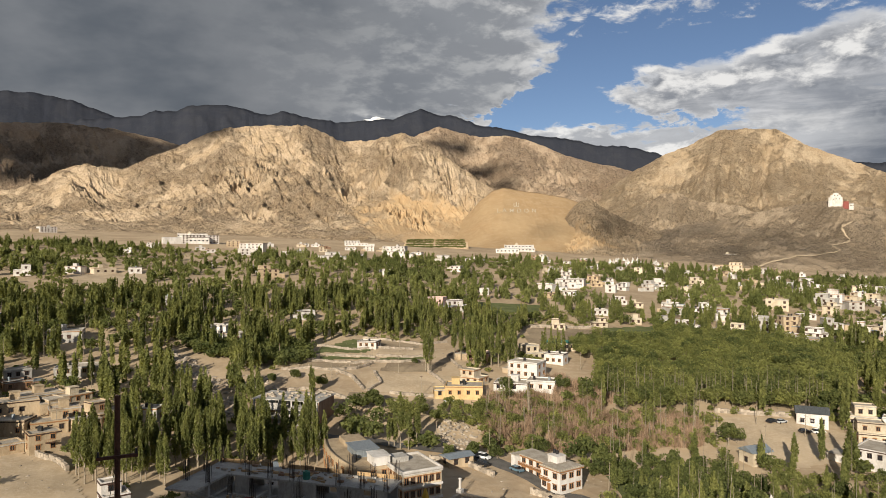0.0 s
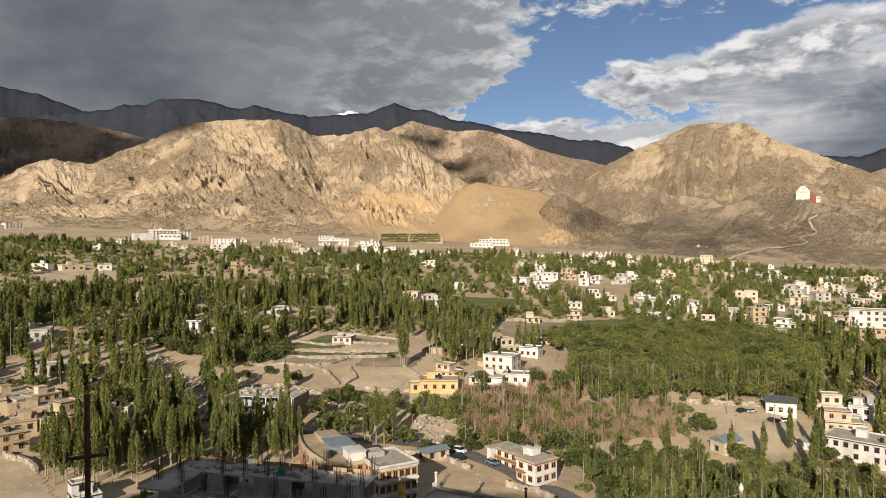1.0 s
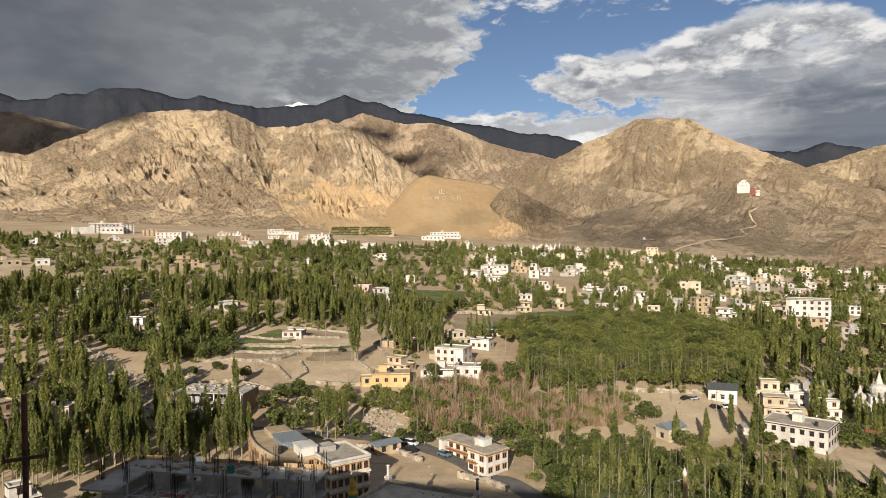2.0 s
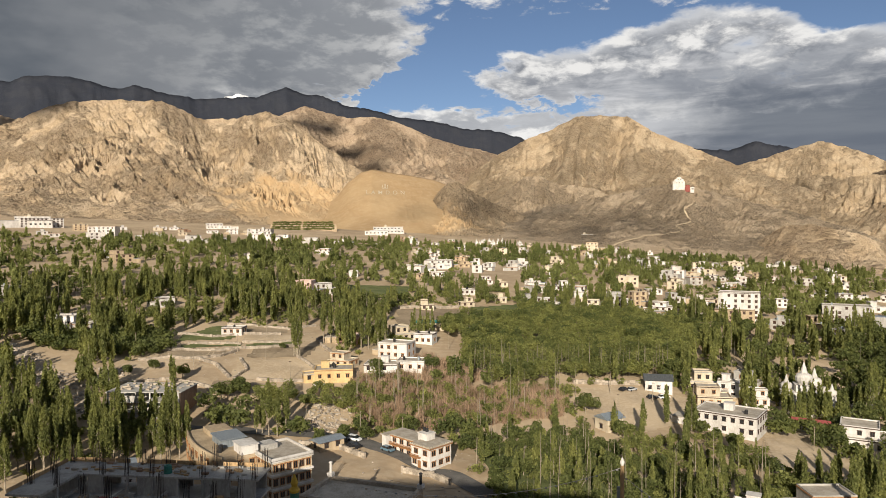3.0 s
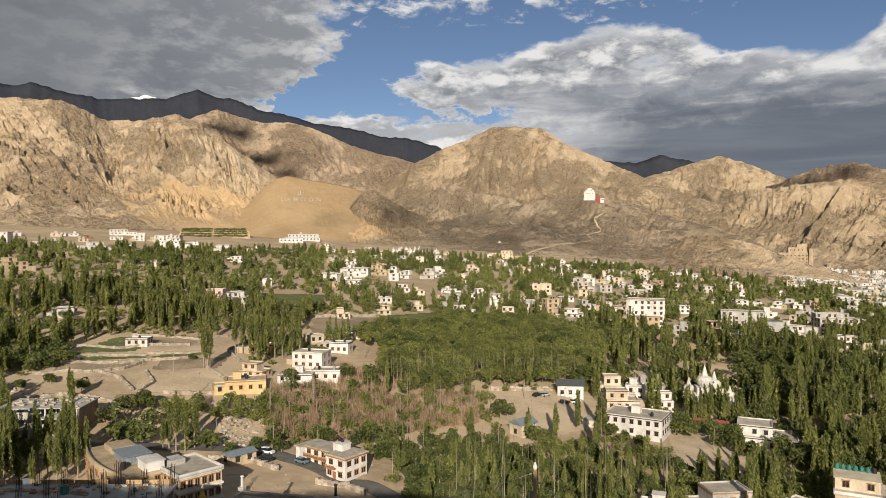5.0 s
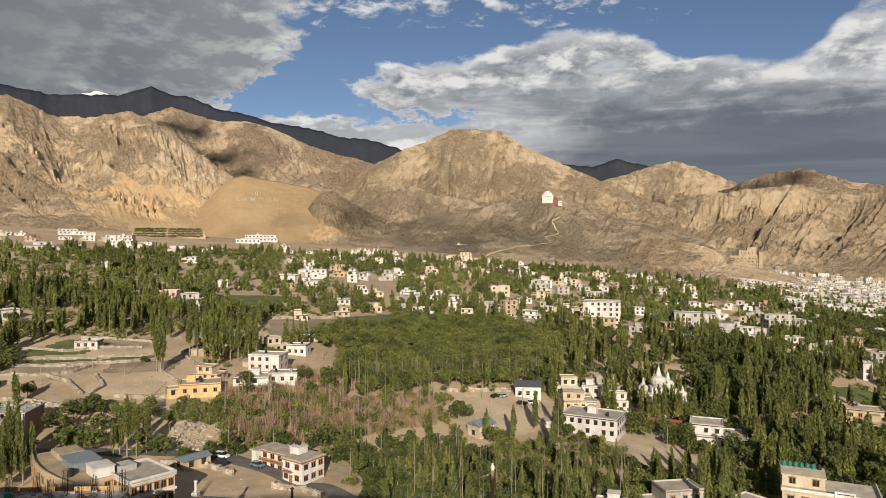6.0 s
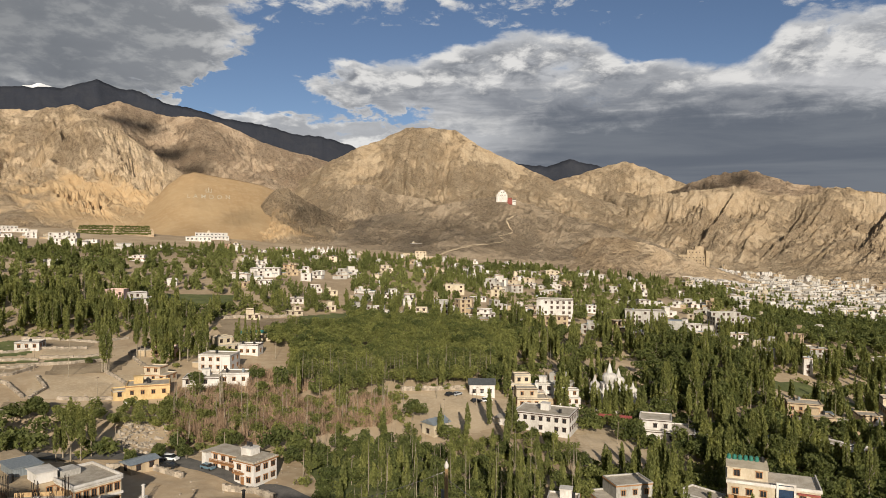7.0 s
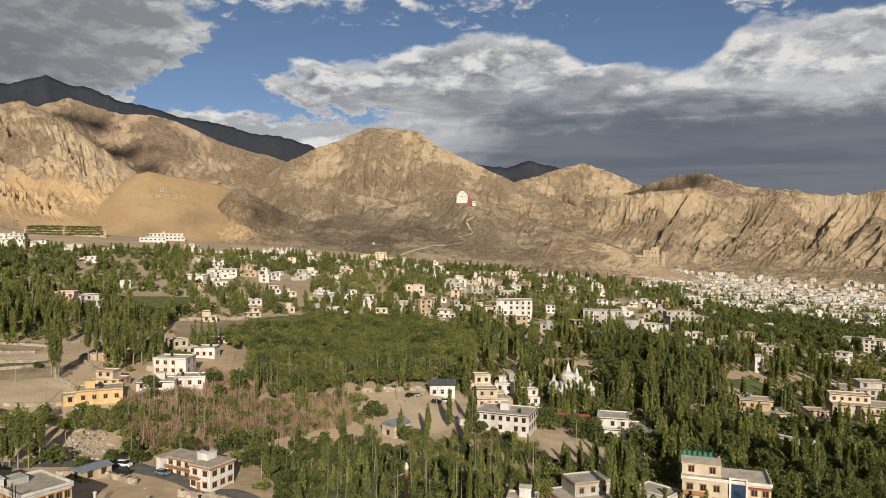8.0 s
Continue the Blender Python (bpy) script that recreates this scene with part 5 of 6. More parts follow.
def unfinished_block():
    """The concrete frame on the slope below: a finished rear strip, open bays in front, steel standing from the columns."""
    top = EYE - 46.0
    base = ground_at(-30, 145) - 2
    ob = thing("unfinished_building", pose(-47.5, 151.3, 0, 0, 0, -17), "unfinished grey concrete frame building with bare rebar and formwork", "building")
    HOUSES.append((-30, 143, 25))
    slabs = [("slab", (-1, -6.5, top - 0.4, 41, 0.3, top)), ("slab", (-1, -17.5, top - 0.402, 5.5, -6.52, top - 0.004)), ("slab", (-1, -20, top - 4.2, 41, 0.28, top - 3.85)), ("slab", (-1, -22, top - 8.0, 41, 0.26, top - 7.65))]
    for name, q in slabs:
        part(name, Solid().box(*q), CONCRETE, ob)
    for i in range(9):
        for yy in (-0.3, -6.2, -12.5, -19.0):
            x = 0.2 + i * 5.0
            high = top - 0.402 if (yy > -7 or x < 6) and yy > -18 else top - 2.6 + (i % 3) * 0.5
            if yy < -18:
                high = top - 3.86
            part("column", Solid().box(x - 0.22, yy - 0.22, base, x + 0.22, yy + 0.22, high), CONCRETE, ob)
    for i in range(8):
        x = 0.45 + i * 5.0
        if i in (2, 5):
            continue
        part("infill_wall", Solid().box(x + (1.6 if i % 2 else 0), -6.15, top - 3.85, x + 4.5, -5.95, top - 0.404), CONCRETE, ob)
        part("back_wall", Solid().box(x, -0.4, top - 3.85, x + (4.5 if i % 3 else 2.6), -0.2, top - 0.404), BRICK if i == 3 else CONCRETE, ob)
    for i in range(4):
        part("beam", Solid().box(5.2 + i * 9.0, -19.2, top - 3.0, 5.6 + i * 9.0, -6.53, top - 2.6), CONCRETE, ob)
    part("beam", Solid().box(0.6, -12.7, top - 2.98, 40, -12.3, top - 2.62), CONCRETE, ob)
    gen = np.random.default_rng(9)
    for i in range(9):
        for yy in (-0.3, -6.2, -12.5):
            if gen.random() < 0.25:
                continue
            x = 0.2 + i * 5.0
            z0 = top if (yy > -7 or x < 6) else top - 2.6 + (i % 3) * 0.5
            hh = gen.uniform(3.0, 5.2)
            for dx in (-0.5, -0.17, 0.17, 0.5):
                for dy in (-0.45, 0.45):
                    s = Solid().beam((x + dx * 0.8, yy + dy * 0.6, z0 - 0.2), (x + dx + gen.normal(0, 0.08), yy + dy * 0.8 + gen.normal(0, 0.08), z0 + hh * gen.uniform(0.8, 1.0)), 0.045)
                    part("rebar", s, DARKSTEEL, ob)
    for i in range(13):
        x = -0.6 + i * 3.2
        if i in (4, 9):
            continue
        part("formwork_board", Solid().box(x, 0.32, top - 0.1, x + 3.0, 0.42, top + 0.75 + 0.15 * gen.random()), PLANK, ob, "raw timber formwork board")
    for i in range(4):
        part("formwork_board", Solid().box(-1.14, -17 + i * 4.3, top - 0.1, -1.04, -13 + i * 4.3, top + 0.7), PLANK, ob, "raw timber formwork board")
    for i in range(16):
        a = Vector((gen.uniform(1, 38), gen.uniform(-18, -7), top - 3.75))
        b = a + Vector((gen.uniform(-4, 4), gen.uniform(-3, 3), gen.uniform(0.05, 2.2)))
        part("timber_prop", Solid().beam(a, b, 0.09), PLANK, ob)
    for i in range(70):
        x, y = gen.uniform(0, 40), gen.uniform(-6, -0.3)
        q = gen.uniform(0.2, 0.8)
        part("rubble", Solid().box(x, y, top + 0.002, x + q * 1.6, y + q * 0.8, top + 0.1 + q * 0.4), (STONE, PLANK, BRICK, CONCRETE)[i % 4], ob)
    for i in range(60):
        x, y = gen.uniform(6, 40), gen.uniform(-18.5, -7)
        q = gen.uniform(0.3, 1.0)
        part("rubble", Solid().box(x, y, top - 3.848, x + q * 1.6, y + q, top - 3.7 + q * 0.6), (STONE, STONE, PLANK, CONCRETE)[i % 4], ob)
    for i in range(10):
        x, y = gen.uniform(2, 36), gen.uniform(-17, -1)
        z1 = top + 0.05 if y > -6 else top - 2.55
        part("plank", Solid().beam((x, y, z1), (x + gen.uniform(3, 6), y + gen.uniform(-2, 2), z1 + 0.1), 0.12), PLANK, ob)
    part("water_tank", Solid().tube(22.5, -4.6, top, top + 1.5, 0.75, 0.7, 12).tube(22.5, -4.6, top + 1.5, top + 1.7, 0.3, 0.25, 8), GREENTANK, ob, "green plastic water tank")
    part("tarpaulin", Solid().box(12, -11.5, top - 3.83, 15.5, -9.8, top - 2.9), REDCLOTH, ob, "folded red tarpaulin")


def ruined_block():
    """The grey block with torn roof and open floors."""
    z = ground_at(-50, 236) - 0.5
    h = EYE - 49.4 - z
    ob = thing("concrete_block", pose(-50, 236, z, 0, 0, -14), "half-built grey concrete block with open floors and rubble on its roof", "building")
    HOUSES.append((-50, 236, 16))
    gen = np.random.default_rng(3)
    for k in range(4):
        part("slab", Solid().box(-12, -7, h - k * 3.1 - 0.25, 12 - 0.8 * k, 7, h - k * 3.1), CONCRETE, ob)
    for i in range(6):
        for yy in (-6.6, 0, 6.6):
            part("column", Solid().box(-11.6 + i * 4.5, yy - 0.2, -2, -11.2 + i * 4.5, yy + 0.2, h - 0.252), WHITE if gen.random() < 0.4 else CONCRETE, ob)
    for i in range(5):
        for k in range(3):
            if gen.random() < 0.6:
                x = -11.1 + i * 4.5
                part("infill_wall", Solid().box(x, -6.7, h - (k + 1) * 3.1 + 0.002, x + 4.0, -6.5, h - k * 3.1 - 0.9 - gen.random()), BRICK if i > 3 else CONCRETE, ob)
    part("side_wall", Solid().box(11.4, -6.3, -2, 11.6, 6.3, h - 0.256), BRICK, ob, "brown brick side wall")
    for _ in range(50):
        x, y, q = gen.uniform(-11, 11), gen.uniform(-6, 6), gen.uniform(0.2, 0.9)
        part("rubble", Solid().box(x, y, h + 0.002, x + q * 1.8, y + q, h + 0.15 + q * 0.5), STONE, ob)


def roof_below():
    """The flat roof with a thick parapet just under the terrace."""
    z = ground_at(12, 137)
    top = EYE - 51.0
    ob = thing("terrace_house", pose(12.2, 139.6, z, 0, 0, -31.6), "tan house with wide flat earth roof and pale parapet in shade", "house")
    HOUSES.append((12, 137, 11))
    h = top - z
    part("wall", Solid().box(-10.3, -12, -3, 10.3, 0, h), MUD, ob)
    part("roof", Solid().box(-9.6, -11.3, h + 0.002, 9.6, -0.7, h + 0.05), ROOF, ob)
    s = Solid()
    for q in ((-10.3, -0.7, 10.3, 0), (-10.3, -12, 10.3, -11.3), (-10.3, -11.3, -9.6, -0.7), (9.6, -11.3, 10.3, -0.7)):
        s.box(q[0], q[1], h + 0.002, q[2], q[3], h + 0.8)
    part("parapet", s, STONE, ob, "thick pale stone parapet")
    for x in (-10, 10):
        post = part("corner_post", Solid().box(x - 0.6, -0.9, h + 0.804, x + 0.6, 0.3, h + 1.5), WHITE, ob)
        part("lamp", Solid().tube(x, -0.3, h + 1.5, h + 3.6, 0.28, 0.28, 8).tube(x, -0.3, h + 3.6, h + 3.8, 0.45, 0.2, 8), WHITE if x < 0 else TANK, post, "white post lamp" if x < 0 else "dark post lamp")


def hotel_with_glass():
    """The cream hotel with a column of blue glass and green tanks on its roof."""
    x, y = 150.5, 127
    z = ground_at(x, y) - 0.5
    h = EYE - 61.0 - z
    ob = thing("hotel", pose(x, y, z, 0, 0, -math.degrees(math.atan2(x, y)) + 4), "cream hotel with wooden balconies and tall blue glass stairwell", "hotel")
    HOUSES.append((x, y, 15))
    part("wall", Solid().box(-10.5, -6, -3, 10.5, 6, h), CREAM, ob)
    part("roof", Solid().box(-10.8, -6.3, h + 0.002, 10.8, 6.3, h + 0.25), ROOF, ob)
    part("penthouse", Solid().box(-10.5, -2.5, h + 0.254, -1.0, 5.8, h + 3.0).box(-10.8, -2.8, h + 3.0, -0.7, 6.1, h + 3.2), CREAM, ob)
    par = Solid()
    for q in ((-0.6, -6.3, 10.8, -6.0), (10.5, -5.99, 10.8, 6.3), (-10.8, -6.3, -0.62, -6.0)):
        par.box(q[0], q[1], h + 0.254, q[2], q[3], h + 0.9)
    part("parapet", par, WHITE, ob)
    part("glass_column", Solid().box(1.2, -6.22, -2, 4.6, -6.003, h + 1.0), BLUEGLASS, ob, "tall dark blue glass wall")
    part("glass_frame", Solid().box(0.7, -6.5, -2, 1.197, -6.003, h + 1.2).box(4.603, -6.5, -2, 5.1, -6.003, h + 1.2).box(0.7, -6.5, h + 1.2, 5.1, -6.003, h + 1.6), WHITE, ob)
    for i in range(7):
        part("water_tank", Solid().tube(-10 + i * 1.35, 4.6, h + 3.2, h + 4.3, 0.55, 0.5, 10).tube(-10 + i * 1.35, 4.6, h + 4.3, h + 4.5, 0.25, 0.2, 8), GREENTANK if i < 6 else TANK, ob, "green plastic water tank")
    fr, pa = window_meshes(1.6, 1.6, WOOD)
    for k in range(3):
        zz = h - 2.6 - k * 3.2
        for wx in (-8.6, -5.4, -2.2, 6.6, 9.2):
            part("pane", pa, GLASS, part("window", fr, WOOD, ob, at=pose(wx, -6, zz)))
        for wy in (-3, 1, 4.4):
            part("pane", pa, GLASS, part("window", fr, WOOD, ob, at=pose(-10.5, wy, zz, 0, 0, -90)))
        bal = part("balcony", Solid().box(-10.2, -7.3, zz - 0.9, -4.2, -6.31, zz - 0.65), WOOD, ob, "brown wooden balcony")
        part("railing", Solid().box(-10.2, -7.3, zz - 0.65, -4.2, -7.22, zz + 0.15), WOOD, bal)
        part("lintel", Solid().box(5.4, -6.6, zz + 1.9, 10.4, -6.003, zz + 2.25), REDTIN, ob, "reddish wooden lintel")
    for wx in (-8.2, -3.0):
        part("pane", pa, GLASS, part("window", fr, WOOD, ob, at=pose(wx, -2.5, h + 0.9)))


def gabled_shed(x, y, w, d, h, turn, roof, wall, label, rise=1.6):
    z = ground_at(x, y)
    ob = thing("shed", pose(x, y, z, 0, 0, turn), label, "shed")
    HOUSES.append((x, y, 0.5 * max(w, d) + 1))
    part("wall", Solid().box(-w / 2, -d / 2, -1.5, w / 2, d / 2, h), wall, ob)
    e = 0.5
    v = [(-w / 2 - e, -d / 2 - e, h), (w / 2 + e, -d / 2 - e, h), (w / 2 + e, d / 2 + e, h), (-w / 2 - e, d / 2 + e, h), (-w / 2 - e, 0, h + rise), (w / 2 + e, 0, h + rise)]
    part("roof", Solid().add(v, [(0, 1, 5, 4), (2, 3, 4, 5), (0, 4, 3), (1, 2, 5), (0, 3, 2, 1)]), roof, ob, "pitched tin roof")
    windows_on(ob, w, d, 1, 3.0, DARKTRIM, gap=2.6, skip=0.0)


white_house()
brick_house()
long_house()
unfinished_block()
ruined_block()
roof_below()
hotel_with_glass()
gabled_shed(131, 249, 10, 7, 4.2, -24, SLATE, WHITE, "white shed with dark grey pitched tin roof on the parking ground", 2.0)
gabled_shed(95, 213, 7, 6, 4.2, 18, TIN, CREAM, "small cream house with blue-grey tin roof")
gabled_shed(166, 209, 11, 5, 3.0, -42, REDTIN, WHITE, "long low white shed with dull red roof", 1.2)
gabled_shed(206, 170, 12, 7, 3.6, -60, TIN, WHITE, "white shed with pale blue tin roof among trees", 1.4)
gabled_shed(58, 345, 14, 6, 3.4, -8, GREENTANK, CREAM, "long cream shed with green tin roof", 1.0)
gabled_shed(-47, 178, 9, 7, 5.5, 20, TIN, WHITE, "white house with pale tin roof behind the unfinished frame", 1.0)
house(-77, 164, 6, 5.4, 0, 12)
gabled_shed(4, 201, 8, 5, 2.8, 30, TIN, MUD, "low mud shed with white tin roof beside the road", 0.7)


# ---- landmarks on the hills ----
def monastery():
    r = 1342
    az = radians(29.3)
    x, y = r * math.sin(az), r * math.cos(az)
    z = EYE + r * math.tan(radians(3.45))
    ob = thing("monastery", pose(x, y, z, 0, 0, -29) @ Matrix.Scale(0.74, 4), "white hilltop monastery tower with red shrine below it", "monastery")
    s = Solid()
    for x0, y0, z0, x1, y1, z1 in ((-16, -8, -14, 13, 9, 7), (-12, -6, 7, 10, 8, 12.5), (-7, -5, 12.5, 5, 7, 17)):
        t = 0.8
        v = [(x0, y0, z0), (x1, y0, z0), (x1, y1, z0), (x0, y1, z0), (x0 + t, y0 + t, z1), (x1 - t, y0 + t, z1), (x1 - t, y1 - t, z1), (x0 + t, y1 - t, z1)]
        s.add(v, [(0, 1, 5, 4), (1, 2, 6, 5), (2, 3, 7, 6), (3, 0, 4, 7), (4, 5, 6, 7)])
    part("tower", s, WHITE, ob, "stepped whitewashed tower")
    part("shrine", Solid().box(14, -12, -20, 24, -2, -3).box(12.5, -10, -20, 14, -3, -8), REDCLOTH, ob, "dark red shrine block")
    part("annex", Solid().box(25, -12, -22, 34, -4, -8), WHITE, ob)
    part("annex_roof", Solid().box(24.4, -12.6, -8, 34.6, -3.4, -6.8), DARKTRIM, ob)
    for wx, wz in ((-6, 2), (0, 2), (6, 2), (-3, 10), (3, 10)):
        part("window", Solid().box(wx - 0.8, -8.2, wz, wx + 0.8, -5.0, wz + 2.2), DARKTRIM, ob)
    for wx in (27, 30, 32.5):
        part("window", Solid().box(wx - 0.7, -12.2, -14, wx + 0.7, -11.8, -11.5), DARKTRIM, ob)


def palace():
    r = 1168
    az = radians(44.0)
    x, y = r * math.sin(az), r * math.cos(az)
    z = EYE + r * math.tan(radians(-1.95))
    ob = thing("palace", pose(x, y, z, 0, 0, -38), "ruined tan mud-brick palace on a rocky spur", "palace")
    s = Solid()
    for x0, y0, z0, x1, y1, z1 in ((-22, -10, -25, 20, 12, 18), (-8, -8, 18, 18, 12, 26), (4, -6, 26, 18, 12, 31), (-34, -6, -25, -22.1, 10, 8), (20.1, -6, -25, 27, 10, 24)):
        t = 1.0
        v = [(x0, y0, z0), (x1, y0, z0), (x1, y1, z0), (x0, y1, z0), (x0 + t, y0 + t, z1), (x1 - t, y0 + t, z1), (x1 - t, y1 - t, z1), (x0 + t, y1 - t, z1)]
        s.add(v, [(0, 1, 5, 4), (1, 2, 6, 5), (2, 3, 7, 6), (3, 0, 4, 7), (4, 5, 6, 7)])
    part("wall", s, MUD, ob)
    win = Solid().box(-0.7, -0.8, 0, 0.7, 0.4, 1.8).mesh("window", DARKTRIM)
    for k in range(4):
        for i in range(8):
            part("window", win, DARKTRIM, ob, at=pose(-19 + i * 5.2, -9.3 + 0.0 * k, -2 + k * 5))
    for i in range(4):
        part("window", win, DARKTRIM, ob, at=pose(-4 + i * 5.2, -7.2, 21))


def long_hall(x, y, w, d, h, turn, label, tiers=1, roof=None):
    z = ground_at(x, y)
    ob = thing("hall", pose(x, y, z, 0, 0, turn), label, "hall")
    HOUSES.append((x, y, w / 2))
    part("wall", Solid().box(-w / 2, -d / 2, -4, w / 2, d / 2, h), WHITE, ob)
    part("roof", Solid().box(-w / 2 - 0.6, -d / 2 - 0.6, h, w / 2 + 0.6, d / 2 + 0.6, h + 0.5), roof or TIN, ob)
    if tiers > 1:
        part("upper_wall", Solid().box(-w / 2 + 6, 0, h + 0.504, w / 2 - 2, d / 2 + 6, h + 5), WHITE, ob)
        part("upper_roof", Solid().box(-w / 2 + 5.4, -0.6, h + 5, w / 2 - 1.4, d / 2 + 6.6, h + 5.5), WHITE, ob)
        part("turret", Solid().box(-4, 2, h + 5.5, 0, 6, h + 7.5).tube(-2, 4, h + 7.5, h + 9, 2.2, 0.2, 8), CREAM, ob)
    win = Solid().box(-1.1, -0.1, 0, 1.1, 0.1, 1.8).mesh("window", GLASS)
    n = int(w // 5)
    for i in range(n):
        part("window", win, GLASS, ob, at=pose(-w / 2 + (i + 0.5) * w / n, -d / 2, h * 0.4))
        if tiers > 1 and 0 < i < n - 1:
            part("window", win, GLASS, ob, at=pose(-w / 2 + (i + 0.5) * w / n, -0.02, h + 2))


monastery()
palace()
long_hall(118, 1105, 54, 16, 5, -6, "long white school hall with tiered roof below the mountain", 2)
long_hall(96, 1045, 34, 10, 6, -6, "low white hall with pale blue tin roof")
long_hall(-336, 935, 46, 16, 8, 18, "large white hall at the foot of the mountain", 2, DARKTRIM)
long_hall(430, 1055, 26, 12, 8, -22, "white house in tiers at the foot of the castle hill", 2)


def hillside_letters():
    """The word laid out in white stones across the sand slope, with a small emblem of bars above."""
    from mathutils.bvhtree import BVHTree
    hill = bpy.data.objects["sand_hill"].data
    tree = BVHTree.FromPolygons([v.co for v in hill.vertices], [p.vertices for p in hill.polygons])
    font = bpy.data.curves.new("hillside_word", "FONT")
    font.body, font.size, font.space_character, font.align_x = "LAMDON", 12, 1.9, "CENTER"
    font.offset = 0.05
    tmp = new("tmp", font)
    bpy.context.view_layer.update()
    me = bpy.data.meshes.new_from_object(tmp.evaluated_get(bpy.context.evaluated_depsgraph_get()))
    bpy.data.objects.remove(tmp)
    az = radians(6.0)
    along, away = Vector((math.cos(az), -math.sin(az), 0)), Vector((math.sin(az), math.cos(az), 0))

    def drape(mesh, lift):
        for v in mesh.vertices:
            p = away * 1000 + along * (v.co.x * 0.95)
            hit = tree.ray_cast(Vector((p.x, p.y, EYE + 69 + v.co.y)), away)
            v.co = hit[0] - away * lift if hit[0] else p + away * 300
    drape(me, 1.6)
    me.name = "hillside_word"
    me.materials.append(CREAM)
    ob = new("hillside_word", me)
    tagged(ob, "word LAMDON laid out in white stones on the sand slope", "sign")
    s = Solid()
    for x0, x1, y0, y1 in ((-6, -4.6, 15, 21), (-1.5, 0.5, 14.5, 23), (3.6, 5, 15, 21), (-6, 5, 12.8, 14.2)):
        s.add([(x0, y0, 0), (x1, y0, 0), (x1, y1, 0), (x0, y1, 0)], [(0, 1, 2, 3)])
    em = s.mesh("hillside_emblem", CREAM)
    drape(em, 1.6)
    tagged(new("hillside_emblem", em), "plain white emblem of bars laid out on the sand slope", "sign")


hillside_letters()


# ---- trees ----
P_LABEL, W_LABEL = "slender green poplar with pale trunk", "broad leafy green tree with rounded crown"
KINDS = [tree_kind("poplar", h, r * 0.9, 1600, 0.60, LEAF, 50 + i, low, P_LABEL, "poplars") for i, (h, r, low) in enumerate(((19, 1.9, 0.18), (16, 1.7, 0.22), (21, 2.0, 0.12), (14, 1.8, 0.10), (17, 2.2, 0.16)))]
BROAD = [tree_kind("broad", h, r, 1600, 0.70, LEAF_DARK, 80 + i, 0.05, W_LABEL, "broad trees") for i, (h, r) in enumerate(((9, 4.0), (11, 4.5), (7, 3.4), (12, 3.8)))]
planted = {id(k): False for k in KINDS + BROAD}


def plant(kind, x, y, scale=1.0, lift=0.0):
    m = pose(x, y, ground_at(x, y) + lift, 0, 0, float(gen.uniform(0, 360))) @ Matrix.Diagonal((scale, scale, scale * float(gen.uniform(0.92, 1.1)), 1))
    if planted[id(kind)]:
        ob = copy_thing(kind, pose(0, 0, 0))
    else:
        ob, planted[id(kind)] = kind, True
    ob.matrix_basis = m


for x, y in scatter(ROW_LEFT, 130, gen, 2.0, False):
    plant(KINDS[int(gen.integers(5))], x, y, gen.uniform(0.6, 0.9))
for x, y in scatter(NEAR_RIGHT, 40, gen, 4.0, False):
    plant(KINDS[int(gen.integers(5))] if gen.random() < 0.5 else BROAD[int(gen.integers(4))], x, y, gen.uniform(0.5, 0.9))
for x, y in scatter(NEAR_EAST, 46, gen, 4.5, False):
    plant(KINDS[int(gen.integers(5))] if gen.random() < 0.35 else BROAD[int(gen.integers(4))], x, y, gen.uniform(0.75, 1.05))
for x, y in scatter(DARK_GROVE, 70, gen, 5.5):
    plant(BROAD[int(gen.integers(4))] if gen.random() < 0.75 else KINDS[int(gen.integers(5))], x, y, gen.uniform(0.95, 1.35))
for x, y, k, s in ((-6.3, 288.3, 2, 1.12), (-5.0, 289, 0, 1.15), (-7.2, 289.2, 0, 1.1), (-5.8, 287.4, 4, 1.15), (-13, 214, 0, 0.85), (-10.5, 213, 1, 0.9), (-8, 215, 0, 0.8), (-15, 216, 3, 0.9), (-16.5, 214, 1, 0.7),
                   (5, 312, 0, 1.0), (8, 311, 2, 1.0), (11, 309, 0, 1.05), (14, 308, 4, 1.0), (18, 306, 0, 1.0), (21, 305, 2, 0.95), (24, 304, 0, 1.0), (28, 302, 2, 1.0), (31, 301, 0, 1.0)):
    plant(KINDS[k], x, y, s)
for x, y, k, s in ((55, 268, 2, 0.7), (-30, 243, 0, 0.8), (-26, 246, 2, 0.9), (92, 226, 1, 0.75), (96, 229, 0, 0.6), (140, 254, 3, 1.1), (29, 212, 0, 0.7), (8, 208, 2, 0.7), (1, 207, 2, 0.6), (16, 207, 2, 0.7), (-58, 276, 2, 0.6), (-46, 264, 0, 0.6), (-22, 246, 2, 0.8), (-66, 270, 2, 0.5), (-48, 238, 0, 0.9), (-12, 300, 2, 0.4), (24, 268, 2, 0.8), (46, 272, 0, 0.8)):
    plant(BROAD[k], x, y, s)


def stuff_trees(name, label, points, kind, leaf, gen, height, radius, count, size, lift=None):
    """Trees past counting, joined into one mesh of clumps."""
    vs, n = [], 0
    for x, y in points:
        h, r = gen.uniform(*height), gen.uniform(*radius)
        v, _ = crown_cards(h, r, count, size, gen, 0.04, kind)
        vs.append(v + np.array([x, y, ground_at(x, y) + (lift(x, y) if lift else 0.0)]))
    v = np.concatenate(vs)
    return tagged(new(name, mesh_from(name, v, np.arange(len(v)).reshape(-1, 3), leaf)), label, "trees", kind="stuff")


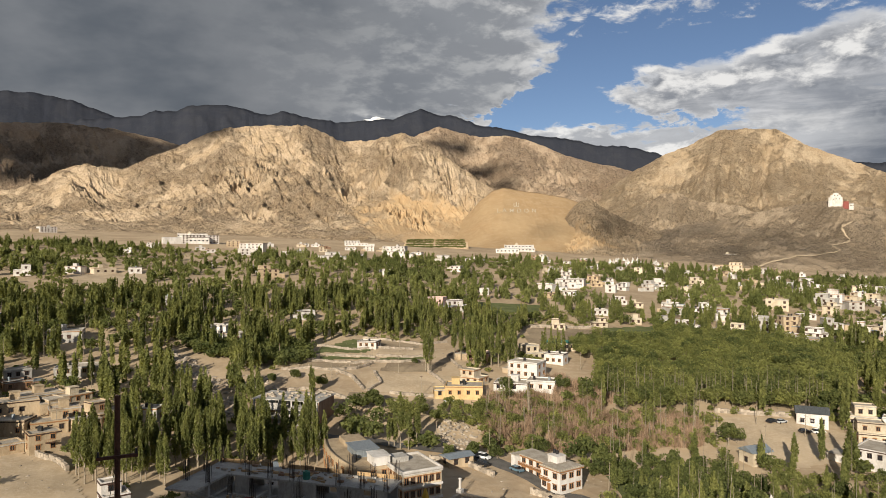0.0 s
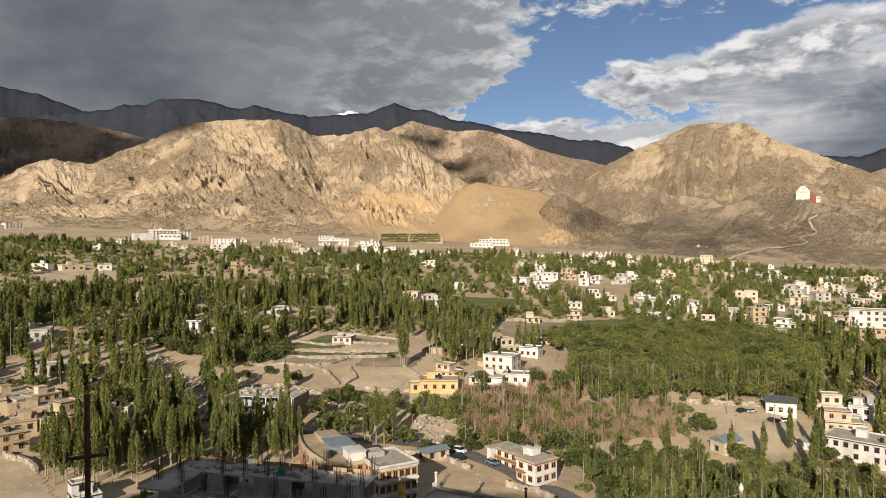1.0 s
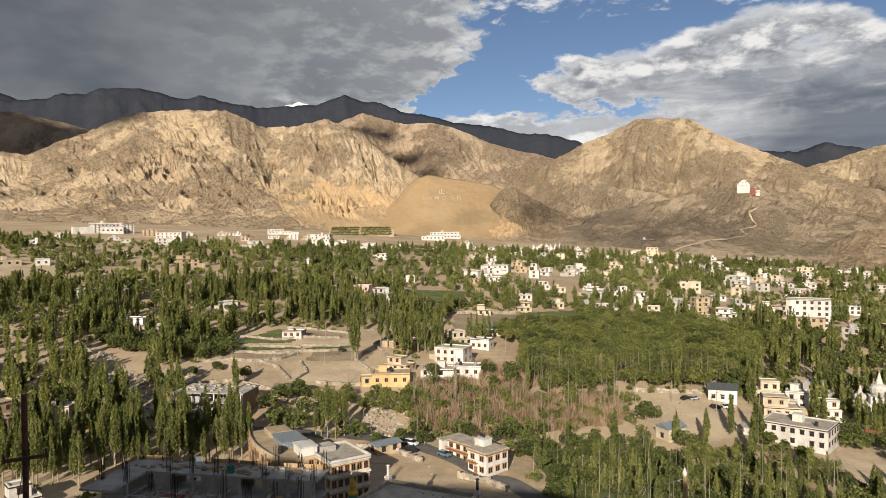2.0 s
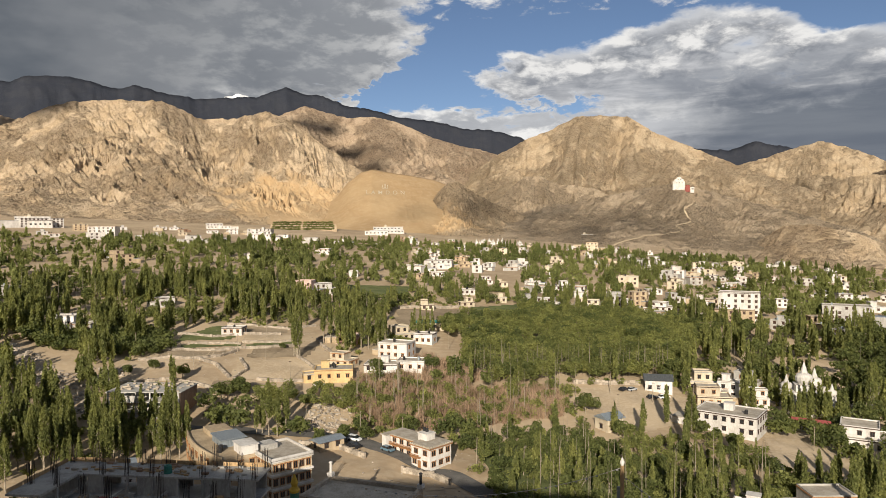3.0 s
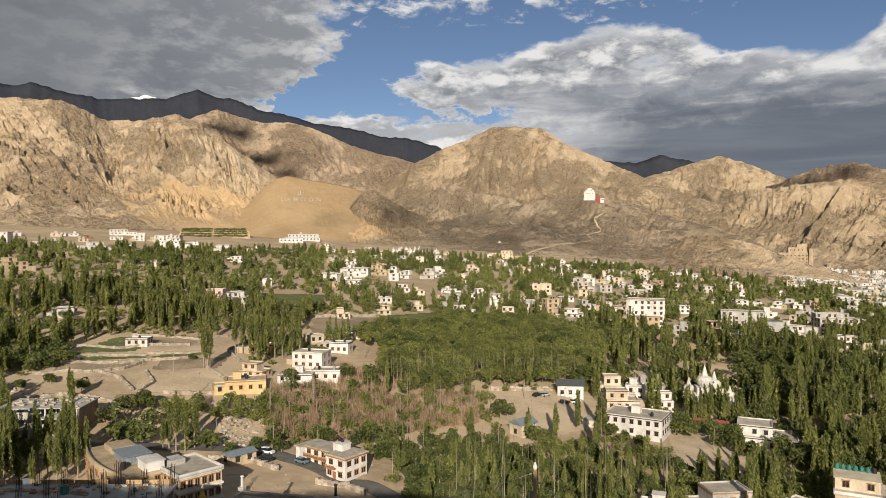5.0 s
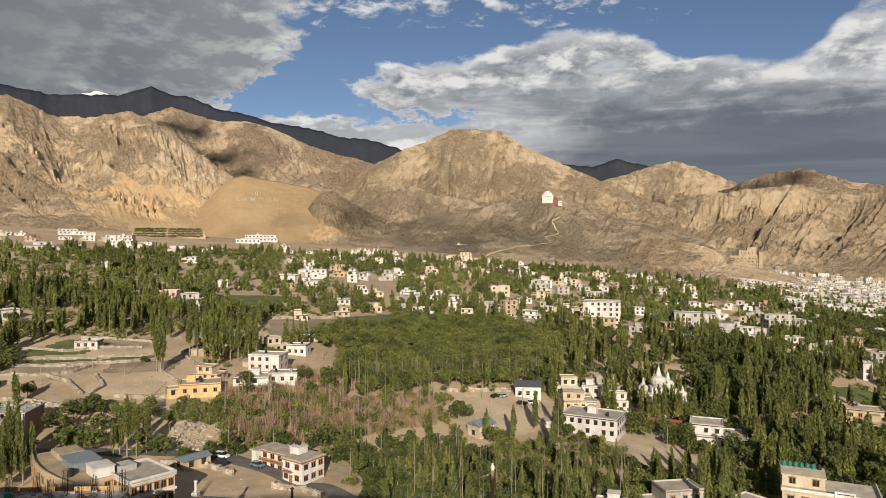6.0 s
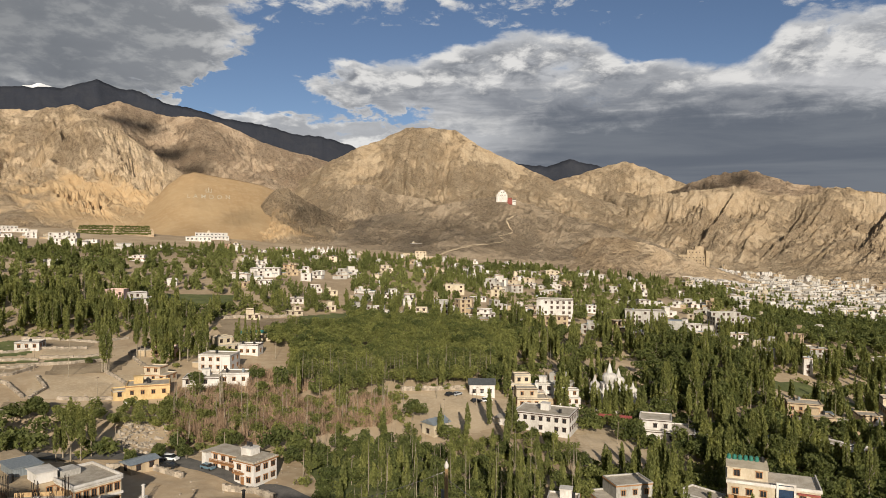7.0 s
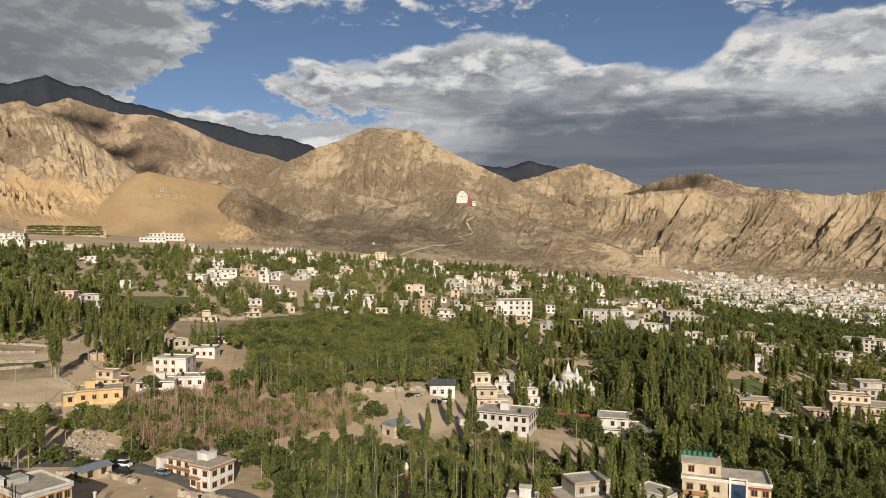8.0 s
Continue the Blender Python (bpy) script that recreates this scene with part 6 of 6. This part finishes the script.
def strew(count, az0, az1, r0, r1, gen, clump=60.0, level=0.45, seed=5):
    """Points over a sector of the plan in clumps, off houses and open ground."""
    az, r = np.radians(gen.uniform(az0, az1, count)), np.sqrt(gen.uniform(r0 * r0, r1 * r1, count))
    x, y = r * np.sin(az), r * np.cos(az)
    ok = (fractal(x / clump, y / clump, 3, seed) > level) & clear_of_houses(x, y, 0.5)
    for b in BARE + BARE_FAR:
        ok &= ~inside(x, y, b)
    ok &= ~inside(x, y, TOWN) & ~inside(x, y, SHRUBS) & ~inside(x, y, GROVE) & ~inside(x, y, NEAR_RIGHT)
    # the tree line below the dry slopes
    ok &= r < np.interp(np.degrees(az), [-45, -32, -25, -18, -10, 0, 10, 22, 30, 38, 46, 55, 65], [963, 962, 891, 842, 790, 850, 910, 900, 950, 960, 930, 920, 900])
    return list(zip(x[ok].tolist(), y[ok].tolist()))


def in_rows(points, gen, most=5, gap=1.5):
    """Each point grown into a short close row of trees, the rows of one quarter lying alike."""
    out = []
    for x, y in points:
        a = 3.0 * float(fractal(np.array(x / 80), np.array(y / 80), 2, 44)) + gen.normal(0, 0.25)
        for k in range(int(gen.integers(2, most + 1))):
            out.append((x + math.cos(a) * gap * k + gen.normal(0, 0.35), y + math.sin(a) * gap * k + gen.normal(0, 0.35)))
    return out


stuff_trees("grove", "dense grove of leafy green trees", scatter(GROVE, 440, gen, 3.1), "broad", LEAF, gen, (7, 11), (2.8, 4.2), 620, 0.66)
stuff_trees("grove_shade", "darker leafy trees within the dense grove", scatter(GROVE, 210, gen, 3.4), "broad", LEAF_DARK, gen, (6, 11.5), (2.6, 4.0), 520, 0.70)
bare_grove = scatter(((61, 262), (104, 262), (142, 261), (150, 270), (104, 268), (64, 272)), 70, gen, 1.2)
stuff_trees("poplar_belt", "belts of slender green poplars between the houses", in_rows(strew(1300, -42, 62, 225, 470, gen, 38, 0.41), gen), "poplar", LEAF, gen, (9, 15), (0.8, 1.35), 190, 0.95)
stuff_trees("poplar_rows", "close rows of slender green poplars", in_rows(strew(420, -42, 4, 250, 470, gen, 30, 0.40, 19), gen, 6, 1.3), "poplar", LEAF, gen, (9, 14), (0.8, 1.3), 190, 0.95)
stuff_trees("willow_belt", "rounded leafy green trees between the houses", strew(1300, -42, 62, 200, 480, gen, 40, 0.46, 8), "broad", LEAF_DARK, gen, (5, 9), (2.4, 3.8), 200, 1.1)
stuff_trees("far_poplars", "distant belts of green poplars in the valley", in_rows(strew(2900, -44, 62, 470, 1080, gen, 60, 0.38, 11), gen, 5, 1.9), "poplar", LEAF_FAR, gen, (6, 12.5), (1.0, 1.8), 58, 1.75)
stuff_trees("far_bushes", "distant low leafy trees and hedges in the valley", strew(7500, -44, 62, 430, 1050, gen, 45, 0.37, 27), "broad", LEAF_FAR, gen, (2.5, 6), (1.8, 3.4), 34, 1.75)


def bare_shrubs(name, label, points, material, gen, height=(3, 6), blades=90):
    """Leafless brush: sheaves of thin upright twigs."""
    vs = []
    for x, y in points:
        h = gen.uniform(*height)
        a, lean = gen.uniform(0, 2 * math.pi, blades), gen.uniform(0.05, 0.45, blades)
        ln = h * gen.uniform(0.5, 1.0, blades)
        b = np.stack([gen.normal(0, 0.5, blades), gen.normal(0, 0.5, blades), 0 * a], -1)
        t = b + np.stack([np.cos(a) * lean * ln, np.sin(a) * lean * ln, ln], -1)
        s = np.stack([-np.sin(a), np.cos(a), 0 * a], -1) * 0.045
        q = np.stack([b - s, b + s, t + s * 0.5, t - s * 0.5], 1).reshape(-1, 3)
        vs.append(q + np.array([x, y, ground_at(x, y)]))
    v = np.concatenate(vs)
    return tagged(new(name, mesh_from(name, v, np.arange(len(v)).reshape(-1, 4), material)), label, "shrubs", kind="stuff")


bare_shrubs("bare_brush", "leafless reddish-brown brush and thin bare trees", scatter(SHRUBS, 380, gen, 1.4, False) + scatter(((21, 272), (50, 290), (68, 264), (50, 252), (26, 262)), 90, gen, 1.5, False) + scatter(NEAR_EAST, 40, gen, 3.0, False), TWIG, gen, (1.8, 4.6), 90)
stuff_trees("undergrowth", "low green bushes and saplings between the trees", strew(4200, -42, 62, 150, 460, gen, 30, 0.40, 15) + scatter(SHRUBS, 150, gen, 2.0, False), "broad", LEAF, gen, (1.6, 3.6), (1.1, 2.2), 56, 0.9)
ORCHARD = ((40, 212), (90, 214), (128, 200), (135, 160), (100, 130), (45, 140))
stuff_trees("orchard_poplars", "young poplars in the orchard below the terrace", scatter(ORCHARD, 46, gen, 3.4, False), "poplar", LEAF, gen, (5, 12), (0.8, 1.5), 600, 0.6)
stuff_trees("orchard_trees", "rounded fruit trees in the orchard below the terrace", scatter(ORCHARD, 60, gen, 4.2, False), "broad", LEAF_DARK, gen, (4, 7.5), (2.2, 3.6), 600, 0.62)
stuff_trees("orchard_bushes", "pale green bushes in the orchard below the terrace", scatter(ORCHARD, 150, gen, 2.4, False), "broad", LEAF, gen, (1.6, 3.6), (1.4, 2.6), 360, 0.45)
stuff_trees("east_thicket", "dense dark green trees below the terrace", scatter(((150, 205), (190, 200), (240, 190), (270, 165), (250, 120), (180, 95), (160, 112), (172, 150)), 210, gen, 3.0, False), "broad", LEAF_DARK, gen, (5, 9.5), (2.4, 3.8), 420, 0.82)
LOW_EAST = ((105, 160), (140, 166), (166, 150), (160, 112), (120, 118))
stuff_trees("low_thicket", "leafy green trees and bushes below the terrace", scatter(LOW_EAST, 60, gen, 3.6, False), "broad", LEAF, gen, (3.5, 7.5), (2.0, 3.4), 520, 0.62)
stuff_trees("low_poplars", "slender poplars below the terrace", scatter(LOW_EAST, 34, gen, 3.4, False), "poplar", LEAF, gen, (9, 15), (1.0, 1.6), 700, 0.6)
stuff_trees("park_trees", "broad dark green wood at the edge of the town", scatter(((392, 322), (420, 395), (500, 420), (620, 390), (600, 330), (520, 290), (440, 285)), 330, gen, 4.0), "broad", LEAF_DARK, gen, (7, 12), (2.8, 4.4), 200, 1.3)
stuff_trees("block_poplars", "slender poplars before the concrete block", scatter(((345, 318), (372, 325), (392, 322), (375, 338), (350, 334)), 26, gen, 1.8), "poplar", LEAF, gen, (11, 16), (1.1, 1.7), 220, 1.2)
stuff_trees("brush_willows", "rounded green willows among the bare brush", scatter(SHRUBS, 34, gen, 5.0, False) + scatter(((-22, 236), (-19, 246), (18, 250), (22, 236), (12, 230)), 26, gen, 3.0, False) + scatter(((8, 318), (30, 330), (50, 316), (34, 296)), 16, gen, 4.0, False), "broad", LEAF, gen, (3.5, 6.5), (2.0, 3.2), 620, 0.5)
stuff_trees("shrine_poplars", "row of slender poplars before the white stupas", scatter(((160, 216), (184, 212), (186, 218), (164, 224)), 26, gen, 1.5, False), "poplar", LEAF, gen, (11, 15), (0.9, 1.3), 300, 0.85)
stuff_trees("bank_willows", "rounded green bushes along the dry stream", scatter(((-120, 318), (-60, 318), (-56, 300), (-66, 290), (-100, 296)), 90, gen, 3.0, False) + scatter(((-52, 246), (-36, 246), (-30, 236), (-38, 230)), 8, gen, 3.0, False), "broad", LEAF_DARK, gen, (4, 7), (2.4, 3.6), 280, 0.9)


# ---- the far town and its hillside ----
def far_town():
    gen = np.random.default_rng(77)
    from mathutils.bvhtree import BVHTree
    trees = []
    for name in ("mountain_town_ridge", "castle_hill"):
        me = bpy.data.objects[name].data
        trees.append(BVHTree.FromPolygons([v.co for v in me.vertices], [p.vertices for p in me.polygons]))
    heaps = [Solid(), Solid(), Solid(), Solid()]
    panes = Solid()
    done = 0
    while done < 2300:
        az, r = radians(gen.uniform(43.5, 66)), gen.uniform(700, 1850)
        x, y = r * math.sin(az), r * math.cos(az)
        if r > 1500 and gen.random() < 0.72:
            continue
        z = ground_at(x, y)
        hits = [t.ray_cast(Vector((x, y, 900)), Vector((0, 0, -1)))[0] for t in trees]
        over = max([z] + [q.z for q in hits if q])
        if over > z + 3 and (r < 1500 or over > z + 60):
            continue
        z = over
        if math.degrees(az) < 47 and r < 900:
            continue
        w, d, h = gen.uniform(6, 15), gen.uniform(6, 12), gen.choice([3.2, 3.6, 6.2, 6.5, 9.0])
        a = -az + gen.uniform(-0.8, 0.8)
        ca, sa = math.cos(a), math.sin(a)

        def put(s, x0, y0, z0, x1, y1, z1):
            v = [(x + ca * px - sa * py, y + sa * px + ca * py, z + pz) for pz in (z0, z1) for py in (y0, y1) for px in (x0, x1)]
            s.add(v, [(0, 2, 3, 1), (4, 5, 7, 6), (0, 1, 5, 4), (2, 6, 7, 3), (0, 4, 6, 2), (1, 3, 7, 5)])
        k = int(gen.choice([0, 0, 0, 0, 0, 1, 2, 3]))
        put(heaps[k], -w / 2, -d / 2, -6, w / 2, d / 2, h)
        put(heaps[3] if gen.random() < 0.5 else heaps[0], -w / 2 + 0.4, -d / 2 + 0.4, h, w / 2 - 0.4, d / 2 - 0.4, h + 0.3)
        for f in range(int(h // 3)):
            n = int(w // 4)
            for i in range(n):
                cx = -w / 2 + (i + 0.5) * w / n
                put(panes, cx - 0.7, -d / 2 - 0.1, f * 3 + 1, cx + 0.7, -d / 2 + 0.1, f * 3 + 2.5)
        done += 1
    for s, m, word in zip(heaps, (WHITE, CREAM, MUD, ROOF), ("white", "cream", "tan mud", "earth-roofed")):
        tagged(new("town_houses", s.mesh("town_houses", m)), f"crowded {word} flat-roofed houses of the far town", "houses", kind="stuff")
    tagged(new("town_windows", panes.mesh("town_windows", GLASS)), "small dark windows of the far town", "windows", kind="stuff")


far_town()
gen = np.random.default_rng(41)
stuff_trees("town_trees", "dark green poplars between the far town's houses", [(float(r * math.sin(a)), float(r * math.cos(a))) for a, r in zip(np.radians(gen.uniform(45, 66, 300)), gen.uniform(620, 1000, 300))], "poplar", LEAF_FAR, gen, (8, 14), (1.8, 3.0), 60, 2.1)


def plantation():
    """Rows of young trees on stepped ground at the mountain's foot."""
    gen = np.random.default_rng(5)
    low = ground_at(-12, 1098) - 1.0
    step = lambda y: low + 3.6 * int((y - 1090) // 17)
    banks = Solid()
    pts = []
    for row in range(4):
        y0 = 1090 + row * 17
        banks.box(-62, y0, low - 12, 40, y0 + 17, step(y0 + 1))
        for i in range(58):
            if i not in (27, 28):
                pts.append((-58 + i * 1.62 + gen.normal(0, 0.3), y0 + 5 + gen.normal(0, 0.5)))
    tagged(new("ground_terraces", banks.mesh("ground_terraces", SOIL)), "stepped earth terraces of a plantation", "terrace", kind="structure")
    stuff_trees("plantation", "planted rows of young green trees on dry terraces", pts, "broad", LEAF_FAR, gen, (4.2, 6.2), (1.4, 2.0), 80, 1.1, lambda x, y: step(y) - ground_at(x, y))


plantation()


# ---- chortens ----
def chorten(x, y, size, label="whitewashed stupa with a pointed spire"):
    ob = thing("stupa", pose(x, y, ground_at(x, y), 0, 0, float(gen.uniform(-30, 30))), label, "stupa", "white stupas")
    s = Solid()
    for k, w in enumerate((1.0, 0.82, 0.66, 0.5)):
        s.box(-w * size / 2, -w * size / 2, k * 0.2 * size - (0.4 if k == 0 else 0), w * size / 2, w * size / 2, (k + 1) * 0.2 * size - 0.002)
    part("plinth", s, WHITE, ob)
    b = 0.8 * size
    part("dome", Solid().lathe([(0.16 * size, b), (0.22 * size, b + 0.1 * size), (0.23 * size, b + 0.2 * size), (0.18 * size, b + 0.28 * size), (0.08 * size, b + 0.32 * size)]), WHITE, ob)
    part("spire", Solid().lathe([(0.10 * size, b + 0.32 * size), (0.07 * size, b + 0.42 * size), (0.03 * size, b + 0.56 * size), (0.01 * size, b + 0.62 * size)], 8), YELLOWCLOTH if size < 3 else WHITE, ob)


for x, y, s in ((178, 228, 13), (184, 230, 11), (173, 231, 9), (189, 227, 7.5), (195, 227, 3.4), (198.5, 226, 3.8), (202, 225, 3.4), (265, 175, 5.5), (206, 226, 3.0)):
    chorten(x, y, s)
for _ in range(26):
    a, r = radians(gen.uniform(13.2, 17.2)), gen.uniform(900, 1040)
    chorten(r * math.sin(a), r * math.cos(a), float(gen.uniform(3, 5.5)), "small whitewashed stupa on bare slope")


# ---- vehicles ----
def car(x, y, turn, paint, label, tall=False):
    ob = thing("car", pose(x, y, ground_at(x, y) + (0.33 if math.hypot(x, y) < 230 else 0.16), 0, 0, turn), label, "car", "parked cars")
    hh = 1.75 if tall else 1.45
    prof = [(-2.1, 0.35), (-2.15, 0.75), (-2.0, 0.95), (2.0, 0.92), (2.15, 0.7), (2.1, 0.35)] if not tall else [(-2.1, 0.35), (-2.15, 0.9), (-2.05, 1.0), (1.3, 1.0), (2.1, 0.85), (2.15, 0.35)]
    cab = [(-1.75, 0.94), (-1.45, hh - 0.03), (0.35, hh), (1.15, 0.94)] if not tall else [(-2.0, 1.002), (-1.85, hh), (0.6, hh), (1.25, 1.002)]

    def slab(pts, w0, w1):
        n = len(pts)
        zs = [q[1] for q in pts]
        ws = [w0 + (w1 - w0) * (z - min(zs)) / (max(zs) - min(zs)) for z in zs]
        v = [(px, -w, pz) for (px, pz), w in zip(pts, ws)] + [(px, w, pz) for (px, pz), w in zip(pts, ws)]
        return Solid().add(v, [tuple(range(n)), tuple(range(2 * n - 1, n - 1, -1))] + [(i, n + i, n + (i + 1) % n, (i + 1) % n) for i in range(n)])
    part("body", slab(prof, 0.86, 0.84), paint, ob)
    part("window_band", slab(cab, 0.80, 0.66), GLASS, ob, "dark tinted glass")
    part("roof", slab([(cab[1][0] - 0.02, hh - 0.02), (cab[1][0], hh + 0.05), (cab[2][0], hh + 0.05), (cab[2][0] + 0.05, hh - 0.02)], 0.68, 0.62), paint, ob)
    for wx in (-1.35, 1.35):
        for wy in (-0.8, 0.8):
            w = Solid()
            a = np.arange(10) * 2 * math.pi / 10
            lo = np.stack([wx + 0.33 * np.cos(a), 0 * a + wy - 0.1, 0.33 + 0.33 * np.sin(a)], -1)
            hi = lo + np.array([0, 0.2, 0])
            w.add(np.concatenate([lo, hi]), [(i, (i + 1) % 10, 10 + (i + 1) % 10, 10 + i) for i in range(10)] + [tuple(range(9, -1, -1)), tuple(range(10, 20))])
            part("wheel", w, RUBBER, ob)


car(12.0, 206.5, -38, CARPAINT[0], "white van parked on the roadside", True)
car(11.5, 201.5, -40, CARPAINT[2], "black car parked beside a white van")
car(20.8, 197.2, -52, CARPAINT[1], "blue-grey car on the asphalt road")
car(116, 247, 20, CARPAINT[2], "black car on the bare parking ground")
car(119.5, 247.5, 24, CARPAINT[3], "silver car on the bare parking ground")
car(124, 240, -5, CARPAINT[2], "black car on pale earth")
car(129, 240.5, 5, CARPAINT[0], "white car on pale earth", True)
car(2.5, 255, 12, CARPAINT[0], "white car beside a yellow house", True)
car(66, 281, 30, CARPAINT[0], "white car beside a garden")
car(-134, 203, 30, CARPAINT[1], "blue-grey car beside mud houses")


# ---- poles and wires ----
def pole(name, x, y, top, radius, material, label, arms=(), category="pole"):
    z = ground_at(x, y)
    ob = thing(name, pose(x, y, z, 0, 0, -math.degrees(math.atan2(x, y))), label, category)
    h = top - z
    part("post", Solid().tube(0, 0, -0.8, h, radius * 1.05, radius, 10), material, ob)
    for dz, half in arms:
        arm = part("cross_arm", Solid().box(-half, -radius - 0.1, h - dz - 0.05, half, -radius, h - dz + 0.05), STEEL, ob)
        for sx in (-1, 1):
            part("insulator", Solid().tube(sx * half * 0.9, -radius - 0.05, h - dz + 0.05, h - dz + 0.22, 0.045, 0.03, 8), TANK, arm)
    return ob


pole("utility_pole", -10.55, 22.7, EYE - 4.75, 0.085, STEEL, "tall rusty steel utility pole with cross arm", ((1.95, 0.62),))
flag = pole("lamp_pole", 15.6, 33.3, EYE - 12.1, 0.10, PLANK, "slender pole with white lamp head and prayer flags")
part("lamp_head", Solid().lathe([(0.06, 0.0), (0.11, 0.08), (0.12, 0.2), (0.07, 0.3), (0.03, 0.42)], 10), WHITE, flag, "white lamp head", pose(0, 0, EYE - 12.1 - ground_at(15.6, 33.3)))
part("pennant", Solid().box(-0.28, -0.02, 0, -0.11, 0.02, 1.0), TIN, flag, "pale grey pennant", pose(0, 0, EYE - 14.2 - ground_at(15.6, 33.3)))
prayer = pole("prayer_pole", -0.75, 30, EYE - 11.0, 0.17, YELLOWCLOTH, "yellow prayer pole with green band and gilt top")
part("band", Solid().tube(0, 0, 0, 0.35, 0.19, 0.19, 12), GREENTANK, prayer, "green cloth band", pose(0, 0, EYE - 11.35 - ground_at(-0.75, 30)))
part("finial", Solid().lathe([(0.2, 0), (0.24, 0.1), (0.12, 0.25), (0.16, 0.4), (0.03, 0.75)], 10), YELLOWCLOTH, prayer, "gilt finial", pose(0, 0, EYE - 11.0 - ground_at(-0.75, 30)))


def wire(name, a, b, sag, r, label, flags=0):
    """A sagging line between two points, with small flags where it carries them."""
    a, b = Vector(a), Vector(b)
    s = Solid()
    n = 24
    pts = [a.lerp(b, i / n) - Vector((0, 0, sag * 4 * (i / n) * (1 - i / n))) for i in range(n + 1)]
    q = (b - a).to_track_quat("Z", "Y")
    ring = [q @ Vector((r * math.cos(i * 2 * math.pi / 5), r * math.sin(i * 2 * math.pi / 5), 0)) for i in range(5)]
    s.add([tuple(p + c) for p in pts for c in ring], [(5 * j + i, 5 * j + (i + 1) % 5, 5 * j + 5 + (i + 1) % 5, 5 * j + 5 + i) for j in range(n) for i in range(5)])
    ob = new(name, s.mesh(name, DARKSTEEL if not flags else WHITE))
    tagged(ob, label, "wire")
    for k in range(flags):
        p = a.lerp(b, (k + 0.5) / flags) - Vector((0, 0, sag * 4 * ((k + 0.5) / flags) * (1 - (k + 0.5) / flags)))
        w = 0.055
        f = Solid().add([(-w, 0, -0.09), (w, 0.01, -0.08), (w, 0, 0), (-w, 0, 0), (-w, 0.02, -0.09), (w, 0.03, -0.08), (w, 0.02, 0), (-w, 0.02, 0)], [(0, 1, 2, 3), (7, 6, 5, 4), (0, 4, 5, 1), (2, 6, 7, 3), (1, 5, 6, 2), (0, 3, 7, 4)])
        m = (CONCRETE, MUD, TIN, CONCRETE)[k % 4]
        part("flag", f, m, ob, at=Matrix.Translation(p) @ pose(0, 0, 0, 0, 0, -math.degrees(math.atan2(p.x, p.y))))
    return ob


wire("flag_line", (15.6, 33.3, EYE - 12.2), (2.5, 36.5, EYE - 13.4), 0.9, 0.012, "string of small faded prayer flags", 26)
wire("flag_line", (15.6, 33.3, EYE - 12.6), (30, 33, EYE - 20.0), 1.2, 0.012, "string of small faded prayer flags", 34)
wire("power_line", (-10.5, 22.6, EYE - 6.6), (-30, 60, EYE - 26), 1.0, 0.012, "thin dark power line")
POSTS = ((-30, 296), (-18, 284), (-8, 262), (-44, 276), (6, 296), (14, 211), (-2, 217), (26, 205), (110, 246), (122, 236), (136, 232), (104, 226), (46, 330), (60, 306), (-70, 300), (-118, 214), (-106, 206), (152, 190), (96, 205), (-20, 322), (44, 186), (55, 178))
first = None
for px, py in POSTS:
    m = pose(px, py, ground_at(px, py), float(gen.uniform(-1.5, 1.5)), float(gen.uniform(-1.5, 1.5)), float(gen.uniform(-60, 60)))
    if first is None:
        first = thing("wooden_post", m, "thin weathered wooden utility post in open ground", "pole", "utility posts")
        part("post", Solid().tube(0, 0, -0.6, 7.8, 0.13, 0.09, 7), BARK, first)
        part("cross_arm", Solid().box(-0.6, -0.16, 7.2, 0.6, -0.08, 7.32), STEEL, first)
    else:
        copy_thing(first, m)
for (ax, ay), (bx, by) in (((14, 211), (-2, 217)), ((14, 211), (26, 205)), ((26, 205), (44, 186)), ((44, 186), (55, 178))):
    wire("power_line", (ax, ay, ground_at(ax, ay) + 7.4), (bx, by, ground_at(bx, by) + 7.4), 0.5, 0.02, "thin dark power line")


# ---- bare poplar stems that stand pale among the green ----
def bare_stems(points, gen):
    s_v, n, s_f = [], 0, []
    for x, y in points:
        z, h, r = ground_at(x, y), gen.uniform(9, 16), gen.uniform(0.07, 0.13)
        lean = gen.normal(0, 0.25, 2)
        k = 5
        a = np.arange(k) * 2 * math.pi / k
        for rr, zz, f in ((r, -0.3, 0.0), (r * 0.7, h * 0.5, 0.5), (r * 0.2, h, 1.0)):
            s_v.append(np.stack([x + lean[0] * f + rr * np.cos(a), y + lean[1] * f + rr * np.sin(a), 0 * a + z + zz], -1))
        for lv in range(2):
            s_f += [(n + lv * k + i, n + lv * k + (i + 1) % k, n + (lv + 1) * k + (i + 1) % k, n + (lv + 1) * k + i) for i in range(k)]
        n += 3 * k
    return tagged(new("bare_stems", mesh_from("bare_stems", np.concatenate(s_v), np.array(s_f), BARK)), "tall pale bare poplar stems among brush", "trees", kind="stuff")


bare_stems(scatter(SHRUBS, 60, gen, 1.0, False) + bare_grove + scatter(NEAR_RIGHT, 60, gen, 1.5, False) + strew(380, -40, 55, 235, 480, gen, 45, 0.50), gen)
